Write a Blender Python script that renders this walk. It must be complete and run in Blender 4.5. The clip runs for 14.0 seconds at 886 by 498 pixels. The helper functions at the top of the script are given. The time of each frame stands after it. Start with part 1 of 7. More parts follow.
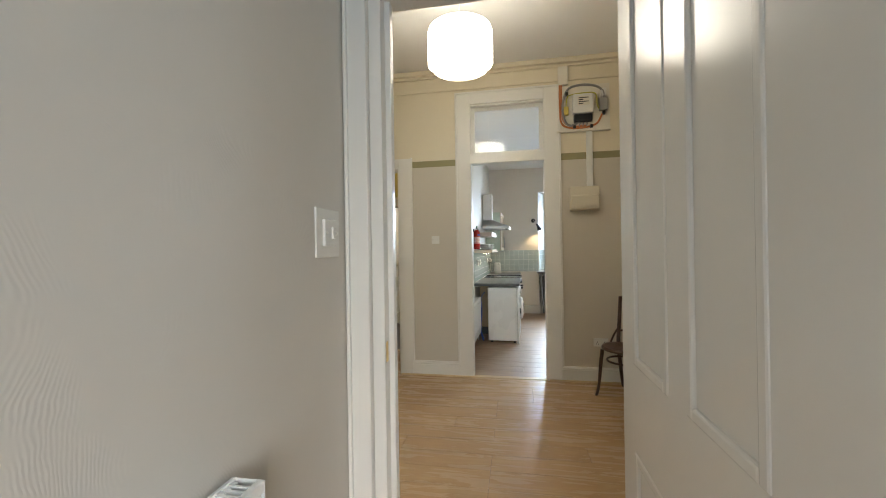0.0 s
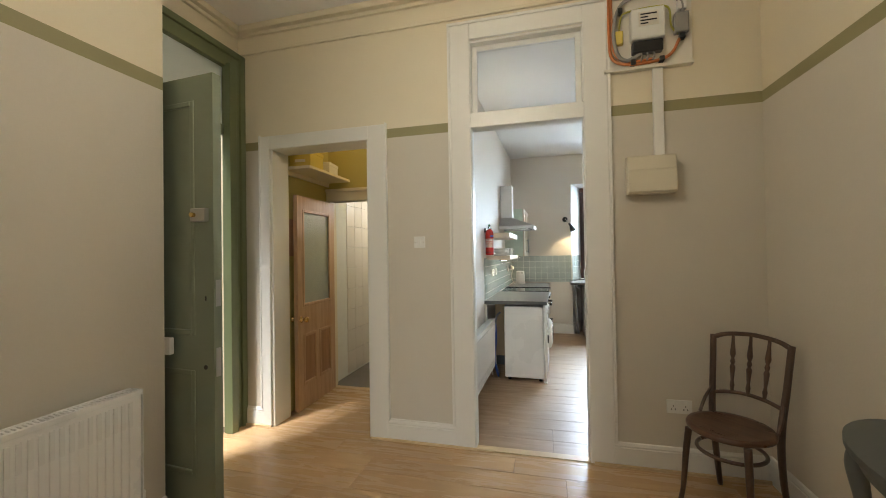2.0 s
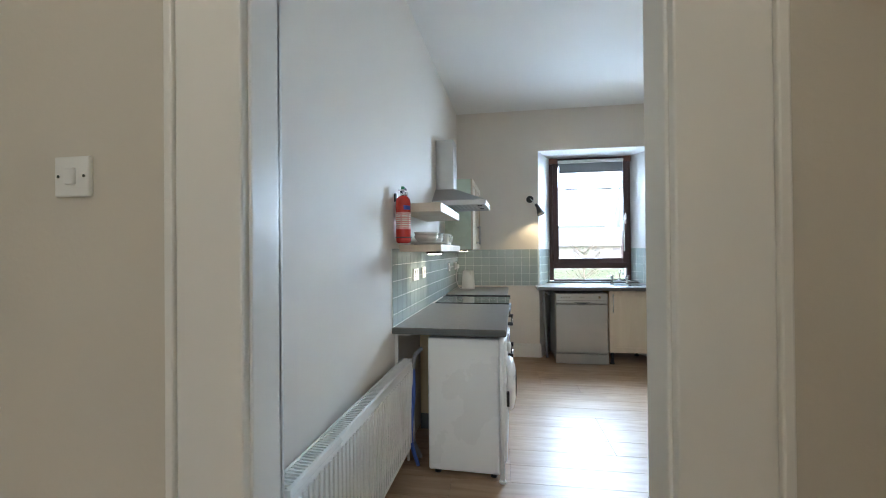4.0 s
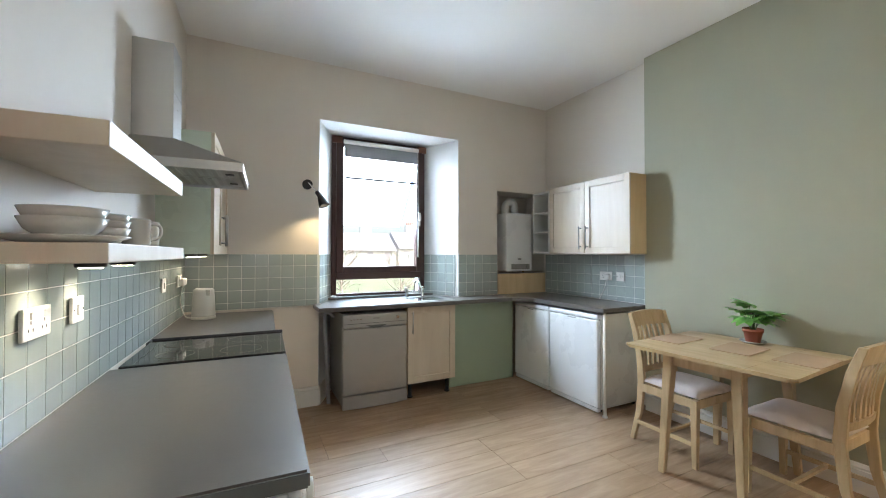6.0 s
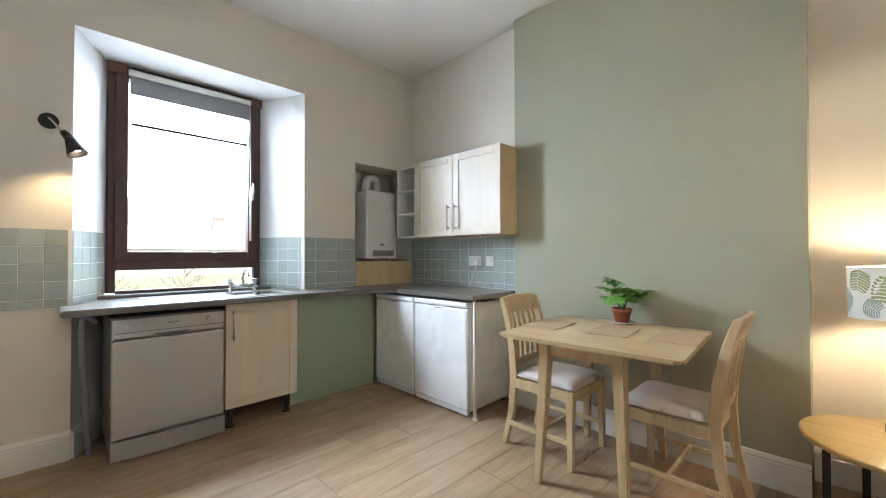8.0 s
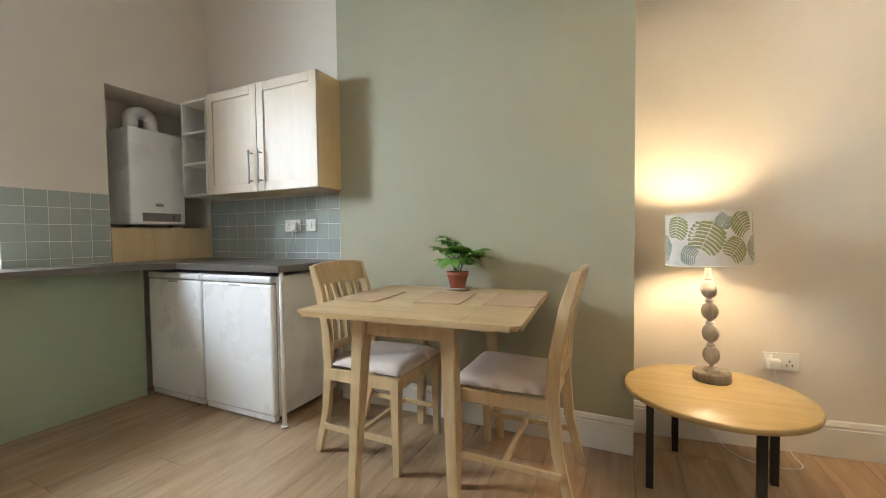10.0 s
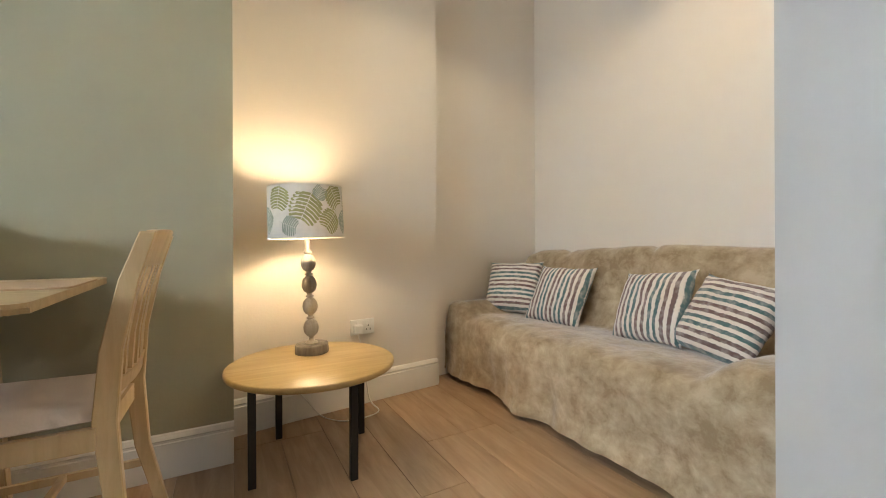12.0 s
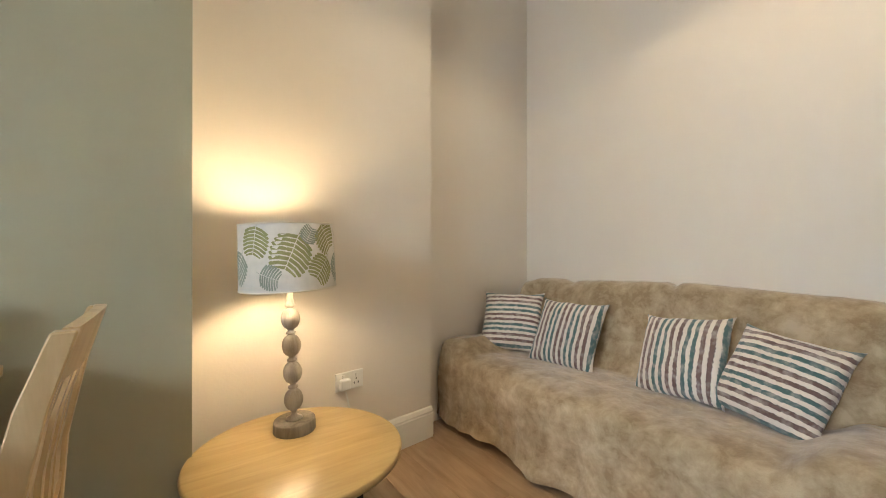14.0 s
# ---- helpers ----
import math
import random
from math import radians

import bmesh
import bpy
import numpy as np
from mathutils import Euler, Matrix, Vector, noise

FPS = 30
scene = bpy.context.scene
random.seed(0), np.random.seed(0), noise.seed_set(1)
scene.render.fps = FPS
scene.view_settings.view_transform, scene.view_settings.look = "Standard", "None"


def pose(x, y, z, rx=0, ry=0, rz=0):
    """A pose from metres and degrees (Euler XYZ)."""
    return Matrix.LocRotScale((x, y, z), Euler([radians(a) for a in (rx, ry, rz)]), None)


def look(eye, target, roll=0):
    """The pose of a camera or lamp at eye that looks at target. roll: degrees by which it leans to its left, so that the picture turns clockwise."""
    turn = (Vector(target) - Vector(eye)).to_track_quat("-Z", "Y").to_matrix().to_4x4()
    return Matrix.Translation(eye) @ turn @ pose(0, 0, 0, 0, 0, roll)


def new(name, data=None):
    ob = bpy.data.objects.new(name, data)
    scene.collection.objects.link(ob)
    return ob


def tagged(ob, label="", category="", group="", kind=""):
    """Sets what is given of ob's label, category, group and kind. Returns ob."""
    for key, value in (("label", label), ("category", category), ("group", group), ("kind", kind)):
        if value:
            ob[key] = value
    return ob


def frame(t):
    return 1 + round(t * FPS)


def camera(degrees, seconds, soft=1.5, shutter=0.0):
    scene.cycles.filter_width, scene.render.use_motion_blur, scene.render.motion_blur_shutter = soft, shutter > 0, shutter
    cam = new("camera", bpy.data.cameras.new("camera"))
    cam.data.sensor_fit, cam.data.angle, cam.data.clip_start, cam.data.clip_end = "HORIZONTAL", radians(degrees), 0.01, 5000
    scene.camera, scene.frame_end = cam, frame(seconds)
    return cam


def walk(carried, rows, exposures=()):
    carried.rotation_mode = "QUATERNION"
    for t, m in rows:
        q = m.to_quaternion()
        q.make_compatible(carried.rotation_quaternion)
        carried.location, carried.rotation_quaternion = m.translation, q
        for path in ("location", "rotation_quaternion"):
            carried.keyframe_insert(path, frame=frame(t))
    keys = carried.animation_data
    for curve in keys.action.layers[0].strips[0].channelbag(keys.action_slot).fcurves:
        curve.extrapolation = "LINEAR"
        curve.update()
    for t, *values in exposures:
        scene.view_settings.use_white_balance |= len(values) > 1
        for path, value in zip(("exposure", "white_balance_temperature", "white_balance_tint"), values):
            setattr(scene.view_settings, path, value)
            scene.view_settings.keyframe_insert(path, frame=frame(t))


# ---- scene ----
cam = camera(97.3, 14.0, soft=1.0)
PATH = [
    (0, (-0.331, -4.268, 1.404), (-0.689, -2.301, 1.406), -0.9),
    (0.5, (-0.385, -3.694, 1.393), (-0.822, -1.743, 1.411), -0.8),
    (1, (-0.327, -3.231, 1.398), (-0.814, -1.292, 1.424), -0.8),
    (1.5, (-0.3, -2.97, 1.415), (-0.796, -1.033, 1.441), -0.9),
    (2, (-0.283, -2.814, 1.418), (-0.783, -0.878, 1.444), -0.9),
    (2.2, (-0.27, -2.73, 1.408), (-0.778, -0.796, 1.438), -0.9),
    (4.3, (-0.296, -0.382, 1.333), (-0.461, 1.612, 1.345), -0.3),
    (4.5, (-0.307, -0.194, 1.328), (-0.328, 1.806, 1.342), -0.1),
    (5, (-0.315, 0.186, 1.332), (0.068, 2.148, 1.354), 0.1),
    (5.5, (-0.355, 0.462, 1.342), (0.344, 2.336, 1.367), 0.1),
    (6, (-0.386, 0.642, 1.364), (0.507, 2.431, 1.391), 0.1),
    (6.5, (-0.373, 0.742, 1.373), (0.604, 2.487, 1.402), -0.1),
    (7, (-0.285, 0.82, 1.356), (0.766, 2.521, 1.382), -0.1),
    (7.5, (-0.12, 0.954, 1.309), (1.089, 2.547, 1.327), -0.1),
    (8, (0.119, 1.108, 1.21), (1.529, 2.526, 1.238), -0.1),
    (8.2, (0.214, 1.169, 1.17), (1.702, 2.505, 1.195), -0.1),
    (10.3, (0.754, 1.258, 1.026), (2.652, 1.887, 0.969), -0.5),
    (10.5, (0.782, 1.256, 0.989), (2.735, 1.688, 0.962), -0.7),
    (11, (0.848, 1.244, 0.93), (2.84, 1.071, 0.921), -0.3),
    (11.5, (0.888, 1.222, 0.885), (2.771, 0.548, 0.892), -0.3),
    (12, (0.934, 1.224, 0.875), (2.683, 0.253, 0.875), -0.2),
    (12.5, (0.973, 1.222, 0.872), (2.637, 0.113, 0.87), -0.1),
    (13, (1.034, 1.213, 0.879), (2.66, 0.049, 0.89), -0.2),
    (13.5, (1.162, 1.233, 0.95), (2.779, 0.056, 0.957), -0.1),
    (14, (1.304, 1.262, 1.063), (2.939, 0.11, 1.066), -0.0),
]
EXPOSURES = [(0.0, 1.84, 6080, 10), (2.2, 1.94, 6250, 10), (4.3, 1.66, 5550, 10), (5.5, 1.68, 5920, 12), (6.5, 1.76, 6080, 14), (8.2, 1.85, 6230, 15), (10.3, 1.76, 6780, 15), (14.0, 1.57, 6800, 15)]
walk(cam, [(t, look(eye, target, roll)) for t, eye, target, roll in PATH], exposures=EXPOSURES)

# ---- world, daylight and lamps ----
world = bpy.data.worlds.new("overcast_sky")
scene.world = world
world.use_nodes = True
wn = world.node_tree.nodes
sky = wn.new("ShaderNodeTexSky")
sky.sky_type = "NISHITA"
sky.sun_disc = False
sky.sun_elevation = radians(38)
sky.sun_rotation = radians(150)
sky.air_density, sky.dust_density, sky.ozone_density = 1.0, 4.0, 1.0
world.node_tree.links.new(sky.outputs[0], wn["Background"].inputs[0])
wn["Background"].inputs[1].default_value = 0.15

sun = new("sun", bpy.data.lights.new("sun", "SUN"))
sun.data.energy, sun.data.angle, sun.data.color = 5.0, radians(15), (1.0, 0.97, 0.92)
sun.matrix_world = look((0, 0, 10), (2.0, 5.0, 0))


def area_lamp(name, m, w, h, watts, colour):
    ob = new(name, bpy.data.lights.new(name, "AREA"))
    ob.data.shape, ob.data.size, ob.data.size_y = "RECTANGLE", w, h
    ob.data.energy, ob.data.color = watts, colour
    ob.matrix_world = m
    return ob


def bulb(name, p, watts, colour, radius=0.03):
    ob = new(name, bpy.data.lights.new(name, "POINT"))
    ob.data.energy, ob.data.color, ob.data.shadow_soft_size = watts, colour, radius
    ob.location = p
    return ob


def spot(name, p, target, watts, colour, degrees, blend=0.5, radius=0.02):
    ob = new(name, bpy.data.lights.new(name, "SPOT"))
    ob.data.energy, ob.data.color, ob.data.shadow_soft_size = watts, colour, radius
    ob.data.spot_size, ob.data.spot_blend = radians(degrees), blend
    ob.matrix_world = look(p, target)
    return ob


DAY, WARM = (0.72, 0.87, 1.0), (1.0, 0.76, 0.42)
area_lamp("window_daylight", look((0.88, 5.13, 2.12), (0.90, 3.1, 0.60)), 0.98, 1.0, 51, DAY)
area_lamp("bedroom_daylight", look((0.5, -6.85, 1.6), (0.0, 0.0, 1.2)), 1.5, 1.6, 12, DAY)
bulb("table_lamp_bulb", (2.777, 0.91, 1.045), 5.4, (1.0, 0.79, 0.50), 0.05)
bulb("pendant_bulb", (1.70, 0.0, 2.71), 8.5, (1.0, 0.84, 0.60), 0.015)
# Unseen soft fill added to brighten the bathroom; no fitting is modelled.
bulb("bathroom_fill", (-1.9, 2.2, 2.2), 6.5, (1.0, 0.95, 0.9), 0.3)
# Added warm fill that lifts the passage walls, without any lamp fitting.
bulb("passage_fill", (-1.85, 0.62, 2.75), 1.3, (1.0, 0.82, 0.5), 0.05)
spot("wall_lamp_bulb", (0.214, 4.143, 1.772), (0.06, 4.33, 1.2), 2.7, WARM, 100, 0.8)

# ---- materials ----
MATS = {}


def mat(name, colour, rough=0.6, metal=0.0, vary=0.06, scale=3.0, bump=0.0, bump_scale=60.0, fine=0.0, spec=0.5, coat=0.0, random_piece=0.0, emit=0.0):
    """Paint, plastic, metal: a base colour with broad and fine variation, roughness wear and relief."""
    m = bpy.data.materials.new(name)
    m.use_nodes = True
    nt = m.node_tree
    n, link = nt.nodes, nt.links.new
    b = n["Principled BSDF"]
    b.inputs["Roughness"].default_value, b.inputs["Metallic"].default_value = rough, metal
    b.inputs["Specular IOR Level"].default_value = spec
    b.inputs["Coat Weight"].default_value = coat
    tc = n.new("ShaderNodeTexCoord")
    big = n.new("ShaderNodeTexNoise")
    big.inputs["Scale"].default_value, big.inputs["Detail"].default_value = scale, 5
    link(tc.outputs["Object"], big.inputs["Vector"])
    ramp = n.new("ShaderNodeMapRange")
    ramp.inputs["To Min"].default_value, ramp.inputs["To Max"].default_value = 1 - vary, 1 + vary
    link(big.outputs["Fac"], ramp.inputs["Value"])
    mul = n.new("ShaderNodeMix")
    mul.data_type, mul.blend_type = "RGBA", "MULTIPLY"
    mul.inputs[0].default_value = 1.0
    mul.inputs[6].default_value = (*colour, 1)
    link(ramp.outputs[0], mul.inputs[7])
    out = mul.outputs[2]
    if random_piece:
        oi = n.new("ShaderNodeObjectInfo")
        r2 = n.new("ShaderNodeMapRange")
        r2.inputs["To Min"].default_value, r2.inputs["To Max"].default_value = 1 - random_piece, 1 + random_piece
        link(oi.outputs["Random"], r2.inputs["Value"])
        m2 = n.new("ShaderNodeMix")
        m2.data_type, m2.blend_type = "RGBA", "MULTIPLY"
        m2.inputs[0].default_value = 1.0
        link(out, m2.inputs[6])
        link(r2.outputs[0], m2.inputs[7])
        out = m2.outputs[2]
    link(out, b.inputs["Base Color"])
    rr = n.new("ShaderNodeMapRange")
    rr.inputs["To Min"].default_value, rr.inputs["To Max"].default_value = max(0.02, rough - 0.06), min(1, rough + 0.06)
    link(big.outputs["Fac"], rr.inputs["Value"])
    link(rr.outputs[0], b.inputs["Roughness"])
    if bump:
        fine_n = n.new("ShaderNodeTexNoise")
        fine_n.inputs["Scale"].default_value, fine_n.inputs["Detail"].default_value = bump_scale, 4
        link(tc.outputs["Object"], fine_n.inputs["Vector"])
        bp = n.new("ShaderNodeBump")
        bp.inputs["Strength"].default_value, bp.inputs["Distance"].default_value = bump, 0.004
        link(fine_n.outputs["Fac"], bp.inputs["Height"])
        link(bp.outputs[0], b.inputs["Normal"])
    if emit:
        b.inputs["Emission Color"].default_value = (*colour, 1)
        b.inputs["Emission Strength"].default_value = emit
    MATS[name] = m
    return m


def wood(name, dark, light, rough=0.4, along="X", stretch=12.0, scale=7.0, random_piece=0.12, bump=0.08, coat=0.0):
    """Grain drawn out along one axis, with broad bands, pores and a piece-by-piece shift."""
    m = bpy.data.materials.new(name)
    m.use_nodes = True
    nt = m.node_tree
    n, link = nt.nodes, nt.links.new
    b = n["Principled BSDF"]
    b.inputs["Roughness"].default_value = rough
    b.inputs["Coat Weight"].default_value = coat
    tc, oi = n.new("ShaderNodeTexCoord"), n.new("ShaderNodeObjectInfo")
    mp = n.new("ShaderNodeMapping")
    mp.inputs["Scale"].default_value = tuple(1.0 if a == along else stretch for a in "XYZ")
    shift = n.new("ShaderNodeVectorMath")
    shift.operation = "MULTIPLY_ADD"
    shift.inputs[1].default_value = (37, 53, 29)
    link(oi.outputs["Random"], shift.inputs[0])
    link(tc.outputs["Object"], shift.inputs[2])
    link(shift.outputs[0], mp.inputs["Vector"])
    g = n.new("ShaderNodeTexNoise")
    g.inputs["Scale"].default_value, g.inputs["Detail"].default_value = scale * 0.35, 7
    g.inputs["Roughness"].default_value, g.inputs["Distortion"].default_value = 0.62, 0.7
    link(mp.outputs[0], g.inputs["Vector"])
    cr = n.new("ShaderNodeValToRGB")
    cr.color_ramp.elements[0].position, cr.color_ramp.elements[1].position = 0.3, 0.7
    cr.color_ramp.elements[0].color, cr.color_ramp.elements[1].color = (*dark, 1), (*light, 1)
    link(g.outputs["Fac"], cr.inputs[0])
    r2 = n.new("ShaderNodeMapRange")
    r2.inputs["To Min"].default_value, r2.inputs["To Max"].default_value = 1 - random_piece, 1 + random_piece
    link(oi.outputs["Random"], r2.inputs["Value"])
    mul = n.new("ShaderNodeMix")
    mul.data_type, mul.blend_type = "RGBA", "MULTIPLY"
    mul.inputs[0].default_value = 1.0
    link(cr.outputs[0], mul.inputs[6])
    link(r2.outputs[0], mul.inputs[7])
    link(mul.outputs[2], b.inputs["Base Color"])
    rr = n.new("ShaderNodeMapRange")
    rr.inputs["To Min"].default_value, rr.inputs["To Max"].default_value = rough + 0.08, rough - 0.06
    link(g.outputs["Fac"], rr.inputs["Value"])
    link(rr.outputs[0], b.inputs["Roughness"])
    bp = n.new("ShaderNodeBump")
    bp.inputs["Strength"].default_value, bp.inputs["Distance"].default_value = bump, 0.002
    link(g.outputs["Fac"], bp.inputs["Height"])
    link(bp.outputs[0], b.inputs["Normal"])
    return m


def glass_mat(name, rough=0.0, colour=(1, 1, 1)):
    m = bpy.data.materials.new(name)
    m.use_nodes = True
    b = m.node_tree.nodes["Principled BSDF"]
    b.inputs["Base Color"].default_value = (*colour, 1)
    b.inputs["Roughness"].default_value, b.inputs["Transmission Weight"].default_value = rough, 1.0
    b.inputs["IOR"].default_value = 1.45
    return m


def artex(name, colour):
    """Combed plaster: patches of short curved strokes in relief."""
    m = mat(name, colour, 0.55, vary=0.03, scale=1.5)
    n, link = m.node_tree.nodes, m.node_tree.links.new
    tc = n.new("ShaderNodeTexCoord")
    warp = n.new("ShaderNodeTexNoise")
    warp.inputs["Scale"].default_value = 1.6
    wave = n.new("ShaderNodeTexWave")
    wave.inputs["Scale"].default_value, wave.inputs["Distortion"].default_value = 30, 5
    wave.inputs["Detail"].default_value, wave.inputs["Detail Scale"].default_value = 2.0, 0.6
    wave.bands_direction = "Y"
    mask = n.new("ShaderNodeTexNoise")
    mask.inputs["Scale"].default_value, mask.inputs["Detail"].default_value = 5.0, 3
    rng = n.new("ShaderNodeMapRange")
    rng.inputs["From Min"].default_value, rng.inputs["From Max"].default_value = 0.5, 0.68
    mult = n.new("ShaderNodeMath")
    mult.operation = "MULTIPLY"
    bp = n.new("ShaderNodeBump")
    bp.inputs["Strength"].default_value, bp.inputs["Distance"].default_value = 0.13, 0.005
    swirl = n.new("ShaderNodeVectorMath")
    swirl.operation = "MULTIPLY_ADD"
    swirl.inputs[1].default_value = (0.9, 0.9, 0.9)
    link(tc.outputs["Object"], warp.inputs["Vector"])
    link(warp.outputs["Color"], swirl.inputs[0])
    link(tc.outputs["Object"], swirl.inputs[2])
    link(swirl.outputs[0], wave.inputs["Vector"])
    link(tc.outputs["Object"], mask.inputs["Vector"])
    link(mask.outputs["Fac"], rng.inputs["Value"])
    link(rng.outputs[0], mult.inputs[0])
    link(wave.outputs["Fac"], mult.inputs[1])
    link(mult.outputs[0], bp.inputs["Height"])
    link(bp.outputs[0], n["Principled BSDF"].inputs["Normal"])
    return m


def velvet(name):
    """Crushed beige throw: brushed patches lighter and darker, soft sheen."""
    m = bpy.data.materials.new(name)
    m.use_nodes = True
    n, link = m.node_tree.nodes, m.node_tree.links.new
    b = n["Principled BSDF"]
    tc = n.new("ShaderNodeTexCoord")
    a, c = n.new("ShaderNodeTexNoise"), n.new("ShaderNodeTexNoise")
    a.inputs["Scale"].default_value, a.inputs["Detail"].default_value, a.inputs["Distortion"].default_value = 7.0, 6, 0.25
    a.inputs["Roughness"].default_value = 0.62
    c.inputs["Scale"].default_value, c.inputs["Detail"].default_value = 260, 2
    cr = n.new("ShaderNodeValToRGB")
    cr.color_ramp.elements[0].position, cr.color_ramp.elements[1].position = 0.41, 0.60
    cr.color_ramp.elements[0].color, cr.color_ramp.elements[1].color = (0.285, 0.207, 0.122, 1), (0.49, 0.39, 0.262, 1)
    for t in (a, c):
        link(tc.outputs["Object"], t.inputs["Vector"])
    f = n.new("ShaderNodeTexNoise")
    f.inputs["Scale"].default_value, f.inputs["Detail"].default_value, f.inputs["Distortion"].default_value = 17, 6, 0.35
    f.inputs["Roughness"].default_value = 0.7
    link(tc.outputs["Object"], f.inputs["Vector"])
    both = n.new("ShaderNodeMix")
    both.inputs[0].default_value = 0.5
    link(a.outputs["Fac"], both.inputs[2])
    link(f.outputs["Fac"], both.inputs[3])
    link(both.outputs[0], cr.inputs[0])
    link(cr.outputs[0], b.inputs["Base Color"])
    b.inputs["Roughness"].default_value = 0.85
    b.inputs["Sheen Weight"].default_value, b.inputs["Sheen Roughness"].default_value = 0.5, 0.4
    b.inputs["Specular IOR Level"].default_value = 0.2
    bp = n.new("ShaderNodeBump")
    bp.inputs["Strength"].default_value, bp.inputs["Distance"].default_value = 0.25, 0.003
    link(c.outputs["Fac"], bp.inputs["Height"])
    bp2 = n.new("ShaderNodeBump")
    bp2.inputs["Strength"].default_value, bp2.inputs["Distance"].default_value = 0.55, 0.010
    link(a.outputs["Fac"], bp2.inputs["Height"])
    link(bp.outputs[0], bp2.inputs["Normal"])
    link(bp2.outputs[0], b.inputs["Normal"])
    return m


def stripes(name, axis):
    """Cushion cloth: cream ground with ribbed bands in brown and teal that take turns."""
    m = bpy.data.materials.new(name)
    m.use_nodes = True
    n, link = m.node_tree.nodes, m.node_tree.links.new
    b = n["Principled BSDF"]
    b.inputs["Roughness"].default_value = 0.9
    b.inputs["Sheen Weight"].default_value = 0.3
    tc, sep = n.new("ShaderNodeTexCoord"), n.new("ShaderNodeSeparateXYZ")
    wob = n.new("ShaderNodeTexNoise")
    wob.inputs["Scale"].default_value, wob.inputs["Detail"].default_value = 70, 3
    add = n.new("ShaderNodeMath")
    add.operation = "MULTIPLY_ADD"
    add.inputs[1].default_value = 0.010
    frac = n.new("ShaderNodeMath")
    frac.operation = "PINGPONG"
    frac.inputs[1].default_value = 0.0155
    band = n.new("ShaderNodeMapRange")
    band.inputs["From Min"].default_value, band.inputs["From Max"].default_value = 0.0065, 0.0085
    link(tc.outputs["Object"], sep.inputs[0])
    link(tc.outputs["Object"], wob.inputs["Vector"])
    link(wob.outputs["Fac"], add.inputs[0])
    link(sep.outputs[axis], add.inputs[2])
    link(add.outputs[0], frac.inputs[0])
    link(frac.outputs[0], band.inputs["Value"])
    turn = n.new("ShaderNodeMath")
    turn.operation = "PINGPONG"
    turn.inputs[1].default_value = 0.062
    pick = n.new("ShaderNodeValToRGB")
    pick.color_ramp.elements[0].position, pick.color_ramp.elements[1].position = 0.4, 0.6
    pick.color_ramp.elements[0].color, pick.color_ramp.elements[1].color = (0.17, 0.105, 0.095, 1), (0.075, 0.15, 0.15, 1)
    sc = n.new("ShaderNodeMath")
    sc.operation = "DIVIDE"
    sc.inputs[1].default_value = 0.062
    link(sep.outputs[axis], turn.inputs[0])
    link(turn.outputs[0], sc.inputs[0])
    link(sc.outputs[0], pick.inputs[0])
    fade = n.new("ShaderNodeTexNoise")
    fade.inputs["Scale"].default_value, fade.inputs["Detail"].default_value = 30, 3
    link(tc.outputs["Object"], fade.inputs["Vector"])
    worn = n.new("ShaderNodeMix")
    worn.data_type = "RGBA"
    worn.inputs[7].default_value = (0.5, 0.46, 0.42, 1)
    fr = n.new("ShaderNodeMapRange")
    fr.inputs["From Min"].default_value, fr.inputs["From Max"].default_value, fr.inputs["To Max"].default_value = 0.45, 0.75, 0.7
    link(fade.outputs["Fac"], fr.inputs["Value"])
    link(fr.outputs[0], worn.inputs[0])
    link(pick.outputs[0], worn.inputs[6])
    mix = n.new("ShaderNodeMix")
    mix.data_type = "RGBA"
    mix.inputs[6].default_value = (0.72, 0.66, 0.58, 1)
    link(band.outputs[0], mix.inputs[0])
    link(worn.outputs[2], mix.inputs[7])
    link(mix.outputs[2], b.inputs["Base Color"])
    bp = n.new("ShaderNodeBump")
    bp.inputs["Strength"].default_value, bp.inputs["Distance"].default_value = 0.6, 0.006
    bp.invert = True
    link(band.outputs[0], bp.inputs["Height"])
    link(bp.outputs[0], b.inputs["Normal"])
    return m


CREAM = mat("cream_wall_paint", (0.74, 0.68, 0.595), 0.62, vary=0.035, scale=1.2, bump=0.12, bump_scale=90)
HALL_UP = mat("hall_cream_paint", (0.74, 0.66, 0.49), 0.6, vary=0.035, scale=1.2, bump=0.14, bump_scale=80)
HALL_LOW = mat("hall_grey_paint", (0.61, 0.56, 0.465), 0.6, vary=0.04, scale=1.4, bump=0.16, bump_scale=80)
OLIVE = mat("olive_stripe_paint", (0.30, 0.27, 0.13), 0.55, vary=0.06, bump=0.1)
MUSTARD = mat("mustard_wall_paint", (0.46, 0.38, 0.12), 0.6, vary=0.08, bump=0.12)
SAGE = mat("sage_wall_paint", (0.375, 0.362, 0.258), 0.6, vary=0.03, scale=1.2, bump=0.1, bump_scale=90)
SAGE_PANEL = mat("sage_panel_paint", (0.33, 0.40, 0.28), 0.5, vary=0.04)
CEIL = mat("white_ceiling_paint", (0.84, 0.82, 0.78), 0.8, vary=0.03, scale=0.8, bump=0.1)
TRIM = mat("white_gloss_trim", (0.78, 0.76, 0.70), 0.32, vary=0.04, scale=2.5, bump=0.06, bump_scale=25)
DOOR_WHITE = mat("white_gloss_door", (0.74, 0.73, 0.69), 0.22, vary=0.04, scale=2, bump=0.08, bump_scale=14)
# Paint darkened to stand in for weaker daylight by the kitchen door.
DIMMED_WALL = mat("dimmed_wall_paint", (0.47, 0.46, 0.44), 0.6, vary=0.03, scale=1.2, bump=0.1, bump_scale=90)
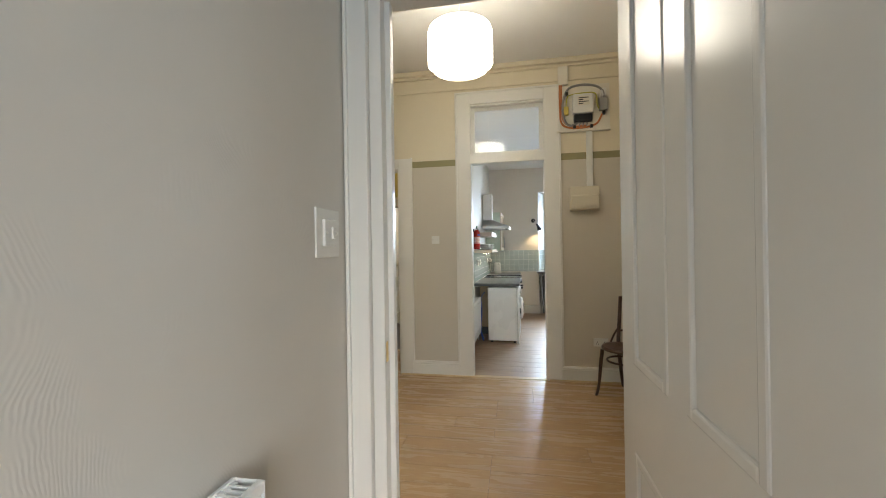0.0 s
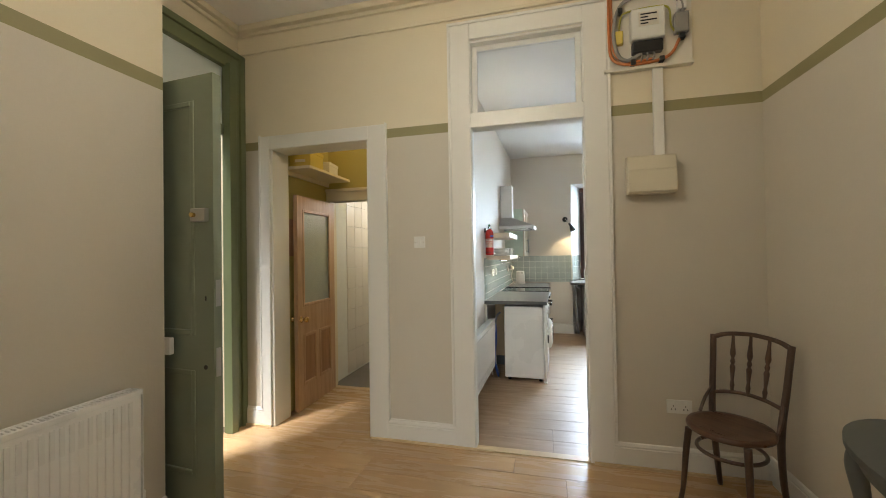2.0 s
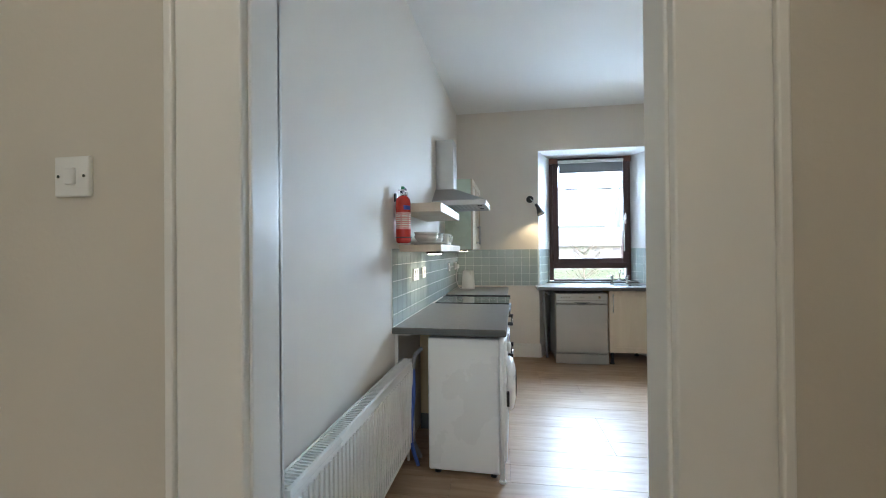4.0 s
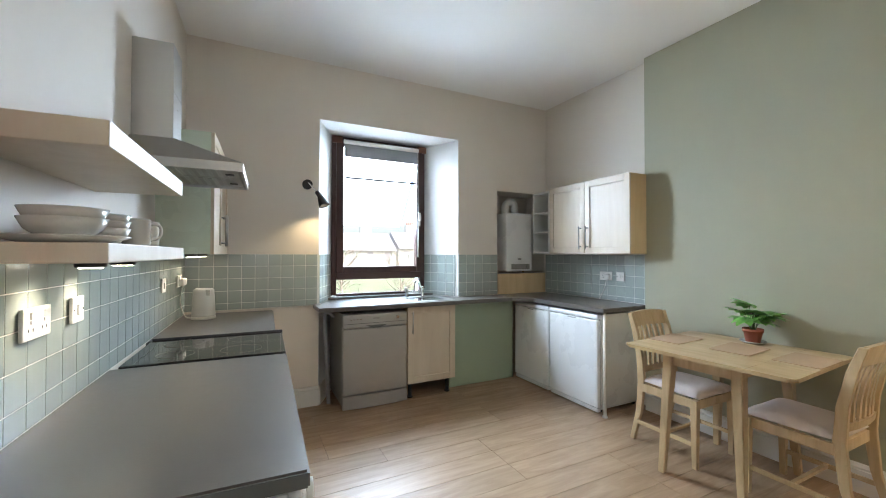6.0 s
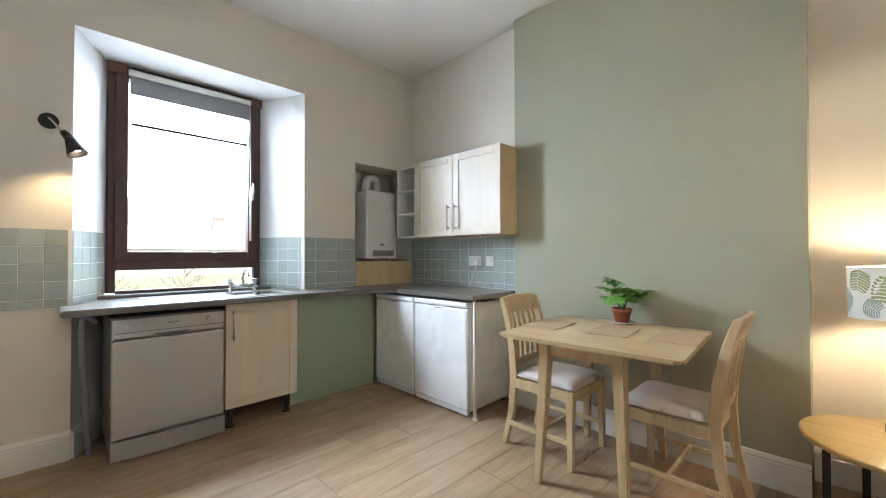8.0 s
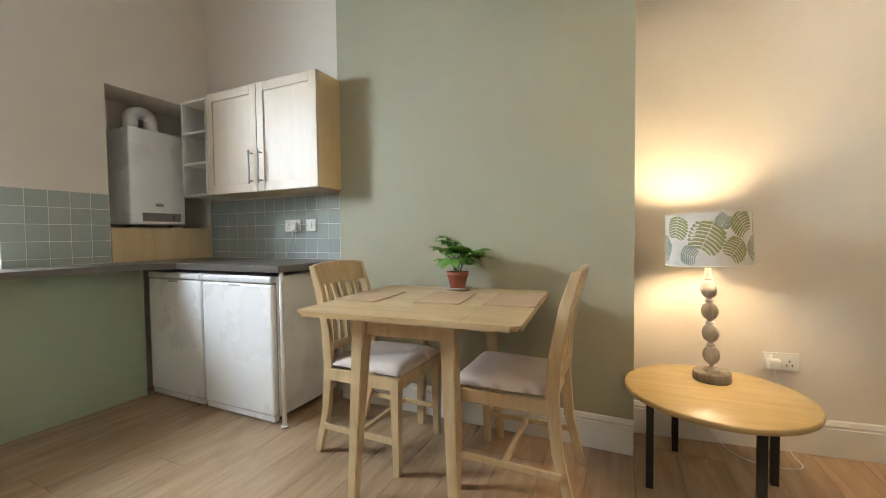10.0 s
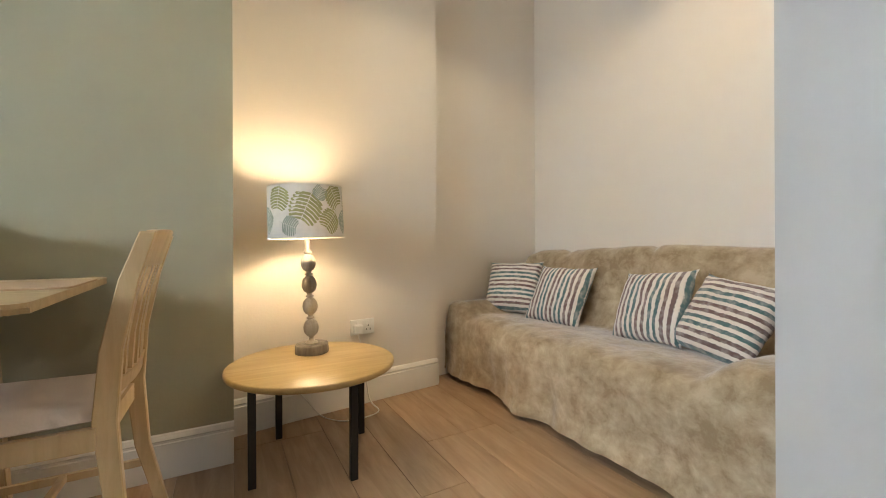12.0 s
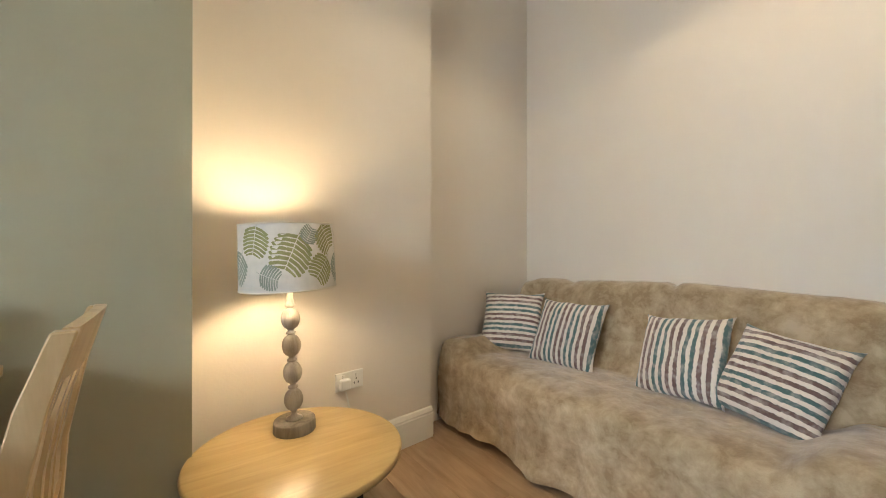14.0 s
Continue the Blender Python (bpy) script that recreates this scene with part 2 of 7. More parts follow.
REVEAL = mat("white_reveal_paint", (0.78, 0.78, 0.76), 0.5, vary=0.03, bump=0.08)
ARTEX = artex("combed_plaster", (0.66, 0.63, 0.57))
GREEN_DOOR = mat("dull_green_gloss", (0.235, 0.27, 0.195), 0.36, vary=0.1, scale=4, bump=0.12, bump_scale=30)
GREEN_DARK = mat("green_frame_gloss", (0.15, 0.175, 0.085), 0.36, vary=0.1, scale=4, bump=0.12, bump_scale=30)
K_PLANK = wood("kitchen_laminate", (0.27, 0.168, 0.092), (0.425, 0.292, 0.18), 0.40, "X", 8, 7, 0.07)
H_PLANK = wood("hall_laminate", (0.46, 0.29, 0.145), (0.60, 0.41, 0.22), 0.26, "X", 9, 5, 0.05)
JOINT = mat("floor_joint", (0.16, 0.10, 0.06), 0.7)
BEECH = wood("beech", (0.47, 0.33, 0.17), (0.61, 0.455, 0.262), 0.38, "Z", 8, 7, 0.04)
BEECH_TOP = wood("beech_top", (0.46, 0.318, 0.155), (0.60, 0.44, 0.245), 0.34, "Y", 8, 7, 0.04)
OAK = wood("oak_veneer", (0.44, 0.30, 0.12), (0.56, 0.40, 0.175), 0.34, "Y", 10, 8, 0.03)
PINE = wood("stripped_pine", (0.44, 0.27, 0.15), (0.58, 0.38, 0.23), 0.4, "Z", 9, 6, 0.05)
PINE_DARK = wood("pine_panel", (0.30, 0.16, 0.08), (0.42, 0.24, 0.13), 0.4, "Z", 9, 6, 0.05)
MAPLE = wood("maple_foil", (0.60, 0.50, 0.37), (0.67, 0.575, 0.44), 0.4, "Z", 7, 4, 0.02, 0.04)
MAPLE_EDGE = wood("maple_edge", (0.60, 0.44, 0.24), (0.70, 0.53, 0.31), 0.4, "Z", 7, 4, 0.02, 0.04)
WALNUT = wood("dark_bentwood", (0.045, 0.022, 0.013), (0.11, 0.055, 0.032), 0.3, "Z", 8, 9, 0.05, 0.1, 0.3)
SEAT_WOOD = wood("bentwood_seat", (0.06, 0.025, 0.013), (0.13, 0.06, 0.03), 0.28, "X", 8, 9, 0.05, 0.1, 0.3)
CHARCOAL = mat("charcoal_paint", (0.11, 0.118, 0.11), 0.5, vary=0.15, bump=0.1)
SLATE_TOP = mat("dark_laminate_worktop", (0.145, 0.131, 0.115), 0.33, vary=0.10, scale=25, bump=0.06, bump_scale=220)
TILE = mat("sage_blue_tile", (0.365, 0.41, 0.38), 0.16, vary=0.05, scale=9, bump=0.03, bump_scale=12, random_piece=0.05)
GROUT = mat("pale_grout", (0.76, 0.76, 0.71), 0.85, vary=0.06, scale=14, bump=0.2)
BATH_TILE = mat("cream_bath_tile", (0.76, 0.71, 0.64), 0.2, vary=0.05, scale=5, random_piece=0.03)
SLATE_TILE = mat("grey_floor_tile", (0.16, 0.145, 0.13), 0.45, vary=0.15, scale=6, bump=0.15, random_piece=0.1)
APPLIANCE = mat("white_enamel", (0.84, 0.84, 0.82), 0.28, vary=0.02, bump=0.03)
APPLIANCE_GREY = mat("seal_grey", (0.30, 0.30, 0.30), 0.6)
SILVER = mat("silver_steel", (0.43, 0.42, 0.40), 0.36, metal=0.55, vary=0.05, scale=6)
STEEL = mat("brushed_steel", (0.50, 0.49, 0.47), 0.30, metal=1.0, vary=0.06, scale=8, bump=0.04, bump_scale=150)
CHROME = mat("chrome", (0.75, 0.75, 0.74), 0.10, metal=1.0, vary=0.03)
BRASS = mat("brass", (0.72, 0.50, 0.18), 0.18, metal=1.0, vary=0.12, scale=30)
BLACK = mat("black_plastic", (0.018, 0.018, 0.018), 0.35, vary=0.1)
BLACK_GLASS = mat("black_ceramic_glass", (0.012, 0.012, 0.012), 0.06, vary=0.05, coat=0.5)
DARK_METAL = mat("dark_metal", (0.035, 0.033, 0.03), 0.42, metal=0.5, vary=0.12)
RED = mat("red_cylinder_paint", (0.46, 0.028, 0.022), 0.24, vary=0.08, scale=6, coat=0.3)
PINKISH = mat("printed_label_pink", (0.62, 0.25, 0.22), 0.5)
BLUE = mat("blue_print", (0.05, 0.07, 0.34), 0.5)
BLUE_HOSE = mat("blue_hose", (0.05, 0.10, 0.38), 0.45)
GREY_HOSE = mat("grey_hose", (0.22, 0.23, 0.25), 0.5)
PLASTIC = mat("white_plastic", (0.76, 0.75, 0.70), 0.3, vary=0.03)
CREAM_PLASTIC = mat("cream_plastic", (0.66, 0.60, 0.46), 0.4, vary=0.04)
CERAMIC = mat("grey_white_ceramic", (0.60, 0.58, 0.53), 0.2, vary=0.04)
BROWN_FRAME = mat("brown_window_frame", (0.060, 0.026, 0.022), 0.34, vary=0.12, scale=8, bump=0.05)
BROWN_LIGHT = mat("brown_window_cap", (0.16, 0.062, 0.035), 0.4, vary=0.1)
BLIND = mat("grey_blind_cloth", (0.30, 0.31, 0.32), 0.8, vary=0.04, bump=0.1, bump_scale=300)
SEAT_CLOTH = mat("beige_seat_suede", (0.70, 0.61, 0.55), 0.9, vary=0.09, scale=9, bump=0.2, bump_scale=160)
CORK = mat("cork_mat", (0.52, 0.36, 0.23), 0.7, vary=0.08, scale=50, bump=0.2, bump_scale=250)
TERRACOTTA = mat("terracotta", (0.36, 0.10, 0.05), 0.7, vary=0.1, scale=15, bump=0.1)
SOIL = mat("soil", (0.04, 0.028, 0.018), 0.95, vary=0.3, scale=60, bump=0.6)
LEAF = mat("glossy_leaf", (0.21, 0.46, 0.09), 0.34, vary=0.35, scale=14, bump=0.1)
LEAF_DARK = mat("dark_leaf", (0.03, 0.085, 0.022), 0.45, vary=0.35, scale=16)
STEM = mat("leaf_stem", (0.10, 0.16, 0.04), 0.5, vary=0.2)
LIMED = wood("limed_grey_wood", (0.36, 0.305, 0.235), (0.58, 0.515, 0.425), 0.65, "Z", 7, 12, 0.04, 0.3)
BARK = wood("grey_bark", (0.18, 0.15, 0.115), (0.36, 0.31, 0.25), 0.8, "Z", 4, 16, 0.04, 0.6)
SHADE_LEAF = mat("printed_leaf_green", (0.31, 0.32, 0.145), 0.8, vary=0.35, scale=30)
SHADE_LEAF2 = mat("printed_leaf_grey", (0.29, 0.34, 0.28), 0.8, vary=0.4, scale=30)
METER_GREY = mat("grey_conduit", (0.28, 0.27, 0.25), 0.45)
CABLE_ORANGE = mat("orange_cable", (0.55, 0.19, 0.06), 0.45)
CABLE_YELLOW = mat("yellow_green_cable", (0.42, 0.40, 0.05), 0.45)
YELLOW_BOX = mat("yellow_plastic", (0.62, 0.48, 0.10), 0.5)
PAPER = mat("off_white_paper", (0.74, 0.70, 0.60), 0.8, vary=0.03)
PIC_DARK = mat("dark_picture_frame", (0.035, 0.024, 0.018), 0.35, vary=0.1)
PIC_SKY = mat("print_grey_blue", (0.17, 0.20, 0.20), 0.6, vary=0.15, scale=9)
PIC_ROCK = mat("print_ochre_rock", (0.23, 0.17, 0.085), 0.6, vary=0.3, scale=14)
PIC_ROCK2 = mat("print_dark_rock", (0.075, 0.07, 0.055), 0.6, vary=0.3, scale=14)
PIC_SEA = mat("print_dark_sea", (0.045, 0.06, 0.06), 0.6, vary=0.2, scale=20)
ROOF = mat("slate_roof", (0.24, 0.24, 0.25), 0.5, vary=0.2)
SANDSTONE = mat("sandstone_facade", (0.40, 0.40, 0.36), 0.85, vary=0.15, scale=0.6)
GRASS = mat("rough_grass", (0.115, 0.13, 0.08), 0.9, vary=0.3, scale=0.5)
GLASS = glass_mat("clear_glass")
OBSCURE = mat("obscured_glass", (0.60, 0.64, 0.56), 0.22, vary=0.08, scale=20, bump=0.6, bump_scale=70)
OBSCURE.node_tree.nodes["Principled BSDF"].inputs["Transmission Weight"].default_value = 0.3
VELVET = velvet("crushed_velvet_throw")
STRIPE_X, STRIPE_Y = stripes("striped_cushion_cloth", 0), stripes("striped_cushion_cloth_across", 1)
GLOW = mat("lit_bulb", (1.0, 0.85, 0.6), 0.5, emit=12.0)
PAPER_GLOW = mat("lit_paper_lantern", (1.0, 0.90, 0.72), 0.8, vary=0.02, emit=3.9)
WIRE_RIB = mat("lantern_wire", (0.55, 0.48, 0.36), 0.6)
FROST = mat("frosted_light_panel", (0.62, 0.68, 0.66), 0.35)


def shade_cloth():
    m = bpy.data.materials.new("lampshade_cloth")
    m.use_nodes = True
    n, link = m.node_tree.nodes, m.node_tree.links.new
    b = n["Principled BSDF"]
    tc, ns = n.new("ShaderNodeTexCoord"), n.new("ShaderNodeTexNoise")
    ns.inputs["Scale"].default_value, ns.inputs["Detail"].default_value = 40, 4
    cr = n.new("ShaderNodeValToRGB")
    cr.color_ramp.elements[0].color, cr.color_ramp.elements[1].color = (0.56, 0.55, 0.51, 1), (0.74, 0.72, 0.67, 1)
    link(tc.outputs["Object"], ns.inputs["Vector"])
    link(ns.outputs["Fac"], cr.inputs[0])
    link(cr.outputs[0], b.inputs["Base Color"])
    b.inputs["Roughness"].default_value = 0.85
    tr, mx = n.new("ShaderNodeBsdfTranslucent"), n.new("ShaderNodeMixShader")
    tr.inputs[0].default_value = (0.75, 0.7, 0.6, 1)
    mx.inputs[0].default_value = 0.10
    link(b.outputs[0], mx.inputs[1])
    link(tr.outputs[0], mx.inputs[2])
    link(mx.outputs[0], n["Material Output"].inputs["Surface"])
    return m


SHADE = shade_cloth()

# ---- mesh helpers ----
I4 = Matrix.Identity(4)


def put_box(bm, x0, x1, y0, y1, z0, z1, bevel=0.0, m=I4, seg=2):
    r = bmesh.ops.create_cube(bm, size=1)
    vs = r["verts"]
    for v in vs:
        v.co = Vector(((x0 + x1) / 2 + v.co.x * (x1 - x0), (y0 + y1) / 2 + v.co.y * (y1 - y0), (z0 + z1) / 2 + v.co.z * (z1 - z0)))
    if bevel:
        es = list({e for v in vs for e in v.link_edges})
        made = bmesh.ops.bevel(bm, geom=es, offset=bevel, segments=seg, affect="EDGES", profile=0.5)
        vs = list({v for v in made["verts"]} | {v for v in vs if v.is_valid})
    if m is not I4:
        for v in vs:
            v.co = m @ v.co
    return bm


def box(x0, x1, y0, y1, z0, z1, bevel=0.0, m=I4):
    return put_box(bmesh.new(), x0, x1, y0, y1, z0, z1, bevel, m)


def put_rod(bm, a, b, r0, r1=None, n=12, caps=True):
    a, b = Vector(a), Vector(b)
    r1 = r0 if r1 is None else r1
    q = (b - a).to_track_quat("Z", "Y")
    rings = []
    for p, r in ((a, r0), (b, r1)):
        rings.append([bm.verts.new(p + q @ Vector((r * math.cos(k * math.tau / n), r * math.sin(k * math.tau / n), 0))) for k in range(n)])
    for k in range(n):
        f = bm.faces.new((rings[0][k], rings[0][(k + 1) % n], rings[1][(k + 1) % n], rings[1][k]))
        f.smooth = True
    if caps:
        bm.faces.new(rings[0][::-1])
        bm.faces.new(rings[1])
    return bm


def rod(a, b, r0, r1=None, n=12):
    return put_rod(bmesh.new(), a, b, r0, r1, n)


def put_tube(bm, pts, r, n=8, smooth_steps=6):
    """A round tube along a smooth line through pts; r: one radius or one for each point."""
    P = [Vector(p) for p in pts]
    R = r if isinstance(r, (list, tuple)) else [r] * len(P)
    line, rad = [], []
    for i in range(len(P) - 1):
        p0, p1, p2, p3 = P[max(i - 1, 0)], P[i], P[i + 1], P[min(i + 2, len(P) - 1)]
        for s in range(smooth_steps):
            t = s / smooth_steps
            line.append(0.5 * (2 * p1 + (p2 - p0) * t + (2 * p0 - 5 * p1 + 4 * p2 - p3) * t * t + (3 * p1 - p0 - 3 * p2 + p3) * t ** 3))
            rad.append(R[i] + (R[i + 1] - R[i]) * t)
    line.append(P[-1])
    rad.append(R[-1])
    up, rings = Vector((0.13, 0.27, 0.95)), []
    for i, p in enumerate(line):
        d = (line[min(i + 1, len(line) - 1)] - line[max(i - 1, 0)]).normalized()
        side = d.cross(up)
        side = (side if side.length > 0.05 else d.cross(Vector((1, 0, 0)))).normalized()
        up = side.cross(d).normalized()
        rings.append([bm.verts.new(p + rad[i] * (math.cos(k * math.tau / n) * side + math.sin(k * math.tau / n) * up)) for k in range(n)])
    for a, b in zip(rings, rings[1:]):
        for k in range(n):
            bm.faces.new((a[k], a[(k + 1) % n], b[(k + 1) % n], b[k])).smooth = True
    bm.faces.new(rings[0][::-1])
    bm.faces.new(rings[-1])
    return bm


def tube(pts, r, n=8, smooth_steps=6):
    return put_tube(bmesh.new(), pts, r, n, smooth_steps)


def put_lathe(bm, profile, n=32, centre=(0, 0, 0), caps=True):
    """Turns (radius, height) pairs about the z axis."""
    c, rings = Vector(centre), []
    for r, z, *f in profile:
        d = f[0] if f else 0.0
        rings.append([bm.verts.new(c + Vector((math.cos(k * math.tau / n), math.sin(k * math.tau / n), 0)) * max(r - d * (k % 2), 0.0004) + Vector((0, 0, z))) for k in range(n)])
    for a, b in zip(rings, rings[1:]):
        for k in range(n):
            bm.faces.new((a[k], a[(k + 1) % n], b[(k + 1) % n], b[k])).smooth = True
    if caps and profile[0][0] > 0.001:
        bm.faces.new(rings[0][::-1])
    if caps and profile[-1][0] > 0.001:
        bm.faces.new(rings[-1])
    return bm


def lathe(profile, n=32, centre=(0, 0, 0)):
    return put_lathe(bmesh.new(), profile, n, centre)


def put_prism(bm, outline, z0, z1, m=I4):
    a = [bm.verts.new(m @ Vector((x, y, z0))) for x, y in outline]
    b = [bm.verts.new(m @ Vector((x, y, z1))) for x, y in outline]
    bm.faces.new(a[::-1])
    bm.faces.new(b)
    for k in range(len(a)):
        bm.faces.new((a[k], a[(k + 1) % len(a)], b[(k + 1) % len(a)], b[k]))
    return bm


def prism(outline, z0, z1, m=I4):
    return put_prism(bmesh.new(), outline, z0, z1, m)


def mesh_of(name, bm, material, smooth=False):
    bmesh.ops.recalc_face_normals(bm, faces=bm.faces)
    me = bpy.data.meshes.new(name)
    if smooth:
        for f in bm.faces:
            f.smooth = True
    bm.to_mesh(me)
    bm.free()
    me.materials.append(material)
    return me


def part(name, bm, material, parent, label="", smooth=False):
    ob = new(name, mesh_of(name, bm, material, smooth))
    ob.parent = parent
    return tagged(ob, label)


def thing(name, label, category, m=I4, group="", kind=""):
    ob = new(name)
    ob.empty_display_size = 0.1
    ob.matrix_world = m
    return tagged(ob, label, category, group, kind)


def structure(name, bm, material, label, category="wall", m=I4):
    ob = new(name, mesh_of(name, bm, material))
    ob.matrix_world = m
    return tagged(ob, label, category, kind="structure")


def wall_boxes(boxes):
    bm = bmesh.new()
    for b in boxes:
        put_box(bm, *b)
    return bm


def piece(name, me, parent, x, y, z, rz=0.0, rx=0.0):
    ob = new(name, me)
    ob.parent = parent
    ob.location = (x, y, z)
    ob.rotation_euler = (rx, 0, rz)
    return ob

# ---- large structure ----
KC, HC = 3.12, 3.38          # ceilings: kitchen, hall
LEFT = pose(-0.943, 1.58, 0, 0, 0, -2.15)   # the kitchen's left wall leans off square
structure("floor", wall_boxes([(-3.2, 4.2, -7.2, 5.0, -0.2, -0.012)]), JOINT, "dark joint line under the laminate floors", "floor")
hall_floor = structure("floor_hall", box(-3.0, 2.4, -7.0, 0.10, -0.012, -0.006), JOINT, "pale beech laminate floor of the hall", "floor")
kitchen_floor = structure("floor_kitchen", box(-1.2, 3.9, 0.10, 4.75, -0.012, -0.006), JOINT, "mid-brown oak laminate floor of the kitchen", "floor")
structure("ceiling_kitchen", wall_boxes([(-1.2, 4.0, 0.06, 4.9, KC, KC + 0.1), (1.2, 4.0, -1.3, 0.06, KC, KC + 0.1)]), CEIL, "flat white painted kitchen ceiling", "ceiling")
structure("ceiling_hall", box(-3.1, 1.2, -2.75, 0.1, HC, HC + 0.1), CEIL, "white painted hall ceiling", "ceiling")
structure("ceiling_bedroom", box(-1.2, 2.4, -7.1, -2.75, HC, HC + 0.1), CEIL, "white painted ceiling", "ceiling")
structure("ceiling_passage", box(-2.75, -1.4, 0.1, 3.4, 3.0, 3.1), MUSTARD, "mustard painted ceiling of the passage", "ceiling")

# kitchen walls
wall_left = structure("wall_left", box(-0.16, 0, -1.40, 2.95, 0, KC), CREAM, "cream painted kitchen wall with tiled splashback", m=LEFT)
RX0, RX1, YB = 0.19, 1.635, 4.325   # the window's deep recess
wall_back = structure("wall_back", wall_boxes([(-1.05, RX0, YB, 5.0, 0, KC), (RX1, 2.14, YB, 5.0, 0, KC), (2.14, 2.83, YB, 5.0, 0, 1.145), (2.14, 2.83, YB + 0.34, 5.0, 1.145, 2.085),
                                               (2.14, 2.83, YB, 5.0, 2.085, KC), (2.83, 3.05, YB, 5.0, 0, KC), (RX0, RX1, YB, 5.0, 2.60, KC), (RX0, RX1, 4.70, 5.0, 0, 0.93)]), CREAM,
                      "cream painted window wall with boiler niche")
FX0, FX1 = 0.37, 1.40             # window frame between the splayed reveals
wall_recess = structure("wall_recess", prism([(RX0, YB + 0.001), (FX0, 4.72), (FX0, 4.98), (RX0, 4.98)], 0, 2.60), REVEAL, "white splayed window reveal with tiles below")
structure("wall_recess_right", prism([(RX1, YB + 0.001), (RX1, 4.98), (FX1, 4.98), (FX1, 4.72)], 0, 2.60), REVEAL, "white splayed window reveal")
structure("trim_recess_head", prism([(YB + 0.001, 2.598), (4.72, 2.575), (4.98, 2.575), (4.98, 2.6)], RX0, RX1, Matrix(((0, 0, 1, 0), (1, 0, 0, 0), (0, 1, 0, 0), (0, 0, 0, 1)))), REVEAL, "white underside of the window recess", "trim")
wall_right = structure("wall_right", box(2.85, 3.05, 2.94, YB, 0, KC), CREAM, "cream painted wall beside the chimney breast")
structure("wall_green", box(2.768, 3.40, 1.20, 2.94, 0, KC), SAGE, "sage green painted chimney breast")
LAMP_A, LAMP_B = Vector((3.02, 1.20)), Vector((3.172, 0.032))
structure("wall_lamp", prism([LAMP_A, (3.6, 1.20), (3.6, 0.032), LAMP_B], 0, KC), CREAM, "cream painted wall behind the table lamp")
structure("wall_alcove_side", prism([(3.29, 0.032), (3.9, 0.032), (3.9, -1.3), (3.475, -1.09)], 0, KC), CREAM, "cream painted side wall of the sofa alcove")
structure("wall_alcove_back", box(1.10, 3.9, -1.25, -1.09, 0, KC), CREAM, "cream painted back wall of the sofa alcove")
structure("wall_alcove_end", box(1.045, 1.318, -1.09, 0.004, 0, KC), DIMMED_WALL, "painted wall between hall and alcove, darkened for weaker daylight")
structure("wall_door_side", wall_boxes([(0.0, 0.98, 0.004, 0.085, 0, KC), (0.98, 1.318, 0.004, 0.20, 0, KC)]), DIMMED_WALL, "painted wall beside the kitchen door, darkened for weaker daylight")

# wall between hall and kitchen, in its two colours and stripe
KD0, KD1, KDH = -0.785, 0.0, 2.335     # kitchen doorway
CL0, CL1, CLH = -2.50, -1.60, 2.32     # passage doorway
FAN0, FAN1 = 2.44, 2.985
low, stripe, top_ = (0, 2.325), (2.325, 2.395), (2.395, HC)


def hall_wall(bands):
    out = []
    for z0, z1 in bands:
        out += [(-2.82, CL0, 0, 0.10, z0, z1), (CL1, KD0, 0, 0.10, z0, z1), (KD1, 1.045, 0, 0.003, z0, z1)]
        out += [(CL0, CL1, 0, 0.10, max(z0, CLH), z1)] if z1 > CLH else []
        if z1 > FAN1:
            out.append((KD0, KD1, 0, 0.10, FAN1, z1))
    return out


for nm, band, paint, lab in (("wall_hall", low, HALL_LOW, "pale grey painted lower wall of the hall"), ("wall_hall_stripe", stripe, OLIVE, "olive painted stripe round the hall wall"), ("wall_hall_upper", top_, HALL_UP, "cream painted upper wall of the hall")):
    for b in hall_wall([band]):
        structure(nm, box(*b), paint, lab)
structure("wall_kitchen_upper", wall_boxes([(-1.1, KD0, 0.1, 0.112, 0, KC), (KD0, KD1, 0.1, 0.112, 3.0, KC)]), CREAM, "cream painted wall round the kitchen door")
for name, x0, x1, y0, y1, lab in (("wall_hall_right", 1.045, 1.30, -2.7, -1.06, ""), ("wall_hall_left", -2.50, -2.26, -2.7, -1.16, ""), ("wall_entry", -3.05, -2.82, -1.05, 0.2, "")):
    for (z0, z1), mt, c in ((low, HALL_LOW, "pale grey painted lower wall of the hall"), (stripe, OLIVE, "olive painted stripe on the hall wall"), (top_, HALL_UP, "cream painted upper wall of the hall")):
        if name == "wall_entry":
            if z0 < 0.1:
                structure(name, wall_boxes([(x0, x1, -0.10, 0.0, 0, HC), (x0, x1, -1.16, -0.10, 3.08, HC), (-2.82, -2.50, -1.30, -1.16, 0, HC)]), HALL_UP, "cream painted wall round the front door")
            continue
        structure(name, box(x0, x1, y0, y1, z0, z1), mt, c)
for (z0, z1), mt, c in ((stripe, OLIVE, "olive painted stripe on the hall wall"), (top_, HALL_UP, "cream painted upper wall of the hall"), (low, HALL_LOW, "pale grey painted lower wall of the hall")):
    structure("wall_hall_corner", box(1.041, 1.045, -1.06, 0.0, z0, z1), mt, c)
structure("wall_entry_outside", box(-3.3, -3.2, -1.4, 0.2, 0, HC), FROST, "pale wall of the stair outside the front door")

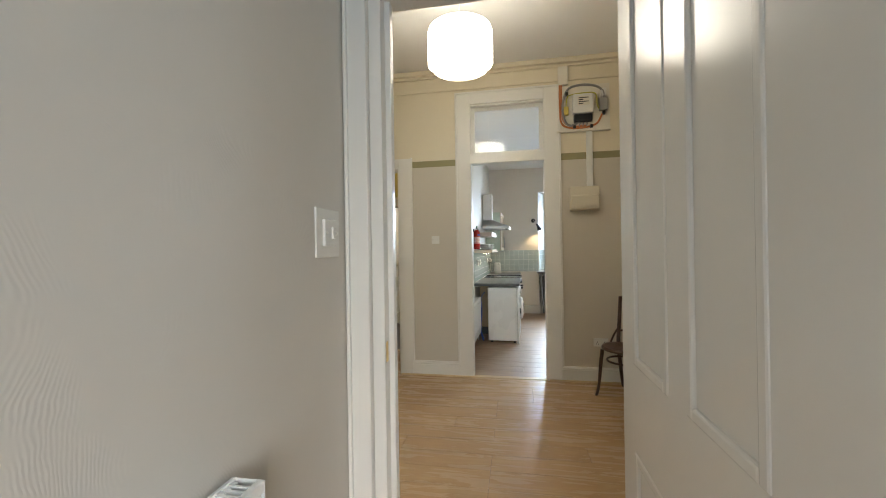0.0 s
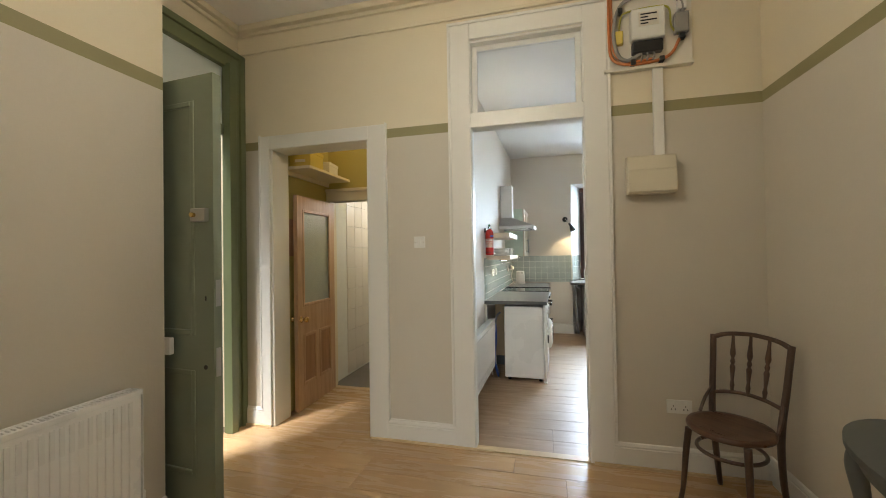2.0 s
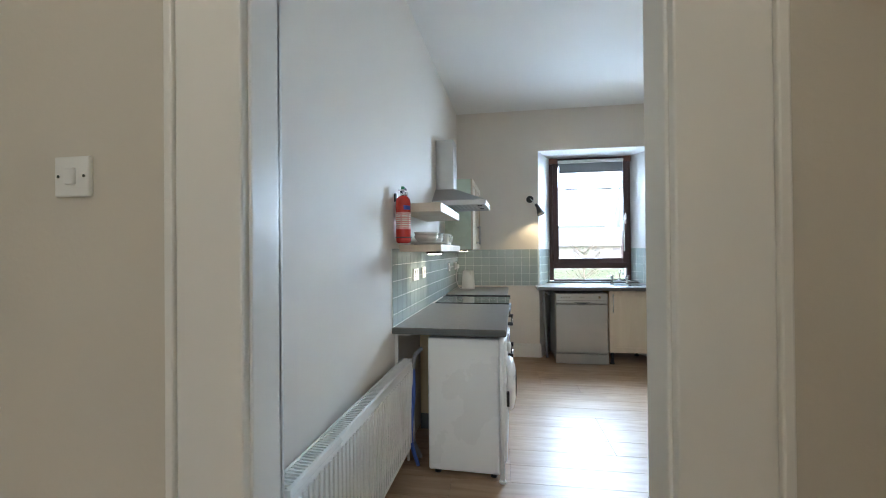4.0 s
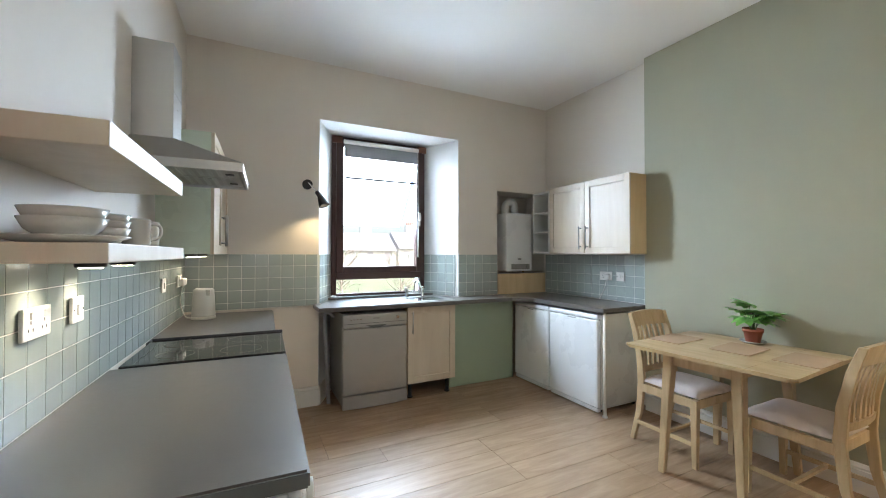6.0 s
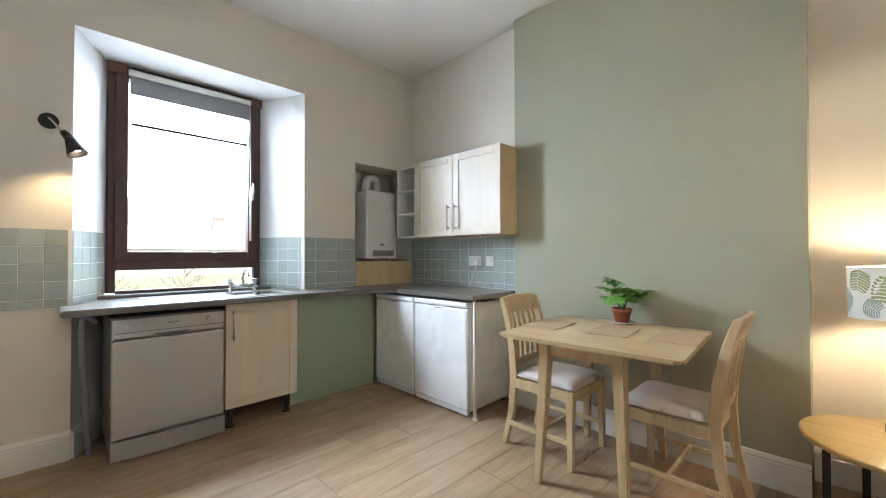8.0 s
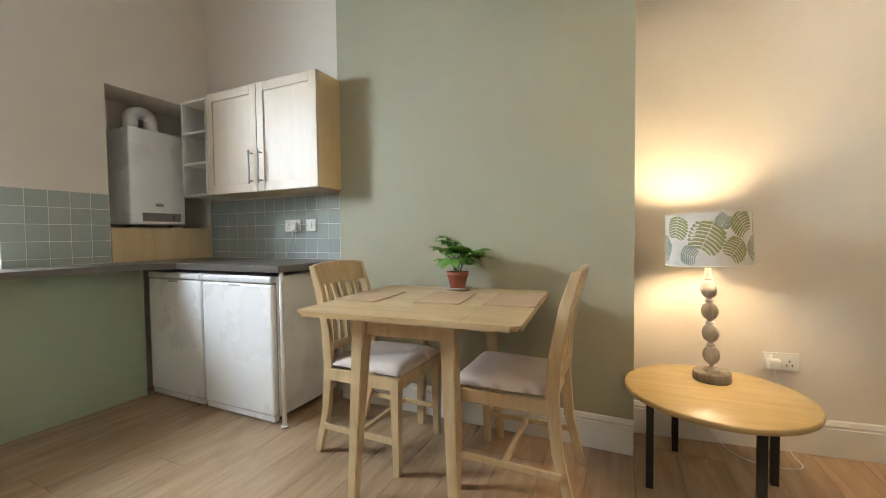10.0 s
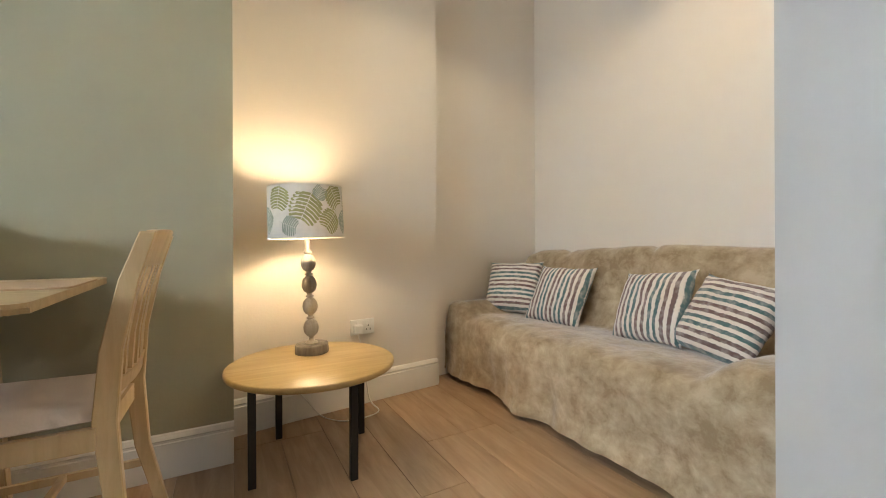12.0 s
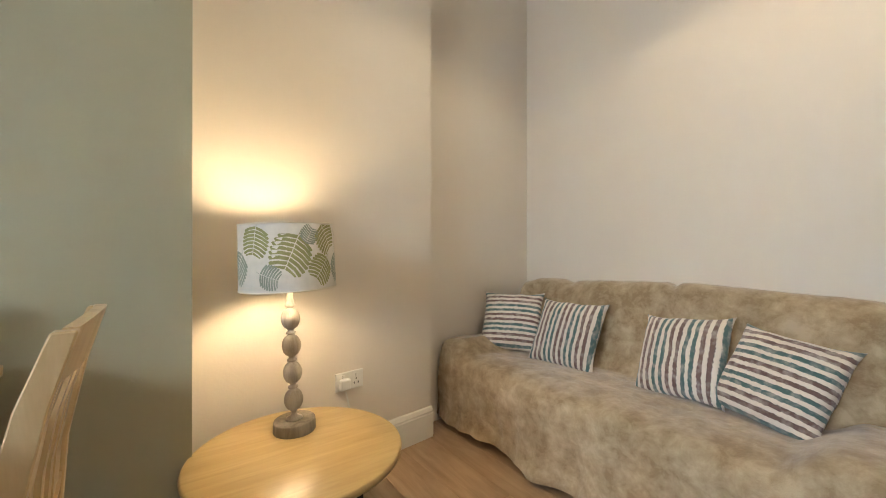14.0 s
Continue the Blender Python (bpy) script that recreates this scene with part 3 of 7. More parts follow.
# room in which the walk begins
structure("wall_bedroom_left", box(-1.15, -0.98, -7.0, -2.82, 0, HC), ARTEX, "combed textured plaster wall in off-white")
structure("wall_bedroom_door", wall_boxes([(-2.3, -0.885, -2.80, -2.69, 0, HC), (0.13, 1.2, -2.80, -2.69, 0, HC), (-0.885, 0.13, -2.80, -2.69, 2.43, HC), (1.2, 2.4, -2.80, -2.69, 0, HC)]), HALL_LOW, "pale grey painted wall with a doorway")
structure("wall_bedroom_right", box(2.2, 2.35, -7.0, -2.80, 0, HC), ARTEX, "off-white textured bedroom wall")
structure("wall_bedroom_back", wall_boxes([(-1.15, -0.35, -7.1, -6.95, 0, HC), (1.35, 2.35, -7.1, -6.95, 0, HC), (-0.35, 1.35, -7.1, -6.95, 0, 0.7), (-0.35, 1.35, -7.1, -6.95, 2.5, HC)]), ARTEX, "off-white bedroom wall with a window opening")

# passage and bathroom
structure("wall_passage_left", wall_boxes([(-2.70, -2.54, 0.2, 0.98, 0, 3.0)]), MUSTARD, "mustard painted passage wall")
structure("wall_passage_right", wall_boxes([(-1.58, -1.42, 0.2, 3.3, 0, 3.0)]), MUSTARD, "mustard painted passage wall")
structure("wall_passage_end", wall_boxes([(-2.54, -1.58, 0.98, 1.06, 2.0, 3.0), (-1.75, -1.58, 0.98, 1.06, 0, 2.0)]), MUSTARD, "mustard painted wall over the bathroom door")
wall_bath = structure("wall_bathroom_left", box(-2.75, -2.56, 0.98, 3.3, 0, 3.0), GROUT, "cream tiled bathroom wall")
structure("wall_bathroom_back", box(-2.75, -1.4, 3.2, 3.35, 0, 3.0), BATH_TILE, "cream tiled bathroom end wall")
floor_bath = structure("floor_bathroom", box(-2.6, -1.5, 1.0, 3.3, -0.008, -0.002), GROUT, "dark grey tiled bathroom floor", "floor")


def baseboard(a, b, h=0.15, t=0.02, material=None, out=1):
    """A moulded skirting from a to b; it stands to the right of that line."""
    a, b = Vector(a), Vector(b)
    d = b - a
    L = d.length
    m = Matrix.Translation((a.x, a.y, 0)) @ Matrix.Rotation(math.atan2(d.y, d.x), 4, "Z")
    prof = [(0, 0), (-t, 0), (-t, h * 0.78), (-t * 0.8, h * 0.80), (-t * 0.8, h * 0.84), (-t * 0.95, h * 0.87), (-t * 0.5, h * 0.97), (0, h)]
    bm = bmesh.new()
    put_prism(bm, prof, 0, L, m @ Matrix(((0, 0, 1, 0), (1, 0, 0, 0), (0, 1, 0, 0), (0, 0, 0, 1))))
    return structure("baseboard", bm, material or TRIM, "white moulded skirting board", "skirting board")


lw = lambda y: (LEFT @ Vector((0, y, 0))).to_2d()
baseboard((2.77, 2.93), (2.77, 1.20), 0.17)
baseboard((2.77, 1.22), (3.03, 1.22), 0.17)
baseboard(LAMP_A, LAMP_B, 0.17)
baseboard(LAMP_B, (3.30, 0.045), 0.17)
baseboard((-0.24, YB), (RX0, YB), 0.17)
baseboard((RX0, YB), (FX0, 4.72), 0.17)
baseboard((1.318, 0.20), (0.98, 0.20), 0.17)
baseboard((1.318, -1.0), (1.318, 0.20), 0.17)
baseboard((0.15, 0.0), (1.041, 0.0), 0.155)
baseboard((1.041, 0.0), (1.041, -2.69), 0.155)
baseboard((CL1 + 0.14, 0.0), (KD0 - 0.145, 0.0), 0.155)
baseboard((-2.82, 0.0), (CL0 - 0.085, 0.0), 0.155)
baseboard((-2.26, -2.69), (-2.26, -1.16), 0.155)
for a, b in (((0.02, -0.028), (1.03, -0.028)), ((CL1, -0.016), (KD0 + 0.01, -0.016)), ((-2.82, -0.028), (CL0, -0.016))):
    baseboard(a, b, 0.018, 0.012, MAPLE_EDGE)


def trim(name, boxes, label, material=None, bevel=0.004):
    bm = bmesh.new()
    for b in boxes:
        put_box(bm, *b, bevel=bevel)
    return structure(name, bm, material or TRIM, label, "trim")


# architraves and linings in the hall
trim("trim_kitchen_door", [(KD0 - 0.145, KD0, -0.022, 0.003, 0, 3.10), (KD1, KD1 + 0.15, -0.022, 0.003, 0, 3.10), (KD0, KD1, -0.022, 0.003, FAN1, 3.10), (KD0, KD1, -0.022, 0.0, KDH, FAN0),
                           (KD0 - 0.165, KD0 - 0.145, -0.03, 0.003, 0.15, 3.12), (KD1 + 0.15, KD1 + 0.17, -0.03, 0.003, 0.15, 3.12), (KD0 - 0.165, KD1 + 0.17, -0.03, 0.003, 3.10, 3.12)], "white painted architrave round the kitchen doorway")
trim("trim_kitchen_lining", [(KD0 - 0.02, KD0 + 0.006, 0.0, 0.10, 0, 2.985), (KD1 - 0.006, KD1 + 0.02, 0.0, 0.10, 0, 2.985), (KD0, KD1, 0.0, 0.10, KDH, FAN0), (KD0, KD1, 0.0, 0.10, FAN1 - 0.02, FAN1),
                             (KD0 + 0.006, KD0 + 0.045, 0.055, 0.095, FAN0, FAN1 - 0.02), (KD1 - 0.045, KD1 - 0.006, 0.055, 0.095, FAN0, FAN1 - 0.02), (KD0 + 0.045, KD1 - 0.045, 0.055, 0.095, FAN1 - 0.06, FAN1 - 0.02),
                             (KD0 + 0.045, KD1 - 0.045, 0.055, 0.095, FAN0, FAN0 + 0.03)], "white painted door lining and fanlight frame")
fan = tagged(new("window_fanlight", mesh_of("window_fanlight", box(KD0 + 0.045, KD1 - 0.045, 0.070, 0.075, FAN0 + 0.03, FAN1 - 0.06), GLASS)), "clear glass fanlight over the kitchen door", "window", kind="structure")
fan.visible_shadow = False
trim("trim_kitchen_inside", [(KD0 - 0.10, KD0, 0.10, 0.125, 0, 3.08), (KD1, KD1 + 0.02, 0.08, 0.11, 0, 3.08), (KD0, KD1, 0.10, 0.125, 2.98, 3.08)], "white painted architrave on the kitchen side")
trim("trim_passage_door", [(CL0 - 0.085, CL0, -0.022, 0.003, 0, 2.43), (CL1, CL1 + 0.14, -0.022, 0.003, 0, 2.43), (CL0, CL1, -0.022, 0.003, CLH, 2.43), (CL1 + 0.14, CL1 + 0.155, -0.028, 0.003, 0.15, 2.44),
                           (CL0 - 0.10, CL0 - 0.085, -0.028, 0.003, 0.15, 2.44), (CL0 - 0.002, CL0 + 0.02, 0.0, 0.21, 0, CLH), (CL1 - 0.02, CL1 + 0.002, 0.0, 0.21, 0, CLH), (CL0, CL1, 0.0, 0.21, CLH - 0.002, CLH + 0.03)], "white painted architrave round the passage doorway")
trim("trim_wall_bead", [(CL1 + 0.155, KD0 - 0.165, -0.010, 0.003, 0.15, 0.165)], "thin white bead on the panel between the doorways")
trim("trim_threshold", [(KD0, KD1, -0.02, 0.05, -0.002, 0.008)], "pale metal threshold strip", MAPLE_EDGE, 0.003)
trim("trim_passage_threshold", [(-2.54, -1.75, 0.97, 1.03, -0.002, 0.006)], "pale threshold strip", MAPLE_EDGE, 0.002)
for y0, z0, z1, d in ((0, 3.15, 3.175, 0.02), (0, 3.30, 3.33, 0.03), (0, 3.33, 3.38, 0.07)):
    trim("trim_cornice", [(-2.82, 1.041, -d, 0.0, z0, z1), (1.041 - d, 1.041, -2.69, -d, z0, z1), (-2.82, -2.82 + d, -1.16, -d, z0, z1), (-2.26, -2.26 + d, -2.69, -1.16, z0, z1)], "cream moulded cornice at the hall ceiling", HALL_UP, 0.006)
trim("trim_bathroom_door", [(-2.56, -2.50, 0.94, 1.07, 0, 2.0), (-1.81, -1.70, 0.94, 1.07, 0, 2.0), (-2.58, -1.68, 0.93, 1.07, 2.0, 2.10), (-2.60, -1.66, 0.91, 1.0, 2.10, 2.13)], "cream painted frame of the bathroom door", HALL_UP)
trim("trim_bedroom_door", [(-0.98, -0.885, -2.835, -2.80, 0, 2.53), (0.13, 0.225, -2.835, -2.80, 0, 2.53), (-0.885, 0.13, -2.835, -2.80, 2.43, 2.53), (-0.905, -0.835, -2.80, -2.67, 0, 2.43),
                           (0.102, 0.14, -2.80, -2.67, 0, 2.43), (-0.885, 0.13, -2.80, -2.67, 2.415, 2.44), (-0.837, -0.812, -2.75, -2.71, 0, 2.415), (-0.975, -0.960, -2.85, -2.80, 0, 2.54)], "white gloss door frame of the first room")
trim("trim_front_door", [(-2.83, -2.76, -0.15, -0.02, 0, 3.08), (-2.83, -2.76, -1.16, -0.15, 2.98, 3.08), (-2.83, -2.78, -1.16, -0.15, 2.42, 2.50), (-2.80, -2.72, -0.20, -0.13, 0, 3.0), (-2.83, -2.74, -0.06, -0.005, 0, 3.12),
                         (-2.83, -2.74, -1.16, -0.005, 3.08, 3.13), (-2.83, -2.74, -1.16, -1.06, 0, 3.08)], "olive green painted frame of the front door", GREEN_DARK)
tagged(new("window_front_door", mesh_of("window_front_door", box(-2.815, -2.81, -1.06, -0.15, 2.50, 2.98), FROST)), "obscured glass fanlight over the front door", "window", kind="structure")

# ---- doors ----


def panel_door(name, label, w, h, t, m, material, panels, kind_label="", glass=None, bead=None):
    """A framed leaf from its hinge (x = 0) to x = w; panels: x0, x1, z0, z1, sunk with a raised bead."""
    d = thing(name, label, "door", m, kind="structure")
    xs = sorted({0, w, *[v for p in panels for v in p[:2]]})
    zs = sorted({0, h, *[v for p in panels for v in p[2:4]]})
    bm = bmesh.new()
    for i in range(len(xs) - 1):
        for k in range(len(zs) - 1):
            cx, cz = (xs[i] + xs[i + 1]) / 2, (zs[k] + zs[k + 1]) / 2
            if not any(p[0] < cx < p[1] and p[2] < cz < p[3] for p in panels):
                put_box(bm, xs[i], xs[i + 1], -t / 2, t / 2, zs[k], zs[k + 1])
    bmesh.ops.remove_doubles(bm, verts=bm.verts, dist=0.0002)
    part("frame", bm, material, d)
    for n, p in enumerate(panels):
        g = glass is not None and n in glass
        pn = part("pane" if g else "panel", box(p[0] - 0.004, p[1] + 0.004, -0.004 if g else -t * 0.36, 0.004 if g else t * 0.36, p[2] - 0.004, p[3] + 0.004), OBSCURE if g else (bead or material), d, "obscured patterned glass" if g else "")
        bm = bmesh.new()
        for s in (-1, 1):
            y0, y1 = sorted((s * t * 0.2, s * (t / 2 + 0.004)))
            put_box(bm, p[0] - 0.008, p[0] + 0.022, y0, y1, p[2] - 0.008, p[3] + 0.008, 0.006)
            put_box(bm, p[1] - 0.022, p[1] + 0.008, y0, y1, p[2] - 0.008, p[3] + 0.008, 0.006)
            put_box(bm, p[0] + 0.02, p[1] - 0.02, y0, y1, p[2] - 0.008, p[2] + 0.022, 0.006)
            put_box(bm, p[0] + 0.02, p[1] - 0.02, y0, y1, p[3] - 0.022, p[3] + 0.008, 0.006)
        part("bead", bm, material, d)
    return d


def knob(parent, x, z, t, material=BRASS):
    for s in (-1, 1):
        bm = lathe([(0.028, 0), (0.030, 0.004), (0.012, 0.008), (0.010, 0.03), (0.022, 0.040), (0.028, 0.052), (0.024, 0.066), (0.006, 0.072)], 20)
        bmesh.ops.transform(bm, matrix=pose(x, s * t / 2, z, -90 * s), verts=bm.verts)
        part("knob", bm, material, parent, "polished brass knob")


two_over_two = lambda w, h: [(0.11, w / 2 - 0.05, 0.20, 0.72), (w / 2 + 0.05, w - 0.11, 0.20, 0.72), (0.11, w / 2 - 0.05, 0.92, h - 0.12), (w / 2 + 0.05, w - 0.11, 0.92, h - 0.12)]
kd = panel_door("door_kitchen", "white gloss panelled kitchen door, standing open", 0.78, 2.32, 0.045, pose(0.03, 0.102, 0.008, 0, 0, 49), DOOR_WHITE, two_over_two(0.78, 2.32))
knob(kd, 0.72, 0.90, 0.045)
bd = panel_door("door_bedroom", "white gloss panelled door of the first room, standing open", 0.99, 2.40, 0.045, pose(0.06, -2.82, 0.008, 0, 0, -90), DOOR_WHITE, [(0.13, 0.39, 0.20, 0.74), (0.52, 0.79, 0.20, 0.74), (0.13, 0.40, 1.03, 2.28), (0.52, 0.79, 1.03, 2.28)])
knob(bd, 0.84, 0.98, 0.045)
fd = panel_door("door_front", "dull green painted front door, standing open", 0.80, 2.39, 0.05, pose(-2.76, -1.05, 0.01, 0, 0, -4), GREEN_DOOR, [(0.12, 0.66, 0.25, 0.80), (0.12, 0.66, 1.0, 2.25)])
part("rim_lock", box(0.67, 0.77, -0.055, -0.025, 1.60, 1.67, 0.004), STEEL, fd, "old brass rim lock")
part("thumb_turn", rod((0.70, -0.055, 1.635), (0.70, -0.075, 1.635), 0.012), BRASS, fd)
part("lock_plate", box(0.798, 0.803, -0.014, 0.014, 1.15, 1.29), STEEL, fd, "worn steel lock plate")
part("lock_plate", box(0.798, 0.803, -0.014, 0.014, 0.78, 0.93), STEEL, fd)
part("keyhole", rod((0.745, -0.026, 0.83), (0.745, -0.031, 0.83), 0.012), BLACK, fd)
part("keyhole", box(0.742, 0.748, -0.029, -0.025, 1.18, 1.205), BLACK, fd)
part("draught_strip", box(0.0, 0.80, -0.031, -0.025, 0.0, 0.03), PLASTIC, fd, "white draught strip")
pd = panel_door("door_bathroom", "stripped pine bathroom door with obscured glass, standing open", 0.68, 1.97, 0.04, pose(-2.49, 0.96, 0.008, 0, 0, -88), PINE,
                [(0.09, 0.31, 0.22, 0.68), (0.37, 0.59, 0.22, 0.68), (0.09, 0.59, 0.95, 1.84)], glass=(2,), bead=PINE_DARK)
knob(pd, 0.63, 0.83, 0.04)
part("key_plate", box(0.60, 0.655, -0.024, -0.02, 0.78, 0.90), BRASS, pd)

# ---- kitchen window ----
win = thing("window_kitchen", "dark brown framed window with a white sky behind", "window", kind="structure")
WY0, WY1 = 4.69, 4.76
for nm, b in (("jamb", (FX0, FX0 + 0.05, WY0, WY1, 0.94, 2.575)), ("jamb", (FX1 - 0.05, FX1, WY0, WY1, 0.94, 2.575)), ("head", (FX0 + 0.05, FX1 - 0.05, WY0, WY1, 2.52, 2.575)),
              ("transom", (FX0 + 0.05, FX1 - 0.05, WY0, WY1, 1.10, 1.18)), ("sill_rail", (FX0 + 0.05, FX1 - 0.05, WY0, WY1, 0.93, 0.955))):
    part(nm, box(*b, 0.006), BROWN_FRAME, win)
sash = part("sash", box(FX0 + 0.04, FX0 + 0.115, WY0 - 0.025, WY1 - 0.01, 1.17, 2.52, 0.008), BROWN_FRAME, win)
for b in ((FX1 - 0.108, FX1 - 0.04, WY0 - 0.025, WY1 - 0.01, 1.17, 2.52), (FX0 + 0.115, FX1 - 0.108, WY0 - 0.025, WY1 - 0.01, 1.17, 1.235), (FX0 + 0.115, FX1 - 0.108, WY0 - 0.025, WY1 - 0.01, 2.47, 2.52)):
    part("sash", box(*b, 0.008), BROWN_FRAME, win)
for b in ((FX0 + 0.11, FX1 - 0.11, 4.72, 4.726, 1.225, 2.48), (FX0 + 0.05, FX1 - 0.05, 4.72, 4.726, 0.955, 1.10)):
    g = part("pane", box(*b), GLASS, win)
    g.visible_shadow = False
part("corner_cap", box(FX0 - 0.003, FX0 + 0.10, WY0 - 0.03, WY0 + 0.01, 2.50, 2.572, 0.004), BROWN_LIGHT, win)
part("corner_cap", box(FX1 - 0.10, FX1 + 0.003, WY0 - 0.03, WY0 + 0.01, 2.50, 2.572, 0.004), BROWN_LIGHT, win)
hd = part("handle", box(FX1 - 0.09, FX1 - 0.065, WY0 - 0.04, WY0 - 0.02, 1.68, 1.80, 0.004), PLASTIC, win, "white window handle")
part("lever", tube([(FX1 - 0.078, WY0 - 0.04, 1.74), (FX1 - 0.078, WY0 - 0.07, 1.75), (FX1 - 0.085, WY0 - 0.075, 1.82)], 0.008), PLASTIC, hd)
part("restrictor", rod((FX1 - 0.09, WY0 - 0.03, 1.33), (FX1 - 0.09, WY0 - 0.03, 1.78), 0.008), PLASTIC, win, "white restrictor rod")
blind = thing("roller_blind", "grey roller blind drawn a little way down the window", "blind")
part("roller", rod((FX0 + 0.11, WY0 - 0.045, 2.515), (FX1 - 0.10, WY0 - 0.045, 2.515), 0.022, n=16), PLASTIC, blind, "white roller tube")
part("cloth", box(FX0 + 0.12, FX1 - 0.102, WY0 - 0.032, WY0 - 0.030, 2.365, 2.50), BLIND, blind)
part("pull_bar", rod((FX0 + 0.125, WY0 - 0.03, 2.15), (FX1 - 0.12, WY0 - 0.03, 2.15), 0.011), BLACK, blind, "thin black cord bar")
part("chain", tube([(FX1 - 0.105, WY0 - 0.05, 2.50), (FX1 - 0.100, WY0 - 0.05, 2.0), (FX1 - 0.098, WY0 - 0.05, 1.45)], 0.003, 6), PLASTIC, blind)

# what lies outside
structure("ground", box(-600, 600, 8, 900, -6.2, -6.0), GRASS, "rough green ground far below the window", "ground")

bm = bmesh.new()
rows = []
for i in range(81):
    x = -160 + 4 * i
    rows.append([bm.verts.new((x, 48 + 2 * j, -6.05 + 4.4 * (0.5 - 0.5 * math.cos(math.pi * min(j / 7, 1))) + (0.35 * noise.noise(Vector((x * 0.09, j * 0.5, 2))) if j else 0))) for j in range(9)])
for p, q in zip(rows, rows[1:]):
    for j in range(8):
        bm.faces.new((p[j], q[j], q[j + 1], p[j + 1])).smooth = True
structure("ground_bank", bm, GRASS, "rough grass bank below the far tenements", "ground")


def tenement(x, y, w, h, n):
    b = thing("tenement", "far sandstone tenement with slate roof and chimneys", "building", pose(x, y, -8.0), "far row of tenements")
    part("wall", box(-w / 2, w / 2, 0, 9, 0, h), SANDSTONE, b)
    part("roof", prism([(-0.4, h), (9.4, h), (4.5, h + 3.2)], -w / 2, w / 2, Matrix(((0, 0, 1, 0), (1, 0, 0, 0), (0, 1, 0, 0), (0, 0, 0, 1)))), ROOF, b)
    for cx in (-w * 0.32, w * 0.30):
        st = part("chimney", box(cx - 0.9, cx + 0.9, 4.0, 5.2, h + 1.5, h + 4.6), SANDSTONE, b)
        for k in range(4):
            part("chimney_pot", rod((cx - 0.6 + k * 0.4, 4.6, h + 4.6), (cx - 0.6 + k * 0.4, 4.6, h + 5.2), 0.13, n=8), TERRACOTTA, st)
    for fl in range(3):
        for k in range(n):
            wx = -w / 2 + (k + 0.5) * w / n
            part("window", box(wx - 0.55, wx + 0.55, -0.06, 0.05, 1.2 + fl * h / 3, 3.0 + fl * h / 3), ROOF, b)
    return b


for k, x in enumerate((-34, -11, 12, 35, 58)):
    tenement(x, 66 + (k % 2) * 1.5, 22, 10.0 + (k % 2) * 0.4, 7)


def bare_tree(x, y, h, seed):
    rng = random.Random(seed)
    t = thing("tree", "bare winter tree with fine twigs beyond the window", "tree", pose(x, y, -6.0), "trees behind the house")
    bm = bmesh.new()
    put_tube(bm, [(0, 0, 0), (0.1, 0.05, h * 0.3), (-0.05, 0, h * 0.55), (0.05, 0.1, h * 0.95)], [h * 0.022, h * 0.018, h * 0.012, h * 0.004], 7, 3)
    part("trunk", bm, BARK, t)
    bm = bmesh.new()
    for k in range(26):
        a, z = rng.uniform(0, math.tau), h * rng.uniform(0.3, 0.85)
        L = h * rng.uniform(0.18, 0.34)
        p0 = Vector((0, 0, z))
        p1 = p0 + Vector((math.cos(a) * L * 0.6, math.sin(a) * L * 0.6, L * 0.5))
        p2 = p1 + Vector((math.cos(a + 0.4) * L * 0.4, math.sin(a + 0.4) * L * 0.4, L * 0.5))
        put_tube(bm, [p0, p1, p2], [h * 0.007, h * 0.004, h * 0.0015], 5, 2)
        for j in range(7):
            q = p0.lerp(p2, rng.uniform(0.35, 1))
            d = Vector((rng.uniform(-1, 1), rng.uniform(-1, 1), rng.uniform(0.1, 1))) * L * 0.35
            put_rod(bm, q, q + d, h * 0.002, h * 0.0008, 4, False)
    part("branches", bm, BARK, t)
    bm = bmesh.new()
    for k in range(900):
        a, z = rng.uniform(0, math.tau), h * rng.uniform(0.35, 1.0)
        r = h * 0.34 * math.sqrt(rng.random()) * (1.15 - abs(z / h - 0.62) * 1.4)
        c = Vector((math.cos(a) * r, math.sin(a) * r, z))
        s = rng.uniform(0.05, 0.12)
        vs = [bm.verts.new(c + Vector((rng.uniform(-s, s), rng.uniform(-s, s), rng.uniform(-s, s)))) for _ in range(3)]
        bm.faces.new(vs)
    part("leaves", bm, LEAF_DARK, t)


for k, (x, y, h) in enumerate(((-9, 44, 7.0), (-3, 46, 8.0), (3, 40, 7.0), (9, 45, 8.3), (15, 42, 7.4), (22, 46, 8.2), (-16, 46, 7.6))):
    bare_tree(x, y, h, k)

# ---- kitchen, left run: local x into the room, y along the wall ----


def handle_bar(parent, p, q, out, material=STEEL):
    """A bar handle from p to q, standing off along out."""
    p, q, out = Vector(p), Vector(q), Vector(out)
    d = (q - p).normalized()
    h = part("handle", rod(p + out, q + out, 0.006), material, parent, "brushed steel bar handle")
    for e in (p + d * 0.02, q - d * 0.02):
        part("standoff", rod(e, e + out, 0.005, n=8), material, h)


def shaker_door(parent, m, w, h, material=MAPLE, t=0.02):
    """A framed door in the plane x (width) and z (height), facing -y."""
    f = 0.06

    def on(b, bevel):
        bm = box(*b, bevel)
        bmesh.ops.transform(bm, matrix=m, verts=bm.verts)
        return bm

    d = part("door", on((0.001, w - 0.001, -t + 0.009, 0, 0.001, h - 0.001), 0.001), material, parent)
    for nm, b in (("stile", (0, f, 0, h)), ("stile", (w - f, w, 0, h)), ("rail", (f, w - f, 0, f)), ("rail", (f, w - f, h - f, h))):
        part(nm, on((b[0], b[1], -t, -t + 0.010, b[2], b[3]), 0.002), material, d)
    return d


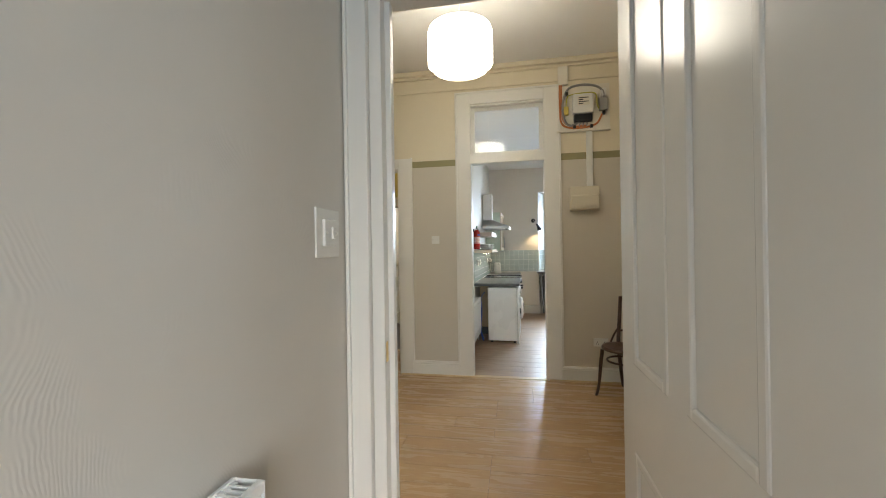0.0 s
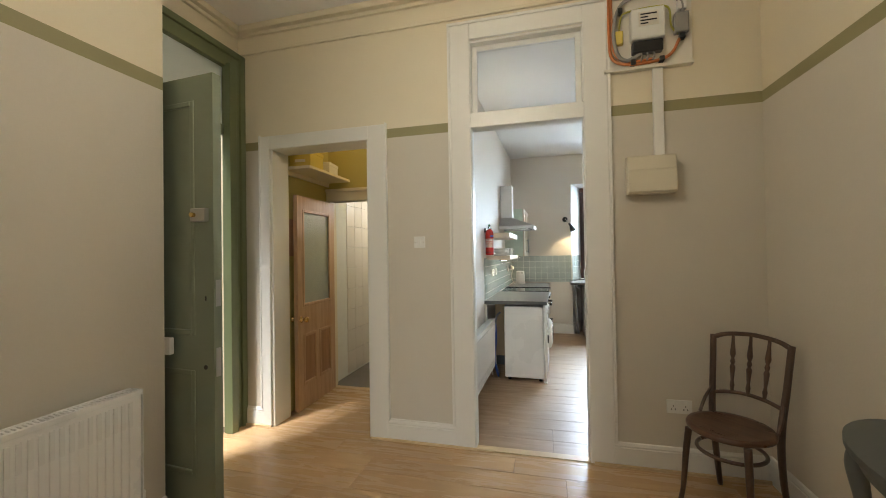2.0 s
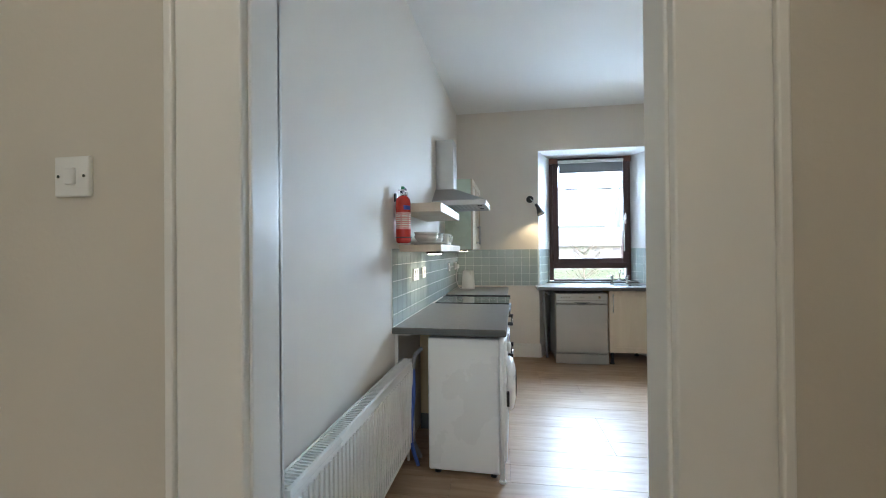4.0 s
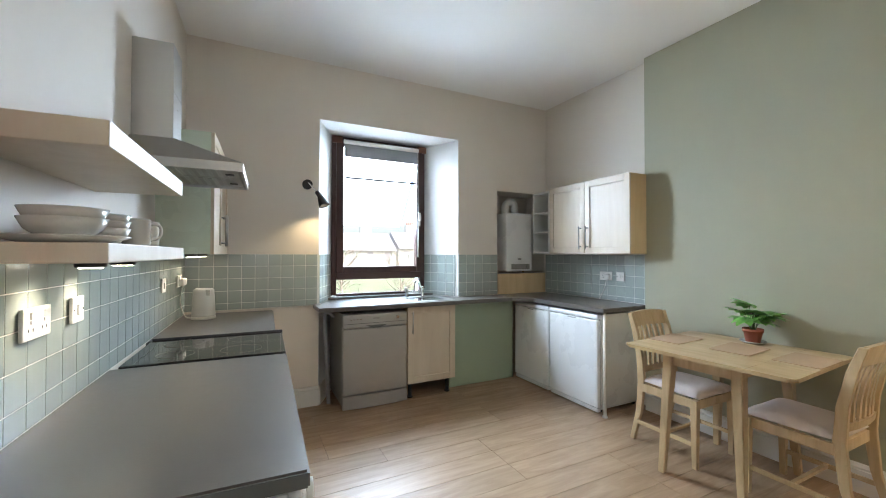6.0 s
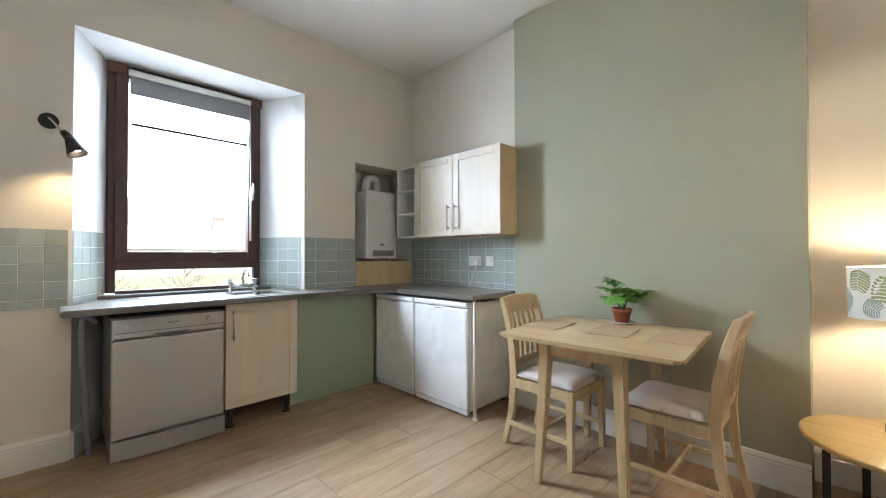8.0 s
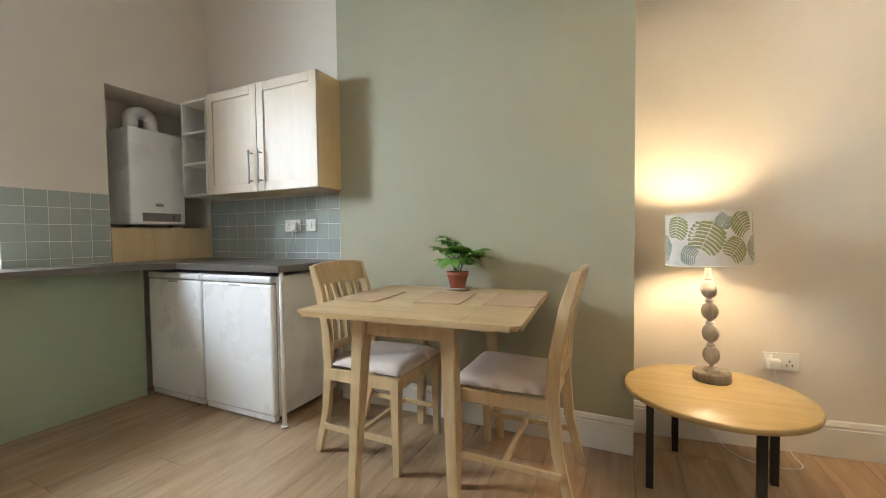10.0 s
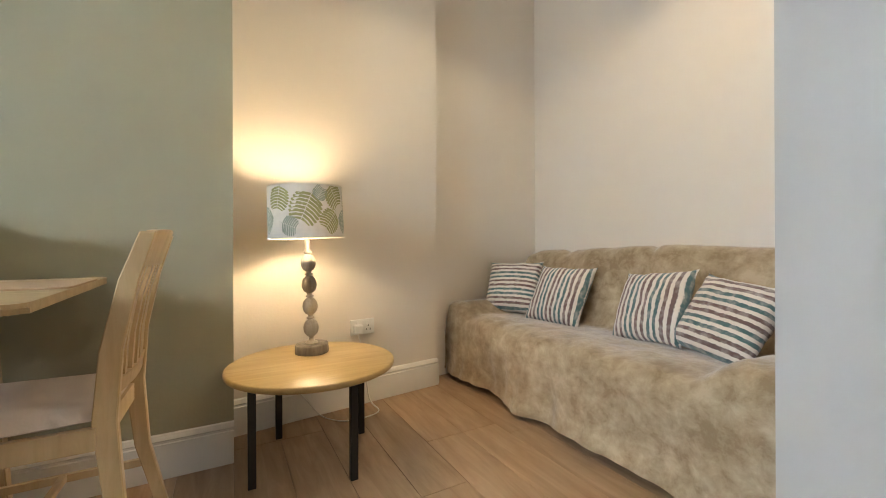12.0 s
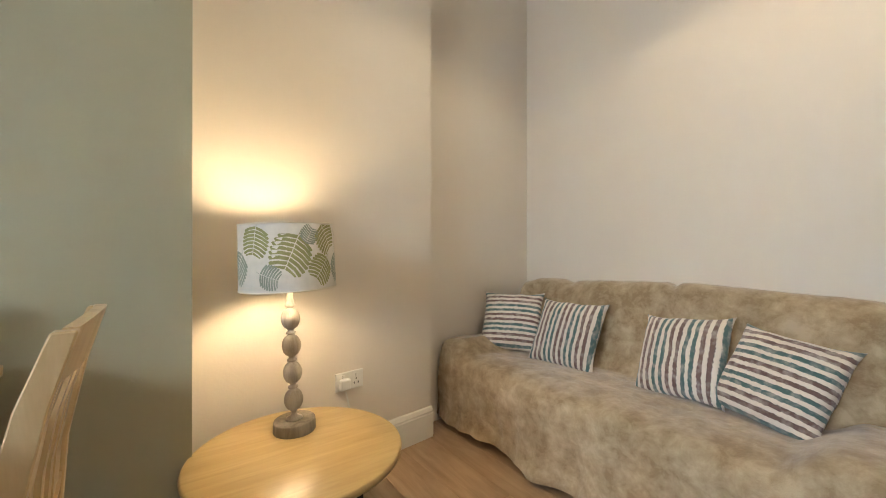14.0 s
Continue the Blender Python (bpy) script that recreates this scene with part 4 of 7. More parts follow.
def worktop(name, outline, z0, z1, label, m=I4):
    bm = prism(outline, z0, z1)
    bmesh.ops.bevel(bm, geom=[e for e in bm.edges if abs(e.verts[0].co.z - e.verts[1].co.z) < 1e-5], offset=0.006, segments=2, affect="EDGES")
    ob = new(name, mesh_of(name, bm, SLATE_TOP))
    ob.matrix_world = m
    return tagged(ob, label, "worktop")


worktop("worktop", [(0, 0), (0.684, 0), (0.684, 1.125), (0, 1.125)], 0.844, 0.884, "dark grey laminate worktop over the washing machine", LEFT)
worktop("worktop", [(0, 1.685), (0.648, 1.685), (0.648, 2.735), (0, 2.735)], 0.844, 0.884, "dark grey laminate worktop beside the cooker", LEFT)
part("end_cap", box(0.0, 0.679, -0.004, -0.001, 0.848, 0.881), CHARCOAL, bpy.data.objects["worktop"])

wm = thing("washing_machine", "white freestanding washing machine under the worktop", "washing machine", LEFT @ pose(0.042, 0, 0) @ Matrix.Diagonal((1, 1, 0.968, 1)))
part("body", box(0.17, 0.60, 0.035, 0.60, 0.03, 0.85, 0.012), APPLIANCE, wm)
part("front_panel", box(0.60, 0.640, 0.04, 0.60, 0.10, 0.845, 0.018), APPLIANCE, wm)
bm = lathe([(0.17, 0), (0.175, 0.012), (0.16, 0.035), (0.10, 0.05), (0.0, 0.055)], 32)
bmesh.ops.transform(bm, matrix=pose(0.64, 0.32, 0.50, 0, 90), verts=bm.verts)
dr = part("door", bm, APPLIANCE, wm)
bm = lathe([(0.09, 0), (0.085, 0.012), (0.0, 0.014)], 32)
bmesh.ops.transform(bm, matrix=pose(0.684, 0.32, 0.50, 0, 90), verts=bm.verts)
part("door_glass", bm, BLACK_GLASS, dr)
part("door_catch", box(0.64, 0.655, 0.05, 0.075, 0.44, 0.53, 0.004), BLACK, wm)
part("drawer", box(0.64, 0.652, 0.36, 0.57, 0.74, 0.82, 0.006), APPLIANCE, wm)
part("dial", rod((0.64, 0.16, 0.78), (0.665, 0.16, 0.78), 0.03, 0.026, 20), PLASTIC, wm)
part("label_print", box(0.652, 0.654, 0.40, 0.46, 0.76, 0.79), BLUE, wm, "small blue printed badge")
for x in (0.22, 0.56):
    for y in (0.08, 0.55):
        part("foot", rod((x, y, 0), (x, y, 0.03), 0.02), BLACK, wm)
leg = thing("support_post", "slim white post carrying the worktop end", "support leg", LEFT)
part("post", rod((0.655, 0.02, 0.012), (0.655, 0.02, 0.844), 0.014), APPLIANCE, leg)
part("foot", rod((0.655, 0.02, 0), (0.655, 0.02, 0.014), 0.02), PLASTIC, leg)
hose = thing("washing_machine_hose", "blue and grey water hoses behind the washing machine", "hose", LEFT)
part("blue_hose", tube([(0.10, 0.12, 0.62), (0.115, 0.06, 0.45), (0.10, 0.05, 0.2), (0.13, 0.1, 0.012)], 0.012), BLUE_HOSE, hose)
part("grey_hose", tube([(0.16, 0.10, 0.74), (0.125, 0.06, 0.70), (0.10, 0.12, 0.60)], 0.012), GREY_HOSE, hose)
part("grey_hose", tube([(0.06, 0.15, 0.5), (0.07, 0.1, 0.25), (0.12, 0.2, 0.013)], 0.014), GREY_HOSE, hose)
br = thing("worktop_bracket", "white steel bracket under the worktop end", "bracket", LEFT)
part("arm", box(0.0, 0.10, 0.05, 0.075, 0.827, 0.844), PLASTIC, br)
part("upright", box(0.0, 0.02, 0.05, 0.075, 0.64, 0.83), PLASTIC, br)

cab = thing("base_cabinet", "cream maple base cabinet with bar handle", "cabinet", LEFT @ Matrix.Diagonal((1, 1, 0.979, 1)))
part("carcass", box(0.02, 0.58, 0.62, 1.06, 0.12, 0.862), MAPLE_EDGE, cab)
d = shaker_door(cab, Matrix(((0, -1, 0, 0.58), (1, 0, 0, 0.625), (0, 0, 1, 0.14), (0, 0, 0, 1))), 0.43, 0.70)
handle_bar(d, (0.602, 0.67, 0.58), (0.602, 0.67, 0.80), (0.03, 0, 0))
part("plinth", box(0.02, 0.52, 0.62, 1.06, 0, 0.12), CHARCOAL, cab)

ck = thing("cooker", "white electric cooker with black ceramic hob", "cooker", LEFT @ pose(0, 0.05, 0) @ Matrix.Diagonal((1.025, 1, 0.981, 1)))
part("body", box(0.03, 0.61, 1.085, 1.62, 0.02, 0.885, 0.004), APPLIANCE, ck)
hob = part("hob", box(0.03, 0.665, 1.082, 1.623, 0.886, 0.908, 0.004), BLACK_GLASS, ck, "glossy black ceramic glass hob")
for x, y, r in ((0.20, 1.23, 0.075), (0.20, 1.48, 0.09), (0.47, 1.23, 0.09), (0.47, 1.48, 0.075)):
    part("ring_mark", tube([(x + r * math.cos(a), y + r * math.sin(a), 0.9082) for a in [k * math.tau / 24 for k in range(25)]], 0.0009, 4, 2), METER_GREY, hob)
part("trim_strip", box(0.03, 0.668, 1.618, 1.634, 0.88, 0.918, 0.003), BLACK, ck)
part("control_panel", box(0.61, 0.645, 1.085, 1.62, 0.77, 0.885, 0.006), BLACK, ck, "black control panel")
for k in range(6):
    y = 1.14 + k * 0.085
    kn = part("knob", rod((0.645, y, 0.825), (0.675, y, 0.825), 0.022, 0.018, 18), BLACK, ck, "black and chrome control knob")
    part("knob_ring", rod((0.6455, y, 0.825), (0.652, y, 0.825), 0.026, 0.024, 18), CHROME, kn)
for z0, z1 in ((0.50, 0.76), (0.08, 0.48)):
    dd = part("oven_door", box(0.61, 0.640, 1.09, 1.615, z0, z1, 0.005), BLACK_GLASS, ck, "black glass oven door")
    part("handle", rod((0.685, 1.13, z1 - 0.04), (0.685, 1.58, z1 - 0.04), 0.011), CHROME, dd)
    for y in (1.14, 1.57):
        part("standoff", box(0.638, 0.695, y - 0.012, y + 0.012, z1 - 0.055, z1 - 0.025, 0.004), BLACK, dd)
cab = thing("base_cabinet", "cream maple base cabinet beside the cooker", "cabinet", LEFT @ pose(0, 0.045, 0) @ Matrix.Diagonal((1.02, 0.985, 0.979, 1)))
part("carcass", box(0.02, 0.58, 1.65, 2.72, 0.12, 0.862), MAPLE_EDGE, cab)
part("plinth", box(0.02, 0.52, 1.65, 2.72, 0, 0.12), MAPLE, cab)
for y in (1.655, 2.19):
    for z, h in ((0.14, 0.52), (0.68, 0.17)):
        d = shaker_door(cab, Matrix(((0, -1, 0, 0.58), (1, 0, 0, y), (0, 0, 1, z), (0, 0, 0, 1))), 0.525, h)
    handle_bar(d, (0.602, y + 0.2, 0.76), (0.602, y + 0.33, 0.76), (0.03, 0, 0))

# shelves, hood and wall cabinet
for nm, y0, y1, z0, z1, c in (("upper", 0.15, 0.96, 1.597, 1.655, 0), ("lower", 0.152, 1.0, 1.343, 1.388, 0)):
    sh = new("floating_shelf", mesh_of("floating_shelf", box(0.0, 0.28, y0, y1, z0, z1, 0.003), MAPLE))
    sh.matrix_world = LEFT
    tagged(sh, "thick cream floating shelf on the kitchen wall" if nm == "upper" else "thick cream floating shelf holding bowls and mugs", "shelf", "kitchen wall shelves")
hoodt = thing("cooker_hood", "brushed steel chimney cooker hood", "cooker hood", LEFT)
part("chimney", box(0.0, 0.17, 1.375, 1.575, 1.925, 2.405, 0.003), STEEL, hoodt)
part("chimney_seam", box(0.169, 0.1715, 1.377, 1.573, 2.165, 2.169), SILVER, hoodt)
bm = bmesh.new()
lo = [bm.verts.new(v) for v in ((0, 1.18, 1.80), (0.487, 1.18, 1.80), (0.487, 1.775, 1.80), (0, 1.775, 1.80))]
hi = [bm.verts.new(v) for v in ((0, 1.36, 1.93), (0.18, 1.36, 1.93), (0.18, 1.59, 1.93), (0, 1.59, 1.93))]
bm.faces.new(hi)
for k in range(4):
    bm.faces.new((lo[k], lo[(k + 1) % 4], hi[(k + 1) % 4], hi[k]))
part("canopy", bm, STEEL, hoodt)
part("rim", wall_boxes([(0.0, 0.487, 1.18, 1.192, 1.758, 1.80), (0.0, 0.487, 1.763, 1.775, 1.758, 1.80), (0.475, 0.487, 1.192, 1.763, 1.758, 1.80)]), STEEL, hoodt)
for y in (1.20, 1.485):
    f = part("filter", box(0.03, 0.46, y, y + 0.27, 1.772, 1.782), STEEL, hoodt, "grease filter panel")
    for k in range(9):
        part("slat", box(0.05 + k * 0.042, 0.07 + k * 0.042, y + 0.02, y + 0.25, 1.768, 1.7725), SILVER, f)
    part("filter_catch", box(0.40, 0.44, y + 0.12, y + 0.15, 1.762, 1.768, 0.002), BLACK, f)
part("light_lens", box(0.05, 0.12, 1.44, 1.51, 1.760, 1.767), FROST, hoodt)
part("button", rod((0.487, 1.70, 1.778), (0.497, 1.70, 1.778), 0.010), CHROME, hoodt)
wc = thing("wall_cabinet", "maple wall cabinet with a pale side tinted by green reflection", "cabinet", LEFT)
part("carcass", box(0.0, 0.28, 1.852, 2.73, 1.362, 2.11), MAPLE_EDGE, wc)
# Green reflection on the pale glossy side is put into the foil's colour.
part("side_panel", box(0.0, 0.28, 1.837, 1.852, 1.362, 2.11), mat("green_reflection_foil", (0.66, 0.73, 0.59), 0.28), wc, "pale glossy side panel, green reflection in its colour")
d = shaker_door(wc, Matrix(((0, -1, 0, 0.28), (1, 0, 0, 1.839), (0, 0, 1, 1.362), (0, 0, 0, 1))), 0.442, 0.748)
handle_bar(d, (0.302, 2.235, 1.42), (0.302, 2.235, 1.64), (0.03, 0, 0))
d = shaker_door(wc, Matrix(((0, -1, 0, 0.28), (1, 0, 0, 2.286), (0, 0, 1, 1.362), (0, 0, 0, 1))), 0.442, 0.748)
handle_bar(d, (0.302, 2.33, 1.42), (0.302, 2.33, 1.64), (0.03, 0, 0))
for y, x, zb in ((0.50, 0.14, 1.343), (0.77, 0.14, 1.343), (2.05, 0.15, 1.362), (2.50, 0.15, 1.362)):
    pk = thing("under_shelf_light", "small round spotlight under the shelf, lit", "spotlight", LEFT, "under-shelf spotlights")
    part("body", lathe([(0.034, zb - 0.018), (0.036, zb - 0.014), (0.036, zb)], 24, (x, y, 0)), DARK_METAL, pk)
    part("lens", lathe([(0.0, zb - 0.0205), (0.026, zb - 0.0205), (0.026, zb - 0.018)], 24, (x, y, 0)), GLOW, pk, "glowing lamp lens")
    a = LEFT @ Vector((x, y, zb - 0.024))
    spot("under_shelf_bulb", a, LEFT @ Vector((0.0, y, 1.14)), 2.2, (1.0, 0.80, 0.54), 80, 1.0, 0.02)

# fire extinguisher
fe = thing("fire_extinguisher", "red fire extinguisher hung on the kitchen wall", "fire extinguisher", LEFT @ pose(0.058, 0.065, 1.396) @ Matrix.Diagonal((0.8, 0.8, 1, 1)))
part("cylinder", lathe([(0.045, 0), (0.056, 0.008), (0.058, 0.02), (0.058, 0.25), (0.052, 0.275), (0.034, 0.29), (0.02, 0.295)], 32), RED, fe)
bm = bmesh.new()
for z0, z1, a0, a1 in ((0.085, 0.19, -150, 30),):
    n = 20
    vs = [[bm.verts.new((0.0588 * math.cos(radians(a0 + (a1 - a0) * k / n)), 0.0588 * math.sin(radians(a0 + (a1 - a0) * k / n)), z)) for k in range(n + 1)] for z in (z0, z1)]
    for k in range(n):
        bm.faces.new((vs[0][k], vs[0][k + 1], vs[1][k + 1], vs[1][k]))
lbl = part("label_panel", bm, PINKISH, fe, "pale red printed label")
for k in range(7):
    bm = bmesh.new()
    z = 0.097 + k * 0.013
    for a0, a1 in ((-140, -95), (-85, -40), (-30, 20)):
        vs = [[bm.verts.new((0.0592 * math.cos(radians(a0 + (a1 - a0) * j / 6)), 0.0592 * math.sin(radians(a0 + (a1 - a0) * j / 6)), zz)) for j in range(7)] for zz in (z, z + 0.004 + 0.003 * (k % 2))]
        for j in range(6):
            bm.faces.new((vs[0][j], vs[0][j + 1], vs[1][j + 1], vs[1][j]))
    part("print_line", bm, PAPER, lbl)
bm = bmesh.new()
vs = [[bm.verts.new((0.0588 * math.cos(radians(-70 + 60 * j / 8)), 0.0588 * math.sin(radians(-70 + 60 * j / 8)), z)) for j in range(9)] for z in (0.205, 0.23)]
for j in range(8):
    bm.faces.new((vs[0][j], vs[0][j + 1], vs[1][j + 1], vs[1][j]))
part("label_panel", bm, BLUE, fe, "blue printed band")
part("valve", lathe([(0.02, 0.29), (0.022, 0.31), (0.016, 0.315), (0.016, 0.325)], 20), CHROME, fe)
part("lever", box(-0.012, 0.012, -0.05, 0.045, 0.325, 0.333, 0.003, pose(0, 0, 0, 8)), CHROME, fe)
part("lever", box(-0.010, 0.010, -0.04, 0.05, 0.342, 0.350, 0.003, pose(0, 0, 0, -5)), BLACK, fe)
part("safety_tag", box(-0.012, 0.012, -0.012, 0.006, 0.334, 0.352, 0.003), mat("green_tag", (0.05, 0.25, 0.1), 0.5), fe, "small green tag")
part("gauge", rod((0.02, 0.0, 0.305), (0.034, 0.0, 0.305), 0.012), CHROME, fe)
part("nozzle", rod((0, -0.02, 0.315), (0, -0.06, 0.312), 0.008, 0.006), BLACK, fe)
part("bracket_hook", box(-0.072, -0.05, -0.008, 0.008, 0.26, 0.31), DARK_METAL, fe)
part("bracket_ring", tube([(0.062 * math.cos(a), 0.062 * math.sin(a), 0.035) for a in [k * math.pi / 8 - math.pi for k in range(17)]], 0.003, 6, 2), DARK_METAL, fe)


# bowls, plates and mugs on the lower shelf
def bowl(r, h):
    return lathe([(r * 0.45, 0), (r * 0.5, 0.004), (r * 0.85, h * 0.5), (r, h), (r - 0.005, h), (r * 0.8, h * 0.5), (r * 0.4, 0.012), (0.0, 0.010)], 36)


def shelf_ware(name, label, cat, bm, x, y, z, group):
    ob = new(name, mesh_of(name, bm, CERAMIC))
    ob.matrix_world = LEFT @ pose(x, y, z)
    return tagged(ob, label, cat, group)


plate = lathe([(0.07, 0), (0.13, 0.016), (0.128, 0.020), (0.07, 0.006), (0.0, 0.006)], 40)
shelf_ware("plate", "wide pale grey plate under the bowls", "plate", plate, 0.14, 0.34, 1.3882, "shelf crockery")
for k in range(2):
    shelf_ware("bowl", "pale grey ceramic bowl, stacked", "bowl", bowl(0.085, 0.055), 0.14, 0.34, 1.3965 + k * 0.024, "shelf crockery")
for k in range(3):
    shelf_ware("bowl", "small pale grey bowl, stacked", "bowl", bowl(0.062, 0.05), 0.16, 0.53, 1.3882 + k * 0.02, "shelf crockery")
for k, (x, y) in enumerate(((0.20, 0.68), (0.10, 0.69), (0.20, 0.79), (0.10, 0.80))):
    mg = thing("mug", "grey ribbed ceramic mug", "mug", LEFT @ pose(x, y, 1.3882, 0, 0, 30 + 25 * k), "mugs on the shelf")
    prof = [(0.032, 0), (0.037, 0.004)] + [(0.038 + 0.0012 * (j % 2), 0.008 + j * 0.004) for j in range(20)] + [(0.038, 0.09), (0.035, 0.09), (0.034, 0.008), (0.0, 0.008)]
    part("cup", lathe(prof, 32), CERAMIC, mg)
    part("handle", tube([(0.037, 0, 0.075), (0.065, 0, 0.07), (0.066, 0, 0.035), (0.037, 0, 0.02)], 0.005), CERAMIC, mg)

# kettle, sockets
kt = thing("kettle", "white plastic electric kettle on the worktop", "kettle", pose(-0.68, 4.03, 0.884, 0, 0, -60))
part("base", lathe([(0.078, 0), (0.08, 0.004), (0.08, 0.016), (0.07, 0.02)], 32), PLASTIC, kt)
part("jug", lathe([(0.076, 0.021), (0.078, 0.03), (0.068, 0.2), (0.066, 0.215), (0.055, 0.222), (0.0, 0.225)], 32), PLASTIC, kt)
part("handle", tube([(-0.06, 0, 0.20), (-0.115, 0, 0.205), (-0.125, 0, 0.15), (-0.115, 0, 0.08), (-0.072, 0, 0.055)], [0.012, 0.014, 0.013, 0.012, 0.011], 10), PLASTIC, kt)
part("spout", prism([(0.045, -0.03), (0.09, 0), (0.045, 0.03)], 0.175, 0.215), PLASTIC, kt)
part("water_gauge", box(-0.074, -0.070, -0.008, 0.008, 0.05, 0.16), METER_GREY, kt)
cb = thing("kettle_cable", "white kettle lead running up to the socket", "cable")
part("lead", tube([(-0.76, 4.06, 0.889), (-0.80, 4.08, 0.90), (-0.83, 4.06, 1.0), (-0.82, 4.03, 1.09), (-0.80, 4.02, 1.15)], 0.0045, 6), PLASTIC, cb)


def wall_socket(m, gangs=2, plugs=(), label="white double socket on the wall", switch=False):
    """Face plate in the local x-z plane, facing -y."""
    w = 0.146 if gangs == 2 else 0.086
    s = thing("wall_socket" if not switch else "light_switch", label, "socket" if not switch else "light switch", m)
    part("face_plate", box(-w / 2, w / 2, -0.010, 0, -0.043, 0.043, 0.003), PLASTIC, s)
    for g in range(gangs):
        cx = (g - (gangs - 1) / 2) * 0.07
        if switch:
            part("rocker", box(cx - 0.012, cx + 0.012, -0.017, -0.009, -0.018, 0.018, 0.003), PLASTIC, s)
            for q in (-1, 1):
                part("screw", rod((q * 0.032, -0.0095, 0), (q * 0.032, -0.0115, 0), 0.0035, n=8), CHROME, s)
            continue
        part("rocker", box(cx - 0.006, cx + 0.006, -0.016, -0.009, 0.012, 0.032, 0.002), PLASTIC, s)
        if g in plugs:
            part("plug", box(cx - 0.026, cx + 0.026, -0.042, -0.010, -0.034, 0.018, 0.008), PLASTIC, s, "white mains plug")
        else:
            for bx, bz in ((0, 0.004), (-0.011, -0.016), (0.011, -0.016)):
                part("pin_slot", box(cx + bx - 0.0025, cx + bx + 0.0025, -0.0105, -0.0095, bz - 0.005, bz + 0.005), BLACK, s)
    return s


lface = lambda y, z: LEFT @ pose(0.012, y, z, 0, 0, 90)
wall_socket(lface(0.52, 1.175), 2, (), "white double socket on the sage tiles")
wall_socket(lface(0.775, 1.178), 1, (), "white switched outlet on the sage tiles", True)
wall_socket(lface(1.975, 1.168), 1, (), "white switched outlet on the sage tiles", True)
wall_socket(lface(2.46, 1.166), 2, (0, 1), "white double socket with two plugs")
wall_socket(pose(2.838, 3.42, 1.15, 0, 0, -90), 2, (1,), "white double socket with a plug in, above the worktop")
wall_socket(pose(2.838, 3.25, 1.15, 0, 0, -90), 1, (), "white fused switch on the tiles", True)
cb = thing("appliance_cable", "white flex hanging from the socket to the worktop", "cable")
part("lead", tube([(2.80, 3.385, 1.13), (2.80, 3.40, 1.06), (2.815, 3.45, 0.98), (2.83, 3.50, 0.912)], 0.004, 6), PLASTIC, cb)
LW_D = (LAMP_B - LAMP_A).normalized()
LW_ANG = math.degrees(math.atan2(LW_D.y, LW_D.x))
sp = LAMP_A + LW_D * 0.655
wall_socket(pose(sp.x - 0.002, sp.y, 0.435, 0, 0, LW_ANG), 2, (0,), "white double socket behind the side table with one plug")
cb = thing("lamp_cable", "white lamp flex trailing on the floor", "cable")
sq = sp - Vector((0.05, 0)) - LW_D * 0.035
part("lead", tube([(sq.x, sq.y, 0.40), (sq.x - 0.005, sq.y - 0.03, 0.25), (sq.x - 0.03, sq.y - 0.05, 0.05), (sq.x - 0.12, sq.y - 0.07, 0.005), (sq.x - 0.15, sq.y + 0.10, 0.005), (sq.x - 0.05, sq.y + 0.2, 0.006), (sq.x - 0.04, sq.y + 0.28, 0.1), (2.86, 1.0, 0.30)], 0.0035, 6), PLASTIC, cb)

# radiator by the door


def radiator(name, m, w, h, t=0.10, label="white panel radiator"):
    """Panels in the local y (length) and z; local x points into the room."""
    r = thing(name, label, "radiator", m)
    n = int(w / 0.034)
    for x0, x1 in ((0.03, 0.045), (t - 0.018, t)):
        bm = bmesh.new()
        put_box(bm, x0, x1, 0.004, w - 0.004, 0, h, 0.004)
        part("panel", bm, APPLIANCE, r)
    rib = mesh_of("rib", box(t - 0.002, t + 0.006, 0, 0.018, 0.035, h - 0.04, 0.003), APPLIANCE)
    for k in range(n - 1):
        piece("rib", rib, r, 0, 0.03 + k * (w - 0.06) / (n - 1), 0)
    bm = bmesh.new()
    put_box(bm, 0.026, 0.034, 0, w, h - 0.02, h + 0.006)
    put_box(bm, t - 0.012, t + 0.004, 0, w, h - 0.02, h + 0.006, 0.003)
    for k in range(n * 2):
        y = 0.01 + k * (w - 0.02) / (n * 2)
        put_box(bm, 0.034, t - 0.012, y, y + 0.006, h - 0.006, h + 0.003)
    part("top_grille", bm, APPLIANCE, r)
    for y in (-0.003, w):
        part("side_cover", box(0.024, t + 0.004, y, y + 0.004, 0, h + 0.004, 0.001), APPLIANCE, r)
    for y in (0.15, w - 0.15):
        part("wall_bracket", box(0.0, 0.03, y, y + 0.04, h * 0.2, h * 0.8), PLASTIC, r)
    part("valve", rod((t / 2, w + 0.035, 0.03), (t / 2, w + 0.035, 0.12), 0.016), PLASTIC, r)
    part("valve_elbow", tube([(t / 2, w - 0.01, 0.04), (t / 2, w + 0.035, 0.04), (t / 2, w + 0.035, -0.02)], 0.01), CHROME, r)
    part("pipe", rod((t / 2, w + 0.035, -m.translation.z + 0.001), (t / 2, w + 0.035, 0.02), 0.008), PLASTIC, r)
    return r


